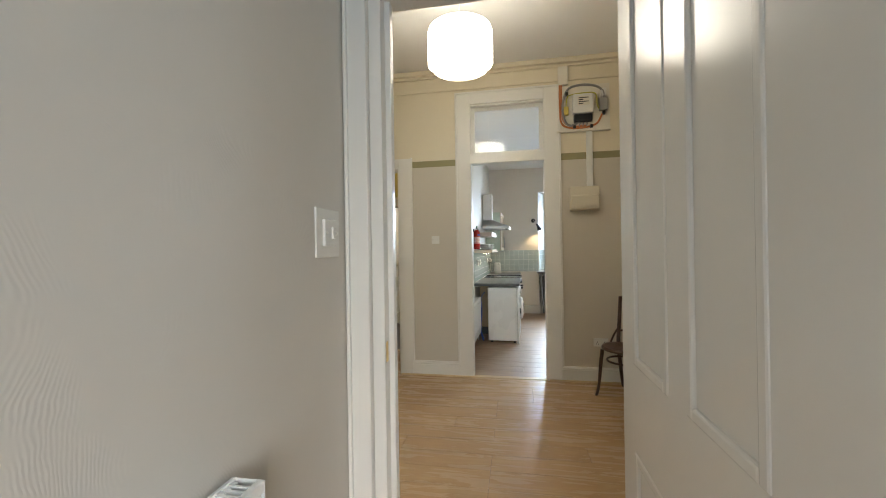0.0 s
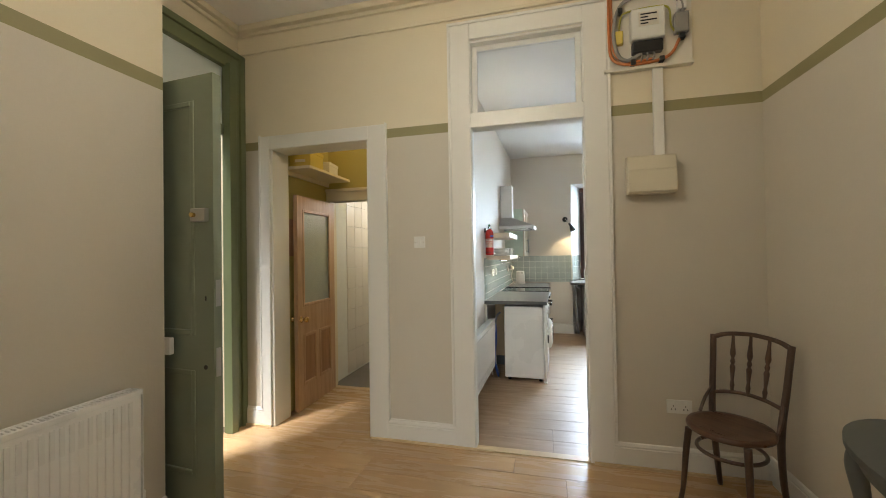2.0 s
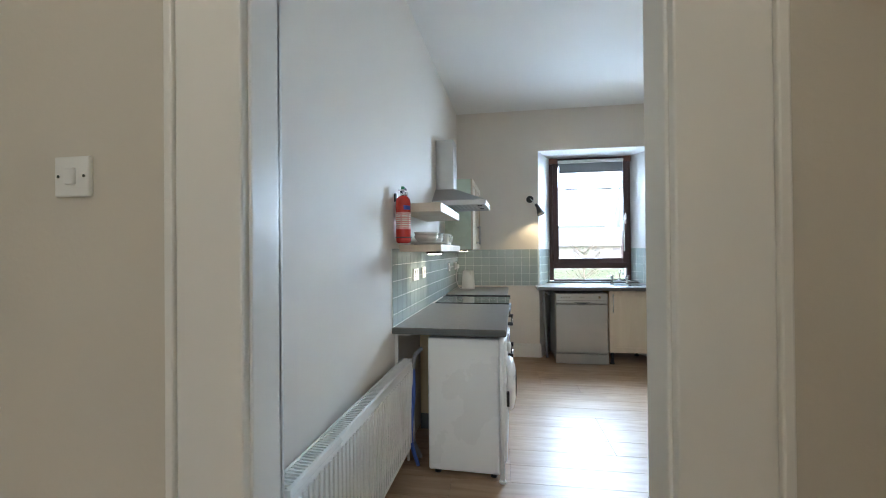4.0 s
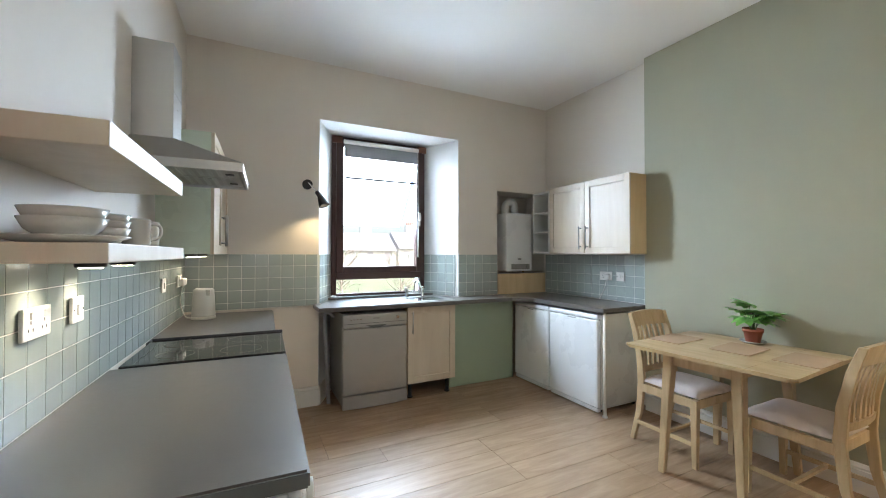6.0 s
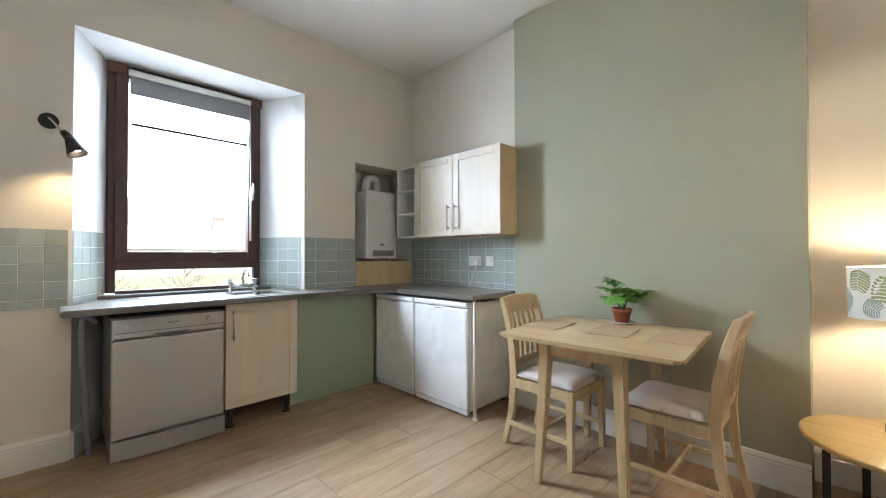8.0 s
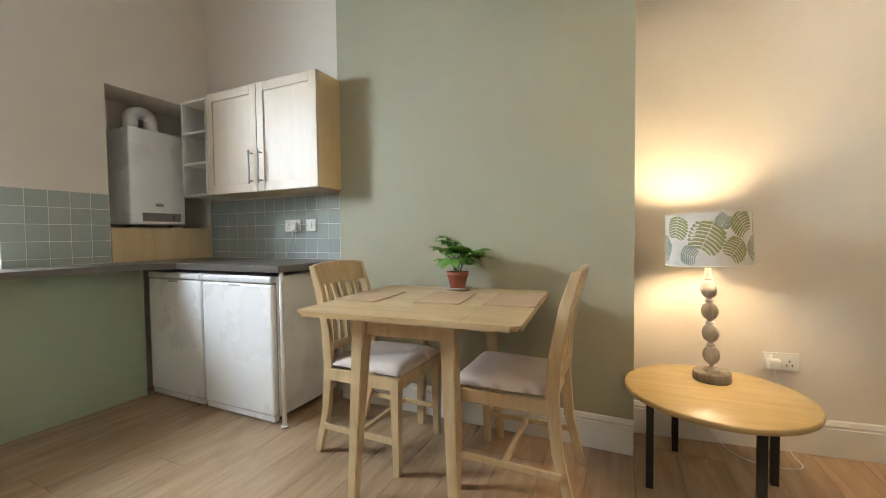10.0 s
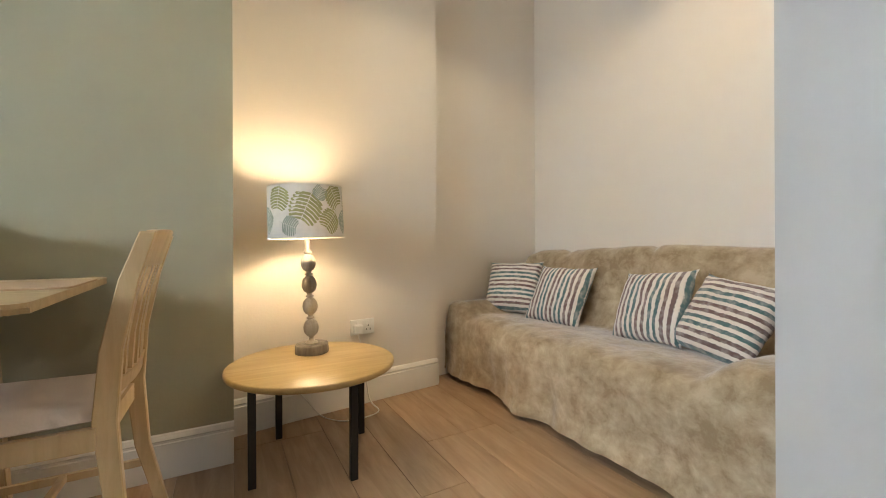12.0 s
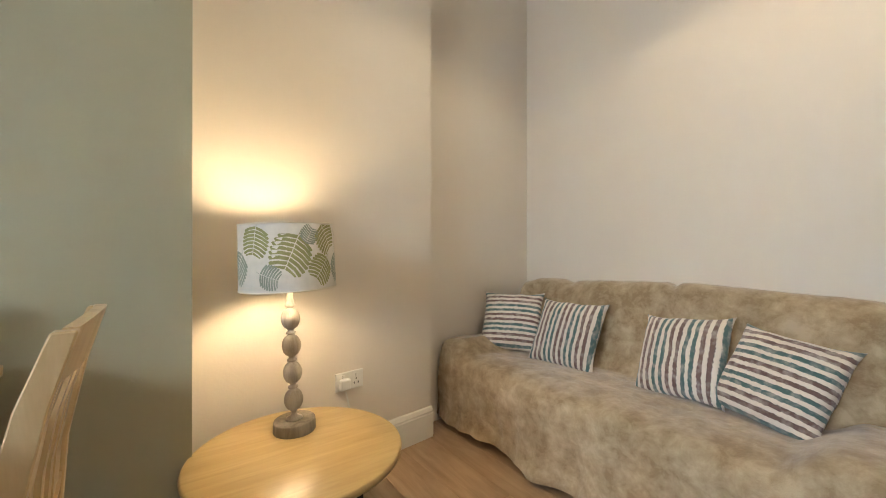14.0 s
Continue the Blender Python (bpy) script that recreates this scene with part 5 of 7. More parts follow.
radiator("radiator", LEFT @ pose(0.0, -1.25, 0.14), 1.38, 0.52, label="white panel radiator beside the kitchen door")
radiator("radiator", pose(-2.26, -2.62, 0.16), 1.26, 0.63, label="white panel radiator on the hall wall")
radiator("radiator", pose(-2.545, 2.32, 0.25), 0.5, 0.65, label="white panel radiator in the bathroom")
radiator("radiator", pose(-0.98, -4.55, 0.22), 1.05, 0.68, label="white panel radiator in the first room")
tr = thing("towel_rail", "chrome towel rail on the bathroom tiles", "towel rail", pose(-2.55, 2.2, 1.12))
part("bar", rod((0.07, 0, 0), (0.07, 0.6, 0), 0.009), CHROME, tr)
for y in (0.02, 0.58):
    part("standoff", rod((0, y, 0), (0.07, y, 0), 0.009), CHROME, tr)

# ---- kitchen, window wall ----
worktop("worktop", [(0.14, 4.0), (2.10, 4.0), (2.26, 3.84), (2.26, 2.955), (2.849, 2.955), (2.849, 4.324), (1.60, 4.324), (1.43, 4.685), (0.34, 4.685), (0.21, 4.324), (0.14, 4.324)], 0.872, 0.910, "dark grey laminate worktop under the window and round the corner")
dw = thing("dishwasher", "silver freestanding dishwasher under the window worktop", "dishwasher", pose(0.352, 4.058, 0) @ Matrix.Diagonal((0.99, 1, 0.98, 1)))
part("body", box(0, 0.60, 0.04, 0.58, 0.03, 0.855, 0.006), SILVER, dw)
part("door", box(0, 0.60, 0.0, 0.04, 0.13, 0.72, 0.012), SILVER, dw)
cp = part("control_panel", box(0, 0.60, -0.004, 0.04, 0.725, 0.85, 0.012), SILVER, dw)
part("grip", prism([(0.20, 0.745), (0.40, 0.745), (0.33, 0.722), (0.27, 0.722)], -0.012, 0.0, Matrix(((1, 0, 0, 0), (0, 0, 1, -0.001), (0, 1, 0, 0), (0, 0, 0, 1)))), CHARCOAL, dw, "dark curved door grip")
part("seam", box(0.01, 0.59, -0.006, -0.003, 0.763, 0.767), CHARCOAL, dw)
for k in range(4):
    part("button", box(0.06 + k * 0.03, 0.075 + k * 0.03, -0.010, -0.004, 0.80, 0.81, 0.002), CHROME, cp)
part("dial", rod((0.50, -0.004, 0.805), (0.50, -0.022, 0.805), 0.016, 0.014, 16), CHROME, cp)
part("kick_plate", prism([(0, 0.04), (0, -0.006), (0.15, -0.022), (0.30, -0.027), (0.45, -0.022), (0.60, -0.006), (0.60, 0.04)], 0.012, 0.125), SILVER, dw)
part("badge", box(0.27, 0.33, -0.0065, -0.003, 0.80, 0.812), METER_GREY, cp)
for x in (0.05, 0.55):
    for y in (0.06, 0.5):
        part("foot", rod((x, y, 0), (x, y, 0.035), 0.018), BLACK, dw)
hs = thing("waste_hose", "grey waste hose hanging beside the dishwasher", "hose")
part("hose", tube([(0.30, 4.20, 0.80), (0.26, 4.22, 0.84), (0.235, 4.26, 0.78), (0.25, 4.24, 0.4), (0.27, 4.26, 0.02)], 0.017, 10), GREY_HOSE, hs)
sc = thing("sink_cabinet", "cream maple cabinet door under the sink on black legs", "cabinet", pose(0.952, 4.05, 0))
part("carcass", box(0.0, 0.50, 0.02, 0.55, 0.16, 0.872), MAPLE_EDGE, sc)
d = shaker_door(sc, pose(0, 0.02, 0.15), 0.50, 0.715)
handle_bar(d, (0.04, 0.0, 0.62), (0.04, 0.0, 0.83), (0, -0.03, 0))
for x in (0.05, 0.45):
    for y in (0.08, 0.48):
        lg = part("leg", rod((x, y, 0.0), (x, y, 0.16), 0.018), BLACK, sc)
        part("foot", rod((x, y, 0.0), (x, y, 0.012), 0.028), BLACK, lg)
part("blanking_panel", box(1.465, 2.26, 4.20, 4.22, 0, 0.872), SAGE_PANEL, thing("corner_panel", "sage green painted panel under the worktop", "panel"))
tagged(bpy.data.objects["corner_panel"], kind="structure")

sk = thing("sink", "stainless steel sink with drainer set into the worktop", "sink")
bm = bmesh.new()
for b in ((0.52, 1.46, 4.06, 4.12), (0.52, 1.46, 4.42, 4.52), (1.39, 1.46, 4.12, 4.42), (0.98, 1.04, 4.12, 4.42), (0.52, 0.56, 4.12, 4.42)):
    put_box(bm, b[0], b[1], b[2], b[3], 0.9102, 0.9155, 0.002)
part("rim", bm, STEEL, sk)
part("bowl", wall_boxes([(1.04, 1.39, 4.12, 4.42, 0.9100, 0.9115)]), CHROME, sk)
bm = bmesh.new()
put_box(bm, 0.56, 0.98, 4.12, 4.42, 0.9102, 0.9125)
dr = part("drainer", bm, STEEL, sk)
for k in range(8):
    part("ridge", box(0.59, 0.95, 4.14 + k * 0.034, 4.152 + k * 0.034, 0.9125, 0.9155, 0.001), STEEL, dr)
tp = thing("sink_tap", "chrome mixer tap with cross handles", "tap", pose(1.19, 4.47, 0.9155))
part("bridge", rod((-0.09, 0, 0.05), (0.09, 0, 0.05), 0.012), CHROME, tp)
for x in (-0.09, 0.09):
    vb = part("valve", lathe([(0.022, 0), (0.022, 0.006), (0.014, 0.012), (0.014, 0.06), (0.018, 0.065), (0.018, 0.085), (0.008, 0.09)], 18, (x, 0, 0)), CHROME, tp)
    part("cross_handle", put_rod(rod((x - 0.03, 0, 0.098), (x + 0.03, 0, 0.098), 0.007), (x, -0.03, 0.098), (x, 0.03, 0.098), 0.007), CHROME, vb)
part("spout", tube([(0, 0, 0.05), (0, 0, 0.13), (0, -0.03, 0.16), (0, -0.10, 0.165), (0, -0.15, 0.13)], 0.010, 10), CHROME, tp)
us = tagged(new("window_board", mesh_of("window_board", box(0.30, 1.47, 4.60, 4.685, 0.911, 0.932, 0.004), SLATE_TOP)), "dark upstand board below the kitchen window", "window sill", kind="structure")

# wall lamp
wl = thing("wall_lamp", "black cone wall lamp on a thin steel arm, lit", "wall lamp")
part("rose", put_rod(bmesh.new(), (0.085, 4.325, 1.99), (0.085, 4.30, 1.99), 0.045, 0.042, 24), DARK_METAL, wl)
part("arm", tube([(0.085, 4.30, 1.99), (0.09, 4.24, 1.985), (0.15, 4.19, 1.90)], 0.006), CHROME, wl)
bm = bmesh.new()
put_rod(bm, (0.145, 4.195, 1.91), (0.17, 4.175, 1.875), 0.018, 0.022, 20)
put_rod(bm, (0.17, 4.175, 1.875), (0.205, 4.15, 1.785), 0.022, 0.048, 24, False)
part("shade", bm, DARK_METAL, wl, "black cone shade")
part("bulb", lathe([(0.0, 0), (0.018, 0.008), (0.02, 0.02), (0.01, 0.04)], 16, (0.198, 4.155, 1.80)), GLOW, wl, "glowing bulb")

# boiler in its niche
bl = thing("boiler", "white wall-hung gas boiler in a niche", "boiler", pose(2.26, 4.335, 1.17))
part("case", box(0, 0.37, -0.02, 0.30, 0, 0.675, 0.012), APPLIANCE, bl)
bm = bmesh.new()
put_box(bm, 0.07, 0.33, -0.026, -0.019, 0.022, 0.082, 0.003)
pnl = part("control_strip", bm, METER_GREY, bl, "grey control strip")
part("badge", box(0.16, 0.21, -0.023, -0.0195, 0.13, 0.15), METER_GREY, bl)
part("dial", rod((0.29, -0.026, 0.052), (0.29, -0.04, 0.052), 0.018, 0.016, 18), METER_GREY, pnl)
part("flue", tube([(0.10, 0.14, 0.675), (0.10, 0.14, 0.775), (0.16, 0.14, 0.82), (0.22, 0.14, 0.79), (0.235, 0.14, 0.675)], 0.045, 16), PLASTIC, bl, "white flue bend")
pp = part("pipe", rod((0.33, 0.1, -0.02), (0.33, 0.1, 0.0), 0.01), BRASS, bl)
structure("trim_niche_sill", box(2.142, 2.828, YB - 0.012, YB - 0.001, 0.911, 1.143), MAPLE_EDGE, "cream boxed panel under the boiler niche", "trim")

# wall cabinets on the right
cu = thing("wall_cabinet", "maple two-door wall cabinet with bar handles", "cabinet")
part("carcass", box(2.57, 2.848, 2.925, 3.925, 1.372, 2.075), MAPLE_EDGE, cu)
FACE_R = lambda y, z: Matrix(((0, 1, 0, 2.57), (-1, 0, 0, y), (0, 0, 1, z), (0, 0, 0, 1)))
d = shaker_door(cu, FACE_R(3.925, 1.372), 0.49, 0.703)
handle_bar(d, (2.548, 3.475, 1.42), (2.548, 3.475, 1.64), (-0.03, 0, 0))
d = shaker_door(cu, FACE_R(3.43, 1.372), 0.505, 0.703)
handle_bar(d, (2.548, 3.39, 1.42), (2.548, 3.39, 1.64), (-0.03, 0, 0))
rk = thing("open_shelf_unit", "narrow white open shelf unit beside the wall cabinet", "shelf unit")
for b in ((2.55, 2.84, 3.93, 3.945, 1.372, 2.06), (2.55, 2.84, 4.19, 4.205, 1.372, 2.06)):
    part("side", box(*b, 0.001), PLASTIC, rk)
for z in (1.372, 1.60, 1.82, 2.045):
    part("shelf", box(2.55, 2.84, 3.945, 4.19, z, z + 0.015, 0.001), PLASTIC, rk)
part("back", box(2.835, 2.845, 3.945, 4.19, 1.387, 2.045), PLASTIC, rk)

# fridge and freezer


def fridge(y0, y1, label):
    f = thing("fridge", label, "fridge", pose(2.285, y0, 0), "white under-counter fridges")
    w = y1 - y0
    part("body", box(0.045, 0.54, 0.006, w - 0.006, 0.03, 0.845, 0.006), APPLIANCE, f)
    part("seal", box(0.038, 0.046, 0.012, w - 0.012, 0.06, 0.82), APPLIANCE_GREY, f)
    dr = part("door", box(0.0, 0.04, 0.004, w - 0.004, 0.05, 0.80, 0.012), APPLIANCE, f)
    part("top_trim", box(-0.004, 0.05, 0.002, w - 0.002, 0.805, 0.848, 0.012), APPLIANCE, f)
    part("badge", box(-0.003, 0.001, w * 0.42, w * 0.58, 0.785, 0.793), METER_GREY, dr)
    part("kick", box(0.008, 0.045, 0.012, w - 0.012, 0.012, 0.047, 0.003), APPLIANCE, f)
    for x in (0.08, 0.5):
        for y in (0.05, w - 0.05):
            part("foot", rod((x, y, 0), (x, y, 0.032), 0.018), BLACK, f)


fridge(3.035, 3.635, "white under-counter fridge beside the dining chair")
fridge(3.645, 4.195, "white under-counter freezer in the corner")
lg = thing("support_post", "slim white post carrying the worktop end", "support leg", pose(2.297, 2.972, 0))
part("post", rod((0, 0, 0.01), (0, 0, 0.872), 0.013), PLASTIC, lg)
part("foot", rod((0, 0, 0), (0, 0, 0.012), 0.022), PLASTIC, lg)

# ---- dining table, chairs, plant ----
tb = thing("dining_table", "beech drop-leaf dining table against the green wall", "table")


def round_rect(x0, x1, y0, y1, r, n=6):
    out = []
    for cx, cy, a in ((x1 - r, y1 - r, 0), (x0 + r, y1 - r, 90), (x0 + r, y0 + r, 180), (x1 - r, y0 + r, 270)):
        out += [(cx + r * math.cos(radians(a + 90 * k / n)), cy + r * math.sin(radians(a + 90 * k / n))) for k in range(n + 1)]
    return out


tb.matrix_world = pose(1.90, 1.54, 0, 0, 0, 3.6)
TH = 0.78
bm = prism(round_rect(0, 0.83, 0, 0.885, 0.035), TH - 0.021, TH)
bmesh.ops.bevel(bm, geom=[e for e in bm.edges if max(abs(v.co.z - TH + 0.021) for v in e.verts) < 1e-4], offset=0.012, segments=2, affect="EDGES")
part("tabletop", bm, BEECH_TOP, tb)
part("leaf_joint", box(0.012, 0.818, 0.204, 0.2055, TH - 0.001, TH + 0.0004), PINE_DARK, tb, "fine joint of the drop leaf")
for b in ((0.12, 0.14, 0.29, 0.65, TH - 0.105, TH - 0.021), (0.72, 0.74, 0.29, 0.65, TH - 0.105, TH - 0.021), (0.14, 0.72, 0.285, 0.305, TH - 0.105, TH - 0.021), (0.14, 0.72, 0.635, 0.655, TH - 0.105, TH - 0.021)):
    part("apron", box(*b, 0.003), BEECH, tb)
part("leaf_bracket", prism([(0.285, TH - 0.021), (0.06, TH - 0.021), (0.06, TH - 0.035), (0.285, TH - 0.09)], 0.40, 0.425, Matrix(((0, 0, 1, 0), (1, 0, 0, 0), (0, 1, 0, 0), (0, 0, 0, 1)))), BEECH, tb)
for tx, ty, fx, fy in ((0.135, 0.655, 0.095, 0.690), (0.135, 0.285, 0.070, 0.245), (0.725, 0.655, 0.79, 0.70), (0.725, 0.285, 0.79, 0.245)):
    bm = bmesh.new()
    t = [bm.verts.new((tx + dx, ty + dy, TH - 0.021)) for dx, dy in ((-0.036, -0.028), (0.036, -0.028), (0.036, 0.028), (-0.036, 0.028))]
    f = [bm.verts.new((fx + dx, fy + dy, 0.0)) for dx, dy in ((-0.018, -0.018), (0.018, -0.018), (0.018, 0.018), (-0.018, 0.018))]
    bm.faces.new(t)
    bm.faces.new(f[::-1])
    for k in range(4):
        bm.faces.new((f[k], f[(k + 1) % 4], t[(k + 1) % 4], t[k]))
    bmesh.ops.bevel(bm, geom=list(bm.edges), offset=0.004, segments=2, affect="EDGES")
    part("leg", bm, BEECH, tb)
for x, y, a in ((2.265, 2.345, 5), (2.335, 1.985, 6), (2.375, 1.675, 3)):
    pm = new("place_mat", mesh_of("place_mat", prism(round_rect(-0.16, 0.16, -0.105, 0.105, 0.012), 0, 0.005), CORK))
    pm.matrix_world = pose(x, y, TH + 0.0006, 0, 0, a)
    tagged(pm, "tan cork place mat on the dining table", "place mat", "place mats")


def dining_chair(m, label):
    """Faces +y; seat 0.43 wide; back at y = -0.2."""
    c = thing("dining_chair", label, "chair", m, "dining chairs")
    w = 0.205
    bm, n = bmesh.new(), 14
    for s in (0, 1):
        grid = []
        for i in range(n + 1):
            row = []
            for j in range(n + 1):
                u, v = 2 * i / n - 1, 2 * j / n - 1
                e = (max(0.0, 1 - abs(u) ** 5) * max(0.0, 1 - abs(v) ** 5)) ** 0.5
                hw = w + 0.012 - 0.02 * (1 - v) / 2
                row.append(bm.verts.new((u * hw, 0.015 + v * 0.21, (0.45 + 0.04 * e + 0.004 * noise.noise(Vector((u * 2, v * 2, 1)))) if s else 0.45 - 0.018 * e)))
            grid.append(row)
        for i in range(n):
            for j in range(n):
                bm.faces.new((grid[i][j], grid[i + 1][j], grid[i + 1][j + 1], grid[i][j + 1]))
    bmesh.ops.remove_doubles(bm, verts=bm.verts, dist=0.0008)
    part("seat", bm, SEAT_CLOTH, c, "beige suede padded seat", True)
    for b in ((-w + 0.01, w - 0.01, 0.185, 0.205, 0.375, 0.432), (-w + 0.02, w - 0.02, -0.195, -0.175, 0.375, 0.432), (-w, -w + 0.02, -0.18, 0.19, 0.375, 0.432), (w - 0.02, w, -0.18, 0.19, 0.375, 0.432)):
        part("seat_rail", box(*b, 0.002), BEECH, c)
    for s in (-1, 1):
        bm = bmesh.new()
        t = [bm.verts.new((s * w + dx, 0.195 + dy, 0.435)) for dx, dy in ((-0.021, -0.021), (0.021, -0.021), (0.021, 0.021), (-0.021, 0.021))]
        f = [bm.verts.new((s * w + dx, 0.195 + dy, 0.0)) for dx, dy in ((-0.014, -0.014), (0.014, -0.014), (0.014, 0.014), (-0.014, 0.014))]
        bm.faces.new(t)
        bm.faces.new(f[::-1])
        for k in range(4):
            bm.faces.new((f[k], f[(k + 1) % 4], t[(k + 1) % 4], t[k]))
        part("front_leg", bm, BEECH, c)
        prof = [(-0.27, 0.0), (-0.215, 0.22), (-0.195, 0.44), (-0.208, 0.62), (-0.245, 0.80), (-0.285, 0.925)]
        bm = bmesh.new()
        rings = []
        for k, (y, z) in enumerate(prof):
            d = (0.017, 0.021, 0.026, 0.024, 0.022, 0.018)[k]
            rings.append([bm.verts.new((s * (w - 0.02) + dx, y + dy, z)) for dx, dy in ((-0.014, -d), (0.014, -d), (0.014, d), (-0.014, d))])
        for a, b in zip(rings, rings[1:]):
            for k in range(4):
                bm.faces.new((a[k], a[(k + 1) % 4], b[(k + 1) % 4], b[k]))
        bm.faces.new(rings[0][::-1])
        bm.faces.new(rings[-1])
        bmesh.ops.bevel(bm, geom=list(bm.edges), offset=0.003, segments=1, affect="EDGES")
        part("back_post", bm, BEECH, c)
        part("stretcher", box(s * w - 0.008, s * w + 0.008, -0.23, 0.19, 0.135, 0.16, 0.002), BEECH, c)
    n = 12
    for z0, z1, y0, y1 in ((0.83, 0.925, -0.254, -0.285), (0.50, 0.54, -0.200, -0.206)):
        ring, bm = [], bmesh.new()
        for k in range(n + 1):
            x = -w + 0.03 + (2 * w - 0.06) * k / n
            bow = -0.02 * (1 - (x / w) ** 2)
            crown = 0.012 * (1 - (x / w) ** 2) if z1 > 0.7 else 0
            ring.append([bm.verts.new(v) for v in ((x, y0 + bow - 0.011, z0), (x, y0 + bow + 0.011, z0), (x, y1 + bow + 0.011, z1 + crown), (x, y1 + bow - 0.011, z1 + crown))])
        for a, b in zip(ring, ring[1:]):
            for k in range(4):
                bm.faces.new((a[k], a[(k + 1) % 4], b[(k + 1) % 4], b[k])).smooth = False
        bm.faces.new(ring[0][::-1])
        bm.faces.new(ring[-1])
        part("back_rail", bm, BEECH, c)
    for k in range(5):
        x = -0.115 + k * 0.0575
        bow = -0.02 * (1 - (x / w) ** 2)
        bm = bmesh.new()
        rings = []
        for y, z in ((-0.204, 0.53), (-0.211, 0.64), (-0.230, 0.75), (-0.256, 0.84)):
            rings.append([bm.verts.new((x + dx, y + bow + dy, z)) for dx, dy in ((-0.013, -0.006), (0.013, -0.006), (0.013, 0.006), (-0.013, 0.006))])
        for a, b in zip(rings, rings[1:]):
            for j in range(4):
                bm.faces.new((a[j], a[(j + 1) % 4], b[(j + 1) % 4], b[j]))
        part("slat", bm, BEECH, c)
    part("stretcher", box(-w + 0.008, w - 0.008, -0.02, 0.0, 0.14, 0.16, 0.002), BEECH, c)
    return c


dining_chair(pose(2.375, 2.355, 0, 0, 0, 180), "beech dining chair with beige seat, back towards the fridge")
dining_chair(pose(2.405, 1.69, 0, 0, 0, 0), "beech dining chair with beige seat, pulled out beside the lamp table")


def palmate_leaf(bm, tip, out, up, size, lobes=7):
    """A hand-shaped leaf: long lobes that fan out from one point, each folded along its midrib."""
    side = out.cross(up).normalized()
    for k in range(lobes):
        a = radians(-115 + 230 * k / (lobes - 1))
        L = size * (1.0 - 0.42 * abs(a) / 2.0)
        d = (out * math.cos(a) + side * math.sin(a)).normalized()
        q = d.cross(up).normalized()
        prev = None
        for j, (s, wd, dr) in enumerate(((0.0, 0.02, 0.0), (0.25, 0.15, 0.01), (0.5, 0.22, -0.01), (0.75, 0.17, -0.05), (1.0, 0.004, -0.12))):
            c = tip + d * L * s + up * (size * dr)
            row = [bm.verts.new(c - q * size * wd + up * size * 0.03 * (1 if 0 < j < 4 else 0)), bm.verts.new(c), bm.verts.new(c + q * size * wd + up * size * 0.03 * (1 if 0 < j < 4 else 0))]
            if prev:
                for t in (0, 1):
                    bm.faces.new((prev[t], prev[t + 1], row[t + 1], row[t])).smooth = True
            prev = row


def potted_plant(m, label, r, h, leaf_fn, saucer=True):
    p = thing("potted_plant", label, "plant", m)
    if saucer:
        part("saucer", lathe([(r * 1.0, 0), (r * 1.35, 0.012), (r * 1.32, 0.015), (r * 0.9, 0.006), (0, 0.006)], 32), CERAMIC, p, "white saucer")
    part("pot", lathe([(r * 0.72, 0.007), (r * 0.95, h * 0.76), (r * 1.04, h * 0.77), (r * 1.07, h), (r * 0.97, h), (r * 0.93, h * 0.85), (0, h * 0.85)], 32), TERRACOTTA, p, "terracotta pot")
    part("soil", lathe([(r * 0.93, h * 0.855), (r * 0.5, h * 0.89), (0, h * 0.9)], 20), SOIL, p)
    leaf_fn(p, r, h)
    return p


def fatsia(p, r, h):
    rng = random.Random(4)
    for k in range(14):
        a = k * 2.4 + rng.uniform(-0.3, 0.3)
        reach, rise = rng.uniform(0.03, 0.10), rng.uniform(0.03, 0.14)
        if k % 3 == 0:
            reach, rise = reach * 0.5, rise + 0.03
        o = Vector((math.cos(a), math.sin(a), 0))
        base, tip = Vector((0, 0, h * 0.88)) + o * 0.012, Vector((0, 0, h + rise)) + o * reach
        part("stem", tube([base, base.lerp(tip, 0.5) + Vector((0, 0, 0.02)), tip], 0.0022, 5, 3), STEM, p)
        bm = bmesh.new()
        out = (o + Vector((0, 0, rng.uniform(-0.3, 0.5)))).normalized()
        up = out.cross(Vector((-o.y, o.x, 0))).normalized()
        up = up if up.z > 0 else -up
        palmate_leaf(bm, tip, out, up, rng.uniform(0.09, 0.135))
        part("leaf", bm, LEAF, p)


def fern(p, r, h):
    rng = random.Random(9)
    for k in range(46):
        a, lean = rng.uniform(0, math.tau), rng.uniform(0.02, 0.15)
        o = Vector((math.cos(a), math.sin(a), 0))
        z = rng.uniform(0.08, 0.24)
        pts = [Vector((0, 0, h * 0.88)) + o * 0.02, Vector((0, 0, h + z * 0.6)) + o * lean * 0.5, Vector((0, 0, h + z)) + o * lean, Vector((0, 0, h + z * 0.9)) + o * (lean + 0.05)]
        bm = tube(pts, [0.002, 0.0015, 0.001, 0.0006], 4, 3)
        for s in range(34):
            t = rng.uniform(0.25, 1.0) * 2.99
            i = min(int(t), 2)
            c = pts[i].lerp(pts[i + 1], t - i)
            d = Vector((rng.uniform(-1, 1), rng.uniform(-1, 1), rng.uniform(-0.3, 0.8))).normalized() * rng.uniform(0.012, 0.028)
            q = Vector((rng.uniform(-1, 1), rng.uniform(-1, 1), rng.uniform(-1, 1))).normalized() * 0.002
            bm.faces.new([bm.verts.new(v) for v in (c - q, c + d, c + q)])
        part("frond", bm, LEAF_DARK, p)


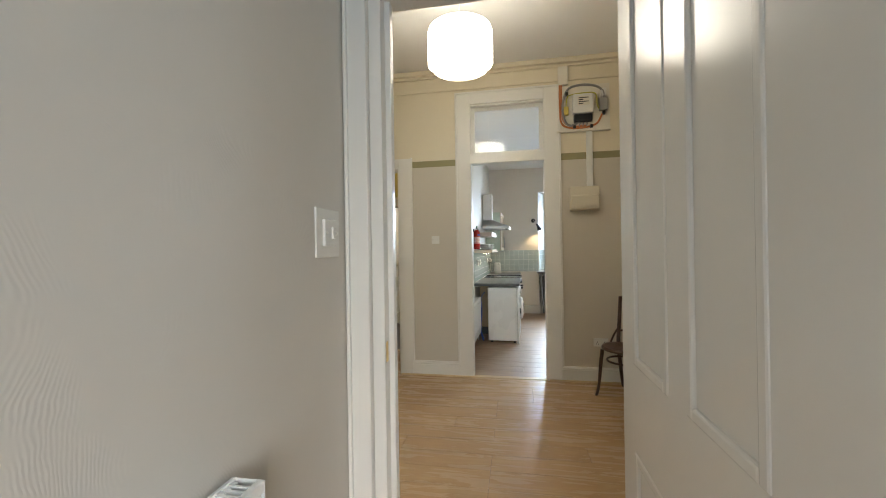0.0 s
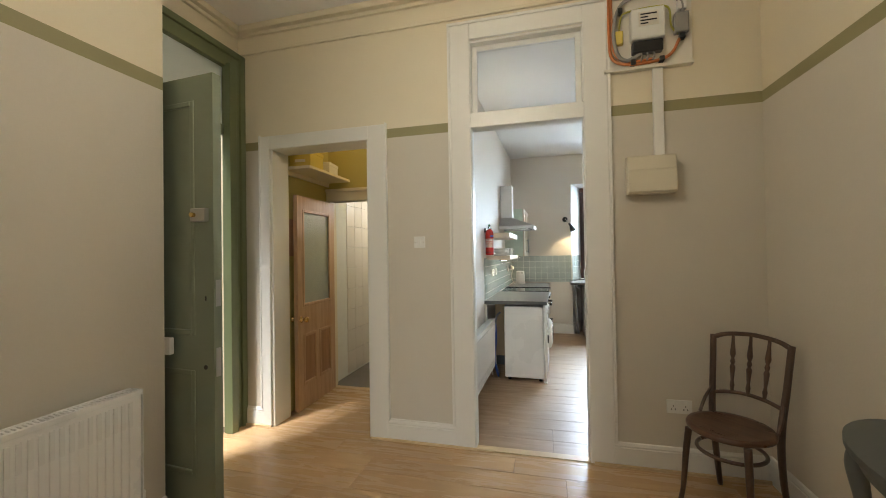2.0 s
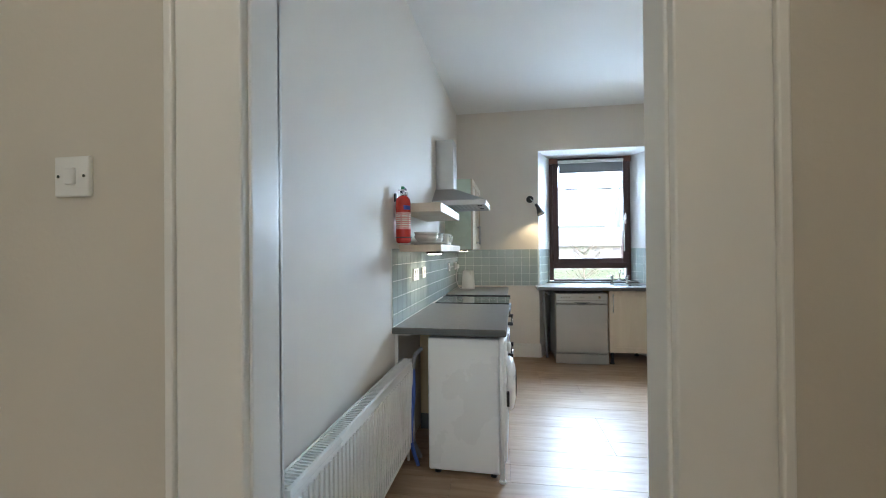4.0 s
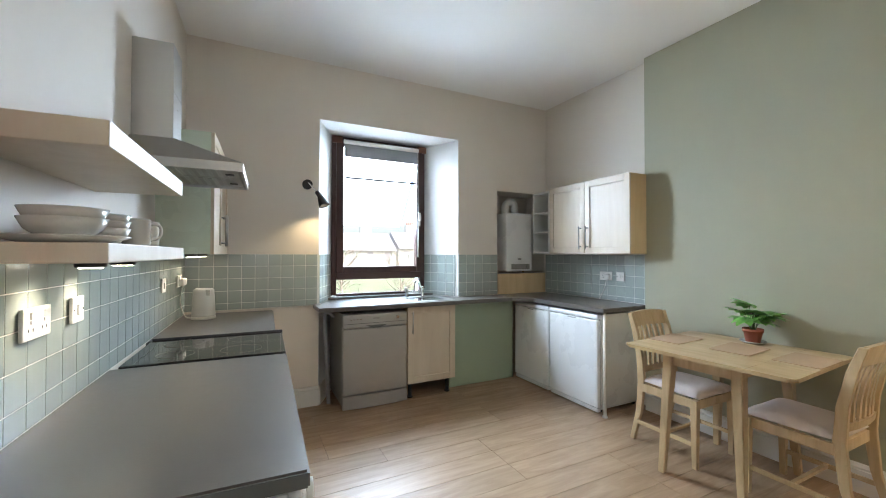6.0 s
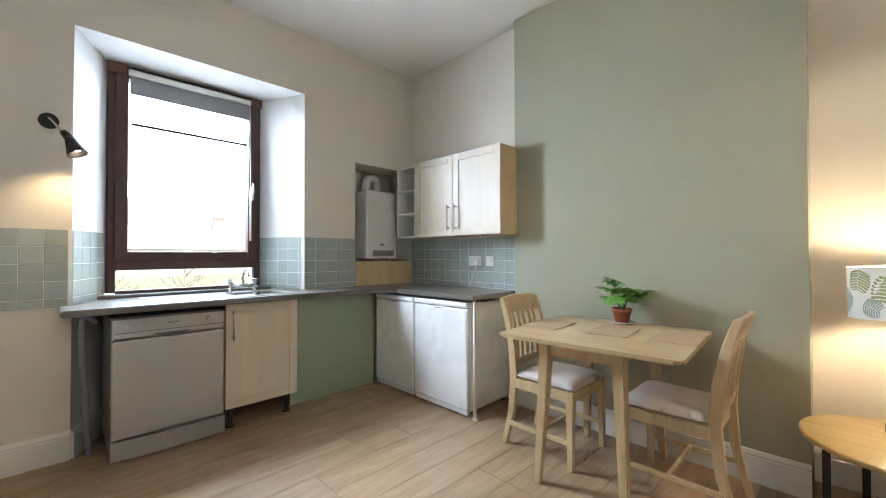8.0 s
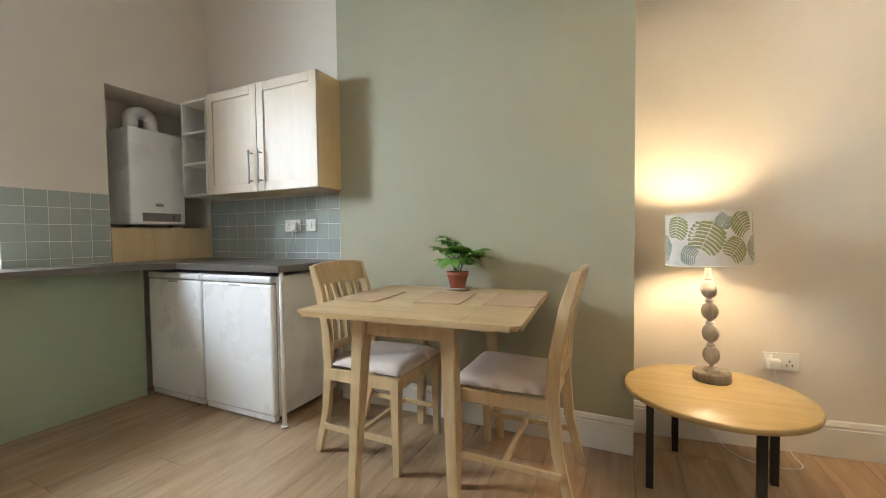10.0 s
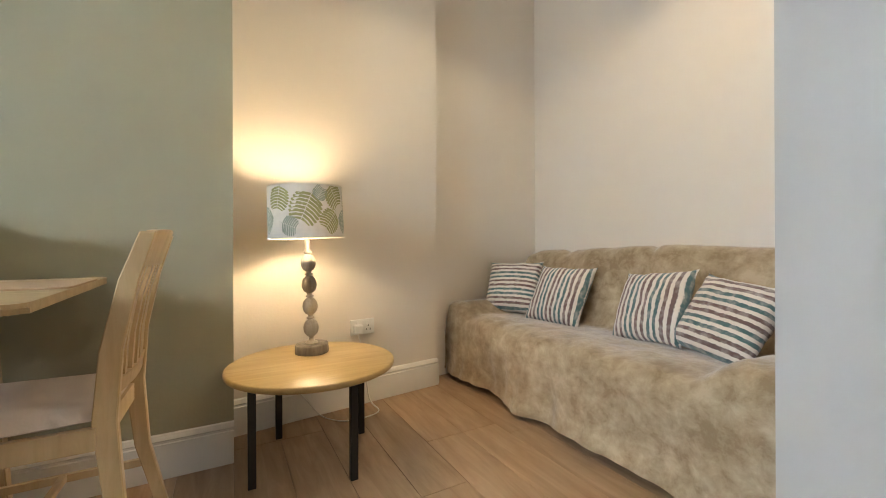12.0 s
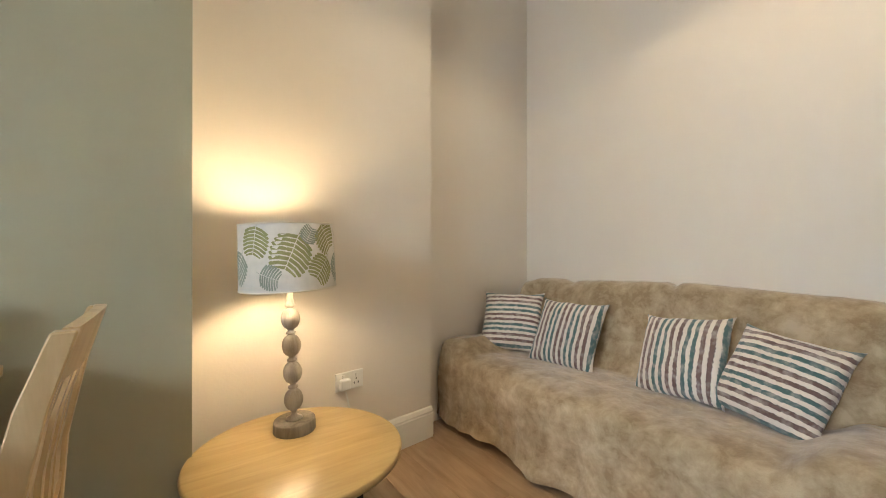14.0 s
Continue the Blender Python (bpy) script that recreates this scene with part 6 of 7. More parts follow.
potted_plant(pose(2.615, 2.045, TH + 0.0006, 0, 0, 20), "glossy green potted plant in terracotta on the table", 0.055, 0.095, fatsia)

# ---- lamp corner and sofa alcove ----
ct = thing("side_table", "round oak side table on black metal legs", "table", pose(2.638, 0.904, 0) @ Matrix.Diagonal((1, 1, 1.057, 1)))
part("tabletop", lathe([(0.0, 0.362), (0.327, 0.362), (0.335, 0.366), (0.337, 0.374), (0.335, 0.382), (0.329, 0.386), (0.0, 0.386)], 64), OAK, ct)
for x, y in ((-0.238, -0.102), (-0.111, 0.241), (0.114, -0.238), (0.250, 0.110)):
    part("leg", box(x - 0.014, x + 0.014, y - 0.014, y + 0.014, 0, 0.362, 0.002), DARK_METAL, ct)

tl = thing("table_lamp", "turned grey wooden table lamp with leaf-print shade, lit", "lamp", pose(2.775, 0.885, 0.4065, -2.2) @ Matrix.Diagonal((0.87, 0.87, 0.963, 1)))
part("base", lathe([(0.082, 0), (0.085, 0.006), (0.083, 0.04), (0.080, 0.044), (0.0, 0.044)], 40), BARK, tl, "slice of grey bark-edged wood")
bead = []
for k in range(4):
    z = 0.07 + k * 0.102
    bead += [(0.011, z, 0)] + [(0.014 + 0.024 * math.sin(math.pi * j / 10) ** 0.6, z + 0.008 + 0.080 * j / 10, 0.006 if 1 < j < 9 else 0) for j in range(11)] + [(0.013, z + 0.091, 0), (0.020, z + 0.093, 0), (0.020, z + 0.099, 0)]
part("stem", lathe([(0.035, 0.044), (0.032, 0.05), (0.016, 0.058), (0.011, 0.066)] + bead + [(0.014, 0.482), (0.016, 0.49), (0.012, 0.498), (0.013, 0.54)], 40), LIMED, tl, "fluted grey limed beads")
part("lamp_holder", lathe([(0.016, 0.54), (0.018, 0.545), (0.018, 0.60), (0.012, 0.61)], 20), PLASTIC, tl)
part("bulb", lathe([(0.010, 0.605), (0.018, 0.618), (0.018, 0.628), (0.0, 0.640)], 20), GLOW, tl, "glowing bulb")
S0, S1, R0, R1 = 0.540, 0.775, 0.188, 0.182
bm = bmesh.new()
put_lathe(bm, [(R0, S0), (R1, S1), (R1 - 0.002, S1), (R0 - 0.002, S0), (R0, S0)], 72, caps=False)
shade = part("shade", bm, SHADE, tl, "pale cloth drum shade with leaf print")
for z, r in ((S0, R0), (S1, R1)):
    part("rim", tube([((r) * math.cos(a), (r) * math.sin(a), z) for a in [k * math.tau / 24 for k in range(25)]], 0.0028, 6, 2), PAPER, shade)
part("spider", put_rod(put_rod(bmesh.new(), (-R1, 0, S0 + 0.05), (R1, 0, S0 + 0.05), 0.0015, n=6), (0, -R1, S0 + 0.05), (0, R1, S0 + 0.05), 0.0015, n=6), CHROME, shade)


def shade_leaf(ang, z, size, turn, material):
    """A split leaf print: ribs of leaf on both sides of a midrib, wrapped on the drum."""
    bm = bmesh.new()
    ca, sa = math.cos(radians(turn)), math.sin(radians(turn))

    def pt(u, v):
        x, y = (u * ca - v * sa) * size, (u * sa + v * ca) * size
        zz = min(max(z + y, S0 + 0.006), S1 - 0.006)
        r = R0 + (R1 - R0) * (zz - S0) / (S1 - S0) + 0.0008
        a = radians(ang) + x / r
        return bm.verts.new((r * math.cos(a), r * math.sin(a), zz))

    for s in (-1, 1):
        for k in range(8):
            v0 = -0.40 + k * 0.115
            w = 0.56 * math.sqrt(max(0.05, 1 - ((v0 - 0.10) / 0.62) ** 2))
            d = 0.16 if k else 0.08
            vs = [pt(s * 0.010, v0), pt(s * w * 0.5, v0 - d * 0.35), pt(s * w * 0.88, v0 - d), pt(s * w, v0 - d * 0.72), pt(s * w * 0.96, v0 - d * 0.48), pt(s * w * 0.5, v0 + 0.030), pt(s * 0.012, v0 + 0.088)]
            bm.faces.new(vs if s > 0 else vs[::-1])
    tube_pts = [pt(-0.008, 0.5), pt(0.008, 0.5), pt(0.02, 0.68), pt(0.006, 0.68)]
    bm.faces.new(tube_pts)
    part("leaf_print", bm, material, shade)


for ang, z, size, turn, mt in ((170, 0.668, 0.150, -25, SHADE_LEAF), (218, 0.722, 0.115, 30, SHADE_LEAF), (207, 0.612, 0.110, -40, SHADE_LEAF), (128, 0.712, 0.115, -10, SHADE_LEAF), (146, 0.592, 0.085, 70, SHADE_LEAF2), (243, 0.615, 0.110, 25, SHADE_LEAF2),
                               (265, 0.700, 0.130, -35, SHADE_LEAF), (300, 0.640, 0.140, 30, SHADE_LEAF), (338, 0.700, 0.120, 60, SHADE_LEAF), (18, 0.640, 0.140, -40, SHADE_LEAF), (60, 0.690, 0.140, 20, SHADE_LEAF), (98, 0.625, 0.120, -30, SHADE_LEAF2), (192, 0.732, 0.070, 150, SHADE_LEAF2)):
    shade_leaf(ang, z, size * 0.94, turn, mt)

# sofa under a loose throw
SX0, SX1, SF, SB = 1.45, 3.26, -0.11, -1.03
sf = thing("sofa", "three-seat sofa covered by a beige crushed-velvet throw", "sofa")


def throw_surface():
    prof = [(SF + 0.012, 0.035), (SF, 0.12), (SF + 0.004, 0.24), (SF + 0.006, 0.34), (SF - 0.012, 0.405), (SF - 0.05, 0.435), (SF - 0.15, 0.445), (-0.370, 0.44), (-0.510, 0.428), (-0.630, 0.415), (-0.690, 0.425),
            (-0.730, 0.50), (-0.765, 0.62), (-0.790, 0.74), (-0.820, 0.835), (-0.870, 0.872), (-0.940, 0.872), (-1.005, 0.84), (SB, 0.76), (SB, 0.5), (SB, 0.1)]
    fine = []
    for i in range(len(prof) - 1):
        p0, p1, p2, p3 = (Vector(prof[max(min(j, len(prof) - 1), 0)]) for j in (i - 1, i, i + 1, i + 2))
        for s in range(4):
            t = s / 4
            fine.append(0.5 * (2 * p1 + (p2 - p0) * t + (2 * p0 - 5 * p1 + 4 * p2 - p3) * t * t + (3 * p1 - p0 - 3 * p2 + p3) * t ** 3))
    fine.append(Vector(prof[-1]))
    bm = bmesh.new()
    rows, n = [], 130
    for i in range(n + 1):
        x = SX0 + (SX1 - SX0) * i / n
        e = min(x - SX0, SX1 - x)
        arm = 0.5 + 0.5 * math.cos(math.pi * min(max((e - 0.08) / 0.16, 0), 1))
        row = []
        for j, p in enumerate(fine):
            y, z = p.x, p.y
            front = max(0.0, min(1.0, (0.36 - z) / 0.3)) if y > -0.2 else 0.0
            if -0.71 < y and z > 0.36:
                z += arm * (0.075 * min(1, (z - 0.36) / 0.06)) * (1 if y > -0.65 else max(0, (0.71 + y) / 0.06))
            if y < -0.65:
                z += 0.012 * math.sin(x * 3.3 + 0.6) * min(1, max(0, (z - 0.5) / 0.3)) - 0.03 * max(0, 1 - e / 0.10) * (1 if z > 0.6 else 0)
                z -= 0.02 * math.exp(-((x - 2.25) / 0.03) ** 2) * (1 if z > 0.8 else 0) + 0.018 * math.exp(-((x - 2.9) / 0.05) ** 2) * (1 if z > 0.8 else 0)
            nz = noise.noise(Vector((x * 5.0, y * 6.0, z * 4.0)))
            n2 = noise.noise(Vector((x * 13.0, y * 11.0 + 4, z * 9.0)))
            fold = noise.noise(Vector((x * 9 + 1.5 * z, 3.1, z * 1.2)))
            y += front * (0.020 * math.sin(x * 13 + 2.2 * noise.noise(Vector((x * 2, 0, z)))) + 0.030 * fold + 0.012 * n2) + 0.010 * nz
            z += 0.009 * nz + 0.004 * n2 if z > 0.3 else 0.012 * math.sin(x * 7) * (1 if j < 4 else 0)
            xx = x + (0.02 * nz if 0 < i < n else 0)
            row.append(bm.verts.new((xx, y, max(z, 0.012))))
        rows.append(row)
    for a, b in zip(rows, rows[1:]):
        for k in range(len(fine) - 1):
            bm.faces.new((a[k], a[k + 1], b[k + 1], b[k])).smooth = True
    for row, s in ((rows[0], -1), (rows[-1], 1)):
        prev = row
        for q, (dx, zs) in enumerate(((0.03, 0.97), (0.05, 0.8), (0.045, 0.45), (0.06, 0.06))):
            cur = [bm.verts.new((v.co.x + s * (dx + 0.012 * math.sin(v.co.y * 25)), v.co.y, max(v.co.z * zs, 0.03))) for v in row]
            for k in range(len(row) - 1):
                f = bm.faces.new((prev[k], prev[k + 1], cur[k + 1], cur[k]))
                f.smooth = True
            prev = cur
    return bm


part("throw", throw_surface(), VELVET, sf, "loose crushed-velvet throw")
part("frame", box(SX0 + 0.05, SX1 - 0.05, SB + 0.03, SF - 0.06, 0.05, 0.36), CHARCOAL, sf)
for x in (SX0 + 0.12, SX1 - 0.12):
    for y in (SF - 0.12, SB + 0.1):
        part("foot", rod((x, y, 0), (x, y, 0.055), 0.025), BLACK, sf)


def cushion(p, tilt, lean, turn, size, cloth, label):
    n = 26
    bm = bmesh.new()
    sides = []
    for s in (-1, 1):
        grid = []
        for i in range(n + 1):
            row = []
            for j in range(n + 1):
                u, v = 2 * i / n - 1, 2 * j / n - 1
                pinch = 1 - 0.10 * (1 - abs(u) ** 3) * abs(v) ** 4 - 0.0
                pinch2 = 1 - 0.10 * (1 - abs(v) ** 3) * abs(u) ** 4
                th = 0.075 * (max(0, (1 - abs(u) ** 2.6)) * max(0, (1 - abs(v) ** 2.6))) ** 0.55
                th += 0.010 * noise.noise(Vector((u * 3 + p[0] * 3, v * 3, s))) if abs(u) < 0.97 and abs(v) < 0.97 else 0
                row.append(bm.verts.new((u * size / 2 * pinch2, v * size / 2 * pinch, s * th)))
            grid.append(row)
        for i in range(n):
            for j in range(n):
                bm.faces.new((grid[i][j], grid[i + 1][j], grid[i + 1][j + 1], grid[i][j + 1])).smooth = True
        sides.append(grid)
    bmesh.ops.remove_doubles(bm, verts=bm.verts, dist=0.0005)
    ob = new("cushion", mesh_of("cushion", bm, cloth, True))
    ob.matrix_world = pose(*p) @ Matrix.Rotation(radians(turn), 4, "Z") @ Matrix.Rotation(radians(lean), 4, "X") @ Matrix.Rotation(radians(tilt), 4, "Z")
    tagged(ob, label, "cushion", "striped cushions on the sofa")


cushion((3.09, -0.53, 0.605), 1, -62, 30, 0.40, STRIPE_Y, "striped cushion with bands across, in the sofa corner")
cushion((2.72, -0.60, 0.582), 0, -60, 8, 0.41, STRIPE_X, "striped cushion with upright bands on the sofa")
cushion((2.11, -0.60, 0.588), 7, -62, -8, 0.39, STRIPE_X, "striped cushion with upright bands beside another")
cushion((1.765, -0.555, 0.585), -6, -58, -14, 0.375, STRIPE_Y, "striped cushion with bands across, tilted at the sofa end")

# pendant in front of the alcove
pl = thing("pendant_lamp", "plain white pendant lamp hung in front of the sofa", "lamp", pose(1.70, 0.0, 0.09))
part("flex", rod((0, 0, 2.74), (0, 0, KC - 0.11), 0.004, n=8), PLASTIC, pl)
part("ceiling_rose", lathe([(0.045, KC - 0.11), (0.045, KC - 0.094), (0.03, KC - 0.09)], 24), PLASTIC, pl)
part("shade", put_lathe(bmesh.new(), [(0.167, 2.567), (0.097, 2.696), (0.028, 2.737), (0.03, 2.74), (0.10, 2.70), (0.17, 2.567)], 40, caps=False), PLASTIC, pl)

# ---- hall things ----
ln = thing("paper_lantern", "white ribbed paper lantern on the hall ceiling, lit", "lamp", pose(-0.685, -1.52, -0.028))
prof = [(0.045, 2.655), (0.10, 2.648), (0.155, 2.652), (0.20, 2.672), (0.225, 2.71)] + [(0.229 + 0.004 * math.sin(j * math.pi), 2.71 + 0.27 * j / 12 + 0.0) for j in range(13)] + [(0.222, 3.02), (0.19, 3.045), (0.12, 3.055), (0.05, 3.055)]
bm = bmesh.new()
put_lathe(bm, [(rr_, 2.85 + 0.77 * (zz - 2.85)) for rr_, zz in prof], 48)
part("paper", bm, PAPER_GLOW, ln, "glowing white paper")
for r, z in ((0.10, 2.646), (0.155, 2.650), (0.20, 2.670), (0.228, 2.72), (0.231, 2.765), (0.231, 2.81), (0.231, 2.855), (0.231, 2.90), (0.231, 2.945), (0.229, 2.99), (0.06, 2.651), (0.128, 2.648)):
    part("rib", tube([(r * math.cos(a), r * math.sin(a), 2.85 + 0.77 * (z - 2.85) + 0.002 * math.sin(3 * a)) for a in [k * math.tau / 20 for k in range(21)]], 0.0032, 5, 2), WIRE_RIB, ln)
part("flex", rod((0, 0, 3.0), (0, 0, HC + 0.008), 0.004, n=8), PLASTIC, ln)
part("ceiling_rose", lathe([(0.045, HC + 0.008), (0.045, HC + 0.024), (0.03, HC + 0.028)], 24), PLASTIC, ln)

mb = thing("electricity_meter", "electricity meter board with loose cables on the hall wall", "meter", pose(0.15, 0.0, 0))
part("board", box(0.0, 0.51, -0.018, 0.0, 2.625, 3.09, 0.002), PAPER, mb, "white painted board")
part("shelf_lip", box(-0.02, 0.51, -0.045, 0.0, 2.605, 2.625, 0.002), PAPER, mb)
mt_ = part("meter_case", box(0.14, 0.34, -0.085, -0.018, 2.78, 2.98, 0.012), PLASTIC, mb, "cream meter case")
part("dial_window", box(0.185, 0.30, -0.089, -0.084, 2.86, 2.95), PAPER, mt_)
for k in range(4):
    part("print_bar", box(0.195, 0.24 + 0.05 * (k % 2), -0.0915, -0.0885, 2.87 + k * 0.02, 2.878 + k * 0.02), BLACK, mt_)
part("terminal_cover", box(0.15, 0.33, -0.075, -0.018, 2.70, 2.775, 0.008), BLACK, mb)
part("fuse_box", box(0.40, 0.48, -0.07, -0.018, 2.80, 2.93, 0.008), METER_GREY, mb)
part("fuse_box", box(0.42, 0.47, -0.06, -0.018, 2.95, 3.03, 0.006), PLASTIC, mb)
part("earth_block", box(0.045, 0.10, -0.05, -0.018, 2.78, 2.87, 0.006), YELLOW_BOX, mb, "yellow earth block")
part("grey_conduit", tube([(0.20, -0.05, 2.70), (0.12, -0.05, 2.665), (0.06, -0.05, 2.72), (0.04, -0.05, 2.88), (0.09, -0.05, 3.04), (0.22, -0.05, 3.08), (0.36, -0.05, 3.06), (0.44, -0.05, 3.0), (0.445, -0.05, 2.92)], 0.012, 8), METER_GREY, mb, "grey looped conduit")
part("orange_cable", tube([(0.015, -0.03, 3.10), (0.015, -0.03, 2.85), (0.03, -0.035, 2.70), (0.12, -0.04, 2.645), (0.28, -0.04, 2.645), (0.38, -0.04, 2.68), (0.43, -0.04, 2.77)], 0.010, 8), CABLE_ORANGE, mb)
part("orange_cable", tube([(0.032, -0.03, 3.10), (0.033, -0.03, 2.86), (0.05, -0.035, 2.72), (0.13, -0.045, 2.66), (0.27, -0.045, 2.66)], 0.008, 8), CABLE_ORANGE, mb)
part("earth_cable", tube([(0.075, -0.05, 2.87), (0.085, -0.05, 2.95), (0.12, -0.045, 2.985), (0.28, -0.04, 3.0), (0.37, -0.04, 2.98), (0.385, -0.04, 2.86), (0.42, -0.045, 2.80)], 0.006, 8), CABLE_YELLOW, mb)
for p in ((0.14, 2.65), (0.31, 2.652), (0.065, 3.0), (0.43, 2.78)):
    part("cable_clip", box(p[0], p[0] + 0.03, -0.062, -0.018, p[1] - 0.016, p[1] + 0.016, 0.004), BLACK, mb)
for x in (0.20, 0.235, 0.27):
    part("tail", tube([(x, -0.05, 2.71), (x + 0.01, -0.055, 2.68), (x, -0.05, 2.65)], 0.006, 6), METER_GREY, mb)
part("upper_trunking", box(0.0, 0.10, -0.05, 0.0, 3.10, 3.29, 0.003), PAPER, mb)
part("trunking", box(0.275, 0.335, -0.028, 0.0, 2.03, 2.605, 0.002), PLASTIC, mb, "white cable trunking")
cu_ = thing("consumer_unit", "cream plastic consumer unit on the hall wall", "fuse box", pose(0.25, 0, 1.785))
part("case", box(0.0, 0.29, -0.075, 0.0, 0.0, 0.245, 0.008), CREAM_PLASTIC, cu_)
part("lid", box(0.004, 0.286, -0.098, -0.074, 0.008, 0.155, 0.008), CREAM_PLASTIC, cu_)
wall_socket(pose(0.54, 0.0, 0.415), 2, (), "white double socket on the hall wall")
wall_socket(pose(-1.19, 0.0, 1.51), 1, (), "white light switch between the doorways", True)
ic = thing("alarm_keypad", "white keypad with dark screen on the wall edge", "keypad", pose(-2.32, -1.158, 0.90))
part("case", box(0.0, 0.09, 0.0, 0.03, 0, 0.09, 0.005), PLASTIC, ic)
sw = thing("light_switch", "white double-framed light switch on combed plaster", "light switch", pose(-0.98, -2.99, 1.467, 0, 0, 90))
part("surround", box(-0.085, 0.085, -0.008, 0, -0.085, 0.085, 0.003), PLASTIC, sw)
part("face_plate", box(-0.047, 0.047, -0.020, -0.008, -0.047, 0.047, 0.004), PLASTIC, sw)
part("rocker", box(-0.002, 0.022, -0.027, -0.019, -0.020, 0.020, 0.003), PLASTIC, sw)
for q in (-1, 1):
    part("screw", rod((q * 0.036, -0.019, 0), (q * 0.036, -0.0215, 0), 0.004, n=8), CHROME, sw)
part("strike_plate", box(-0.8365, -0.834, -2.79, -2.765, 0.96, 1.04), BRASS, thing("door_strike", "brass strike plate in the white door frame", "strike plate"))

# bentwood chair
bc = thing("bentwood_chair", "dark bentwood chair with spindle back by the hall wall", "chair", pose(0.672, -0.378, 0, 0, 0, 134))
part("seat", lathe([(0.0, 0.435), (0.185, 0.435), (0.20, 0.442), (0.203, 0.455), (0.196, 0.468), (0.175, 0.466), (0.0, 0.460)], 48), SEAT_WOOD, bc)
for s in (-1, 1):
    part("front_leg", tube([(s * 0.14, 0.135, 0.436), (s * 0.15, 0.15, 0.3), (s * 0.162, 0.165, 0.1), (s * 0.178, 0.185, 0.0)], [0.018, 0.017, 0.013, 0.012], 10), WALNUT, bc)
    part("back_post", tube([(s * 0.165, -0.235, 0.0), (s * 0.160, -0.19, 0.2), (s * 0.165, -0.165, 0.44), (s * 0.178, -0.205, 0.66), (s * 0.19, -0.25, 0.90)], [0.014, 0.017, 0.019, 0.017, 0.017], 10), WALNUT, bc)
    part("seat_brace", tube([(s * 0.172, -0.185, 0.60), (s * 0.185, -0.13, 0.54), (s * 0.185, -0.07, 0.47)], 0.009, 8), WALNUT, bc)
part("leg_ring", tube([(0.155 * math.cos(a), 0.155 * math.sin(a) - 0.005, 0.335) for a in [k * math.tau / 20 for k in range(21)]], 0.010, 8, 2), WALNUT, bc)
part("top_rail", tube([(-0.188, -0.247, 0.885), (-0.12, -0.262, 0.912), (0, -0.27, 0.925), (0.12, -0.262, 0.912), (0.188, -0.247, 0.885)], [0.015, 0.013, 0.013, 0.013, 0.015], 10), WALNUT, bc)
part("lower_rail", tube([(-0.172, -0.188, 0.565), (-0.09, -0.205, 0.585), (0, -0.212, 0.592), (0.09, -0.205, 0.585), (0.172, -0.188, 0.565)], 0.011, 10), WALNUT, bc)
for x in (-0.085, 0, 0.085):
    lo_, hi_ = Vector((x * 0.92, -0.207, 0.588)), Vector((x * 1.05, -0.266, 0.918))
    pts, rr = [], []
    for t, r in ((0, 0.007), (0.12, 0.012), (0.2, 0.008), (0.42, 0.014), (0.47, 0.008), (0.52, 0.013), (0.58, 0.008), (0.66, 0.015), (0.85, 0.009), (1, 0.007)):
        pts.append(lo_.lerp(hi_, t))
        rr.append(r)
    part("spindle", tube(pts, rr, 10, 3), WALNUT, bc)

# demi-lune table, fern, picture
dt = thing("hall_table", "charcoal painted half-round hall table with curved legs", "table", pose(1.035, -1.42, 0))
half = [(-0.355 * math.sin(math.pi * k / 28), -0.56 * math.cos(math.pi * k / 28)) for k in range(29)]
bm = prism(half, 0.708, 0.732)
bmesh.ops.bevel(bm, geom=[e for e in bm.edges if abs(e.verts[0].co.z - e.verts[1].co.z) < 1e-5], offset=0.006, segments=2, affect="EDGES")
part("tabletop", bm, CHARCOAL, dt)
part("apron", prism([(x * 0.90, y * 0.92) for x, y in half], 0.645, 0.708), CHARCOAL, dt)
for x, y, ox, oy in ((-0.17, 0.41, -0.5, 0.8), (-0.17, -0.41, -0.5, -0.8), (-0.03, 0.47, 0, 1), (-0.03, -0.47, 0, -1)):
    o = Vector((ox, oy, 0)).normalized()
    part("leg", tube([Vector((x, y, 0.70)) , Vector((x, y, 0.60)) + o * 0.03, Vector((x, y, 0.45)) + o * 0.012, Vector((x, y, 0.2)) - o * 0.006, Vector((x, y, 0.05)) + o * 0.012, Vector((x, y, 0.0)) + o * 0.03],
                     [0.035, 0.034, 0.024, 0.016, 0.014, 0.02], 10), CHARCOAL, dt)
potted_plant(pose(0.90, -1.56, 0.7322), "feathery green fern in a terracotta pot on the hall table", 0.068, 0.12, fern)
pc = thing("framed_picture", "dark framed print of sea rocks with lettering", "picture", pose(1.041, -1.415, 1.652, 0, 0, -90))
for b in ((-0.41, -0.37, -0.265, 0.265), (0.37, 0.41, -0.265, 0.265), (-0.37, 0.37, -0.265, -0.225), (-0.37, 0.37, 0.225, 0.265)):
    part("frame", box(b[0], b[1], -0.028, 0.0, b[2], b[3], 0.003), PIC_DARK, pc)
part("mount", box(-0.37, 0.37, -0.012, -0.004, -0.225, 0.225), PAPER, pc, "cream mount board")
pr = part("print", box(-0.28, 0.28, -0.0155, -0.012, -0.155, 0.165), PIC_SKY, pc, "muted grey-green print")
flat = Matrix(((1, 0, 0, 0), (0, 0, -1, -0.016), (0, 1, 0, 0), (0, 0, 0, 1)))
part("rock", prism([(-0.27, -0.10), (-0.20, 0.02), (-0.15, 0.13), (-0.12, 0.06), (-0.05, -0.02), (0.0, -0.11)], 0.0, 0.001, flat), PIC_ROCK2, pr)
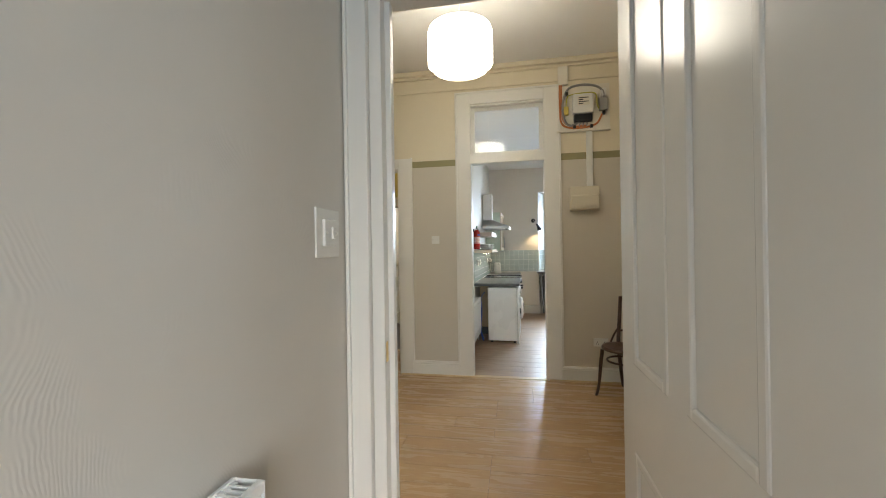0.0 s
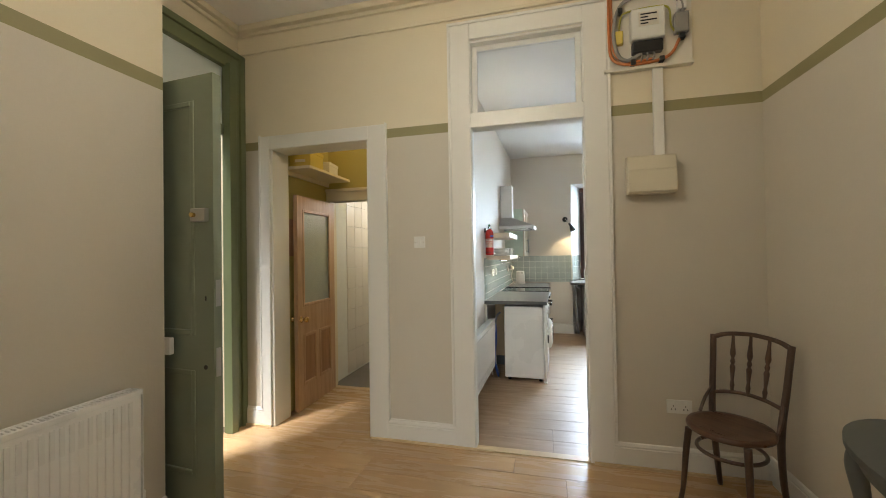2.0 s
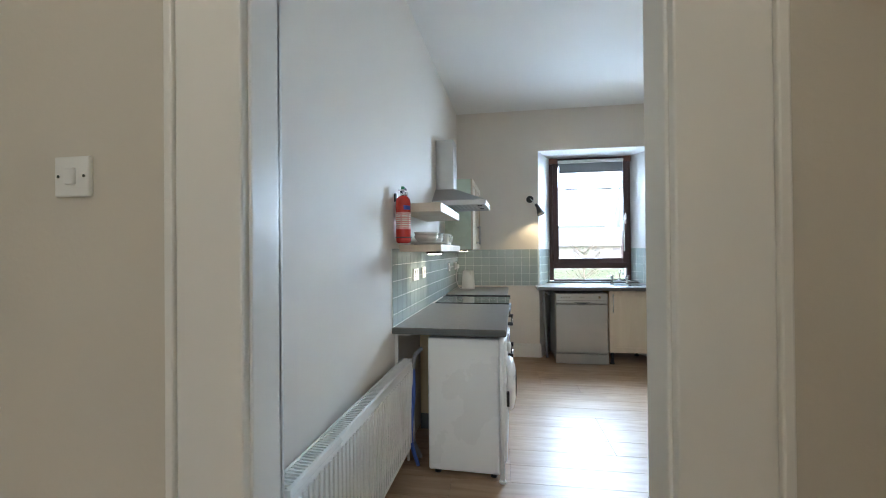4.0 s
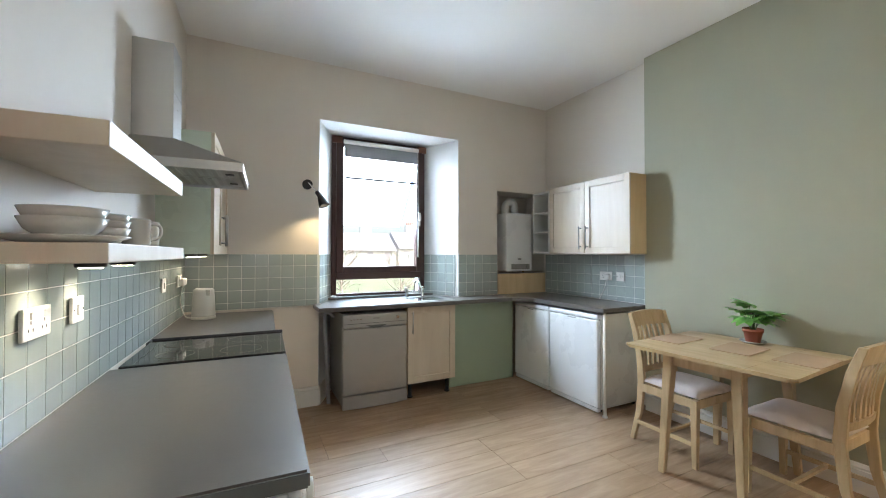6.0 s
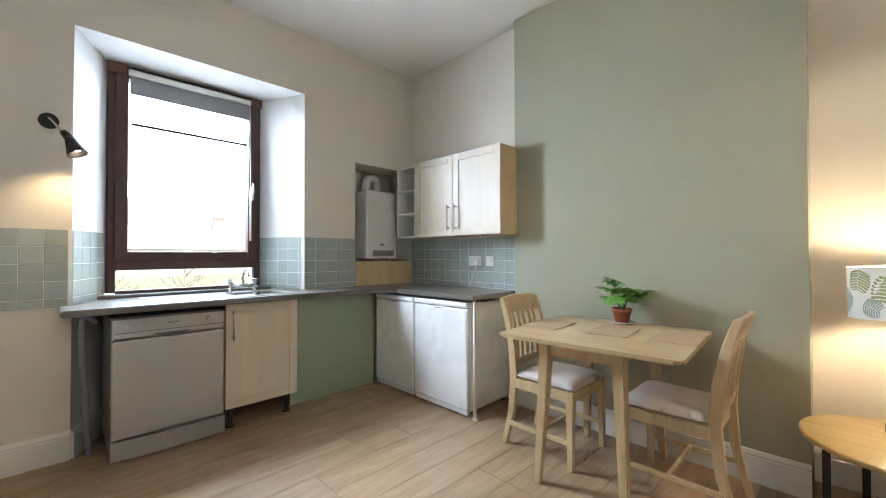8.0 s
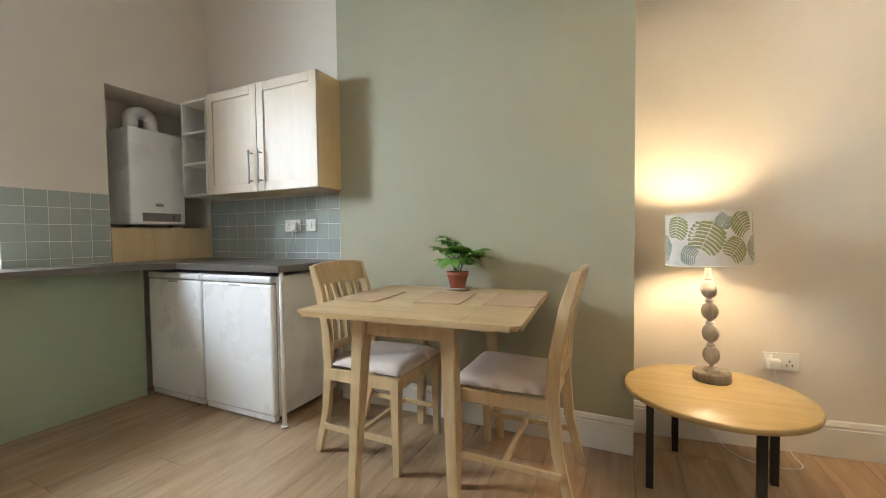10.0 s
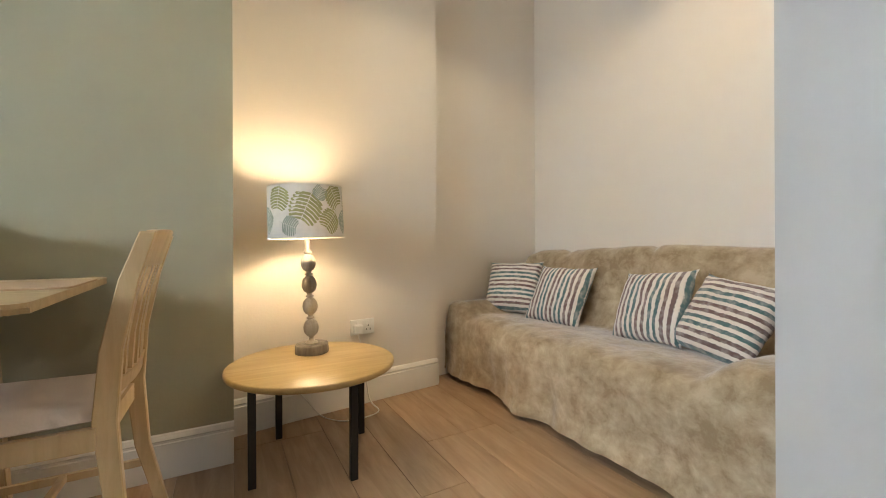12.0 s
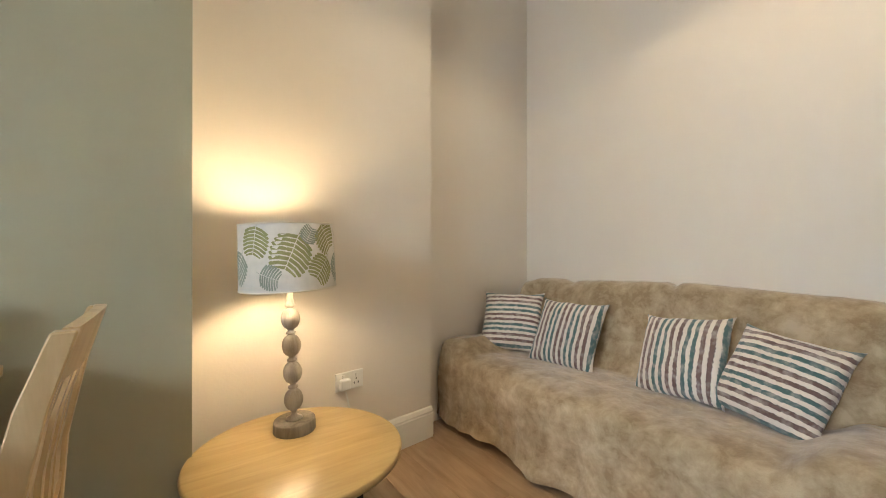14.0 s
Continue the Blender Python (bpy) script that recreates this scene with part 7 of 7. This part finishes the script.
part("rock", prism([(-0.08, -0.11), (0.02, 0.02), (0.09, 0.14), (0.13, 0.10), (0.20, -0.03), (0.27, -0.11)], 0.0012, 0.002, flat), PIC_ROCK, pr)
part("sea", prism([(-0.28, -0.155), (0.28, -0.155), (0.28, -0.085), (-0.28, -0.085)], 0.0022, 0.003, flat), PIC_SEA, pr)
cv = bpy.data.curves.new("lettering", "FONT")
cv.body, cv.size, cv.align_x = "ST KILDA", 0.058, "CENTER"
tmp = new("lettering_source", cv)
bpy.context.view_layer.update()
me = bpy.data.meshes.new_from_object(tmp.evaluated_get(bpy.context.evaluated_depsgraph_get()))
bpy.data.objects.remove(tmp)
me.materials.clear()
me.materials.append(PAPER)
tx = new("lettering", me)
tx.parent = pr
tx.matrix_local = pose(0.04, -0.0195, -0.14, 90)
gl = part("glazing", box(-0.37, 0.37, -0.0225, -0.0205, -0.225, 0.225), GLASS, pc)
gl.visible_shadow = False

# passage shelf and boxes
ps = thing("passage_shelf", "white painted shelf high on the passage wall", "shelf", pose(-2.54, 0.22, 2.20))
part("board", box(0.0, 0.27, 0.0, 0.74, 0.0, 0.025, 0.003), HALL_UP, ps)
part("batten", box(0.0, 0.02, 0.0, 0.74, -0.04, 0.0), HALL_UP, ps)
for x, y, w, d_, h, mtl, lab in ((-2.43, 0.42, 0.20, 0.26, 0.17, YELLOW_BOX, "yellow cardboard box on the passage shelf"), (-2.42, 0.72, 0.18, 0.2, 0.12, PAPER, "cream cardboard box on the passage shelf")):
    bx = thing("storage_box", lab, "box", pose(x, y, 2.2252, 0, 0, 6))
    part("carton", box(-w / 2, w / 2, -d_ / 2, d_ / 2, 0, h, 0.003), mtl, bx)
    part("lid", box(-w / 2 - 0.004, w / 2 + 0.004, -d_ / 2 - 0.004, d_ / 2 + 0.004, h - 0.03, h + 0.003, 0.003), mtl, bx)
    part("print_bar", box(-0.05, 0.05, -d_ / 2 - 0.003, -d_ / 2, h * 0.3, h * 0.45), PAPER, bx)
pb = thing("notice_board", "small dark wooden board on the passage wall", "board", pose(-2.54, 0.26, 1.42))
part("board", box(0.0, 0.02, 0.0, 0.20, 0.0, 0.34, 0.002), PINE_DARK, pb)

# ---- pieces: tiles and planks ----


def tile_mesh(w, h, t, material, bev=0.003, name="tile"):
    """Face in x-z towards -y, with a soft edge."""
    bm = bmesh.new()
    a = [bm.verts.new(v) for v in ((0, 0, 0), (w, 0, 0), (w, 0, h), (0, 0, h))]
    b = [bm.verts.new(v) for v in ((0, -t + bev * 0.6, 0), (w, -t + bev * 0.6, 0), (w, -t + bev * 0.6, h), (0, -t + bev * 0.6, h))]
    c = [bm.verts.new(v) for v in ((bev, -t, bev), (w - bev, -t, bev), (w - bev, -t, h - bev), (bev, -t, h - bev))]
    for p, q in ((a, b), (b, c)):
        for k in range(4):
            bm.faces.new((p[k], p[(k + 1) % 4], q[(k + 1) % 4], q[k])).smooth = p is b
    bm.faces.new(c)
    return mesh_of(name, bm, material)


TW = 0.1015


def tiled(parent, origin, rz, length, z0, z1):
    """Rows of square tiles from origin along the direction rz (degrees), on a bed of grout; cut pieces at the ends."""
    d = Vector((math.cos(radians(rz)), math.sin(radians(rz)), 0))
    q = Vector((d.y, -d.x, 0))
    o = Vector(origin)
    gm = Matrix.Translation(o) @ Matrix.Rotation(radians(rz), 4, "Z")
    bed = part("grout_bed", box(0, length, -0.005, 0.0, z0, z1, 0, gm), GROUT, parent)
    tagged(bed, kind="stuff")
    meshes = {}
    rows = math.ceil((z1 - z0) / TW - 0.05)
    for r in range(rows):
        zt = z1 - r * TW
        h = min(TW, zt - z0) - 0.0035
        if h < 0.01:
            continue
        n = math.ceil(length / TW - 0.05)
        for k in range(n):
            w = min(TW, length - k * TW) - 0.0035
            if w < 0.012:
                continue
            key = (round(w, 3), round(h, 3))
            if key not in meshes:
                meshes[key] = tile_mesh(w, h, 0.0066, TILE, 0.0012)
            p = o + d * (k * TW + 0.001)
            piece("tile", meshes[key], parent, p.x, p.y, zt - h, radians(rz))


tiled(wall_left, (0.0, 0.0, 0), 90, 2.735, 0.884, 1.362)
tiled(wall_back, (-0.84, YB, 0), 0, RX0 + 0.84, 0.90, 1.36)
tiled(wall_back, (RX1, YB, 0), 0, 2.14 - RX1, 0.911, 1.36)
tiled(wall_right, (2.85, 4.324, 0), -90, 4.324 - 2.945, 0.911, 1.36)
ra = math.degrees(math.atan2(4.72 - YB, FX0 - RX0))
tiled(wall_recess, (RX0, YB, 0), ra, 0.39, 0.911, 1.36)
tiled(wall_recess, (FX1, 4.72, 0), -math.degrees(math.atan2(4.72 - YB, RX1 - FX1)), 0.43, 0.911, 1.36)

bt = tile_mesh(0.197, 0.247, 0.007, BATH_TILE)
for r in range(9):
    for k in range(9):
        piece("tile", bt, wall_bath, -2.56, 1.40 + k * 0.2, 0.02 + r * 0.25, radians(90))
ftile = mesh_of("floor_tile", box(0.0, 0.327, 0.0, 0.327, -0.003, 0.004, 0.001), SLATE_TILE)
for i in range(4):
    for j in range(7):
        piece("floor_tile", ftile, floor_bath, -2.55 + i * 0.33, 1.03 + j * 0.33, 0)


def plank_mesh(L, w, material):
    return mesh_of("plank", box(0, L, 0, w, -0.006, 0.0, 0.0012), material)


def lay(parent, x0, x1, y0, y1, w, L, material, seed):
    """Staggered planks along x."""
    rng = random.Random(seed)
    meshes, y, r = {}, y0, 0
    while y < y1 - 0.01:
        ww = min(w, y1 - y) - 0.0016
        x = x0 - rng.choice((0.2, 0.45, 0.7, 0.95)) * L
        while x < x1 - 0.01:
            a, b = max(x, x0), min(x + L, x1)
            if b - a > 0.03:
                key = (round(b - a, 2), round(ww, 3))
                if key not in meshes:
                    meshes[key] = plank_mesh(b - a - 0.0016, ww, material)
                piece("plank", meshes[key], parent, a, y, 0)
            x += L
        y += w
        r += 1


lay(kitchen_floor, -1.0, 3.55, 0.05, 4.70, 0.192, 1.38, K_PLANK, 3)
lay(kitchen_floor, 1.3, 3.6, -1.06, 0.05, 0.192, 1.38, K_PLANK, 5)
lay(hall_floor, -2.82, 1.045, -2.75, 0.05, 0.192, 1.29, H_PLANK, 7)
lay(hall_floor, -0.98, 2.2, -4.75, -2.75, 0.192, 1.29, H_PLANK, 8)
lay(hall_floor, -2.54, -1.58, 0.05, 0.99, 0.192, 1.29, H_PLANK, 9)
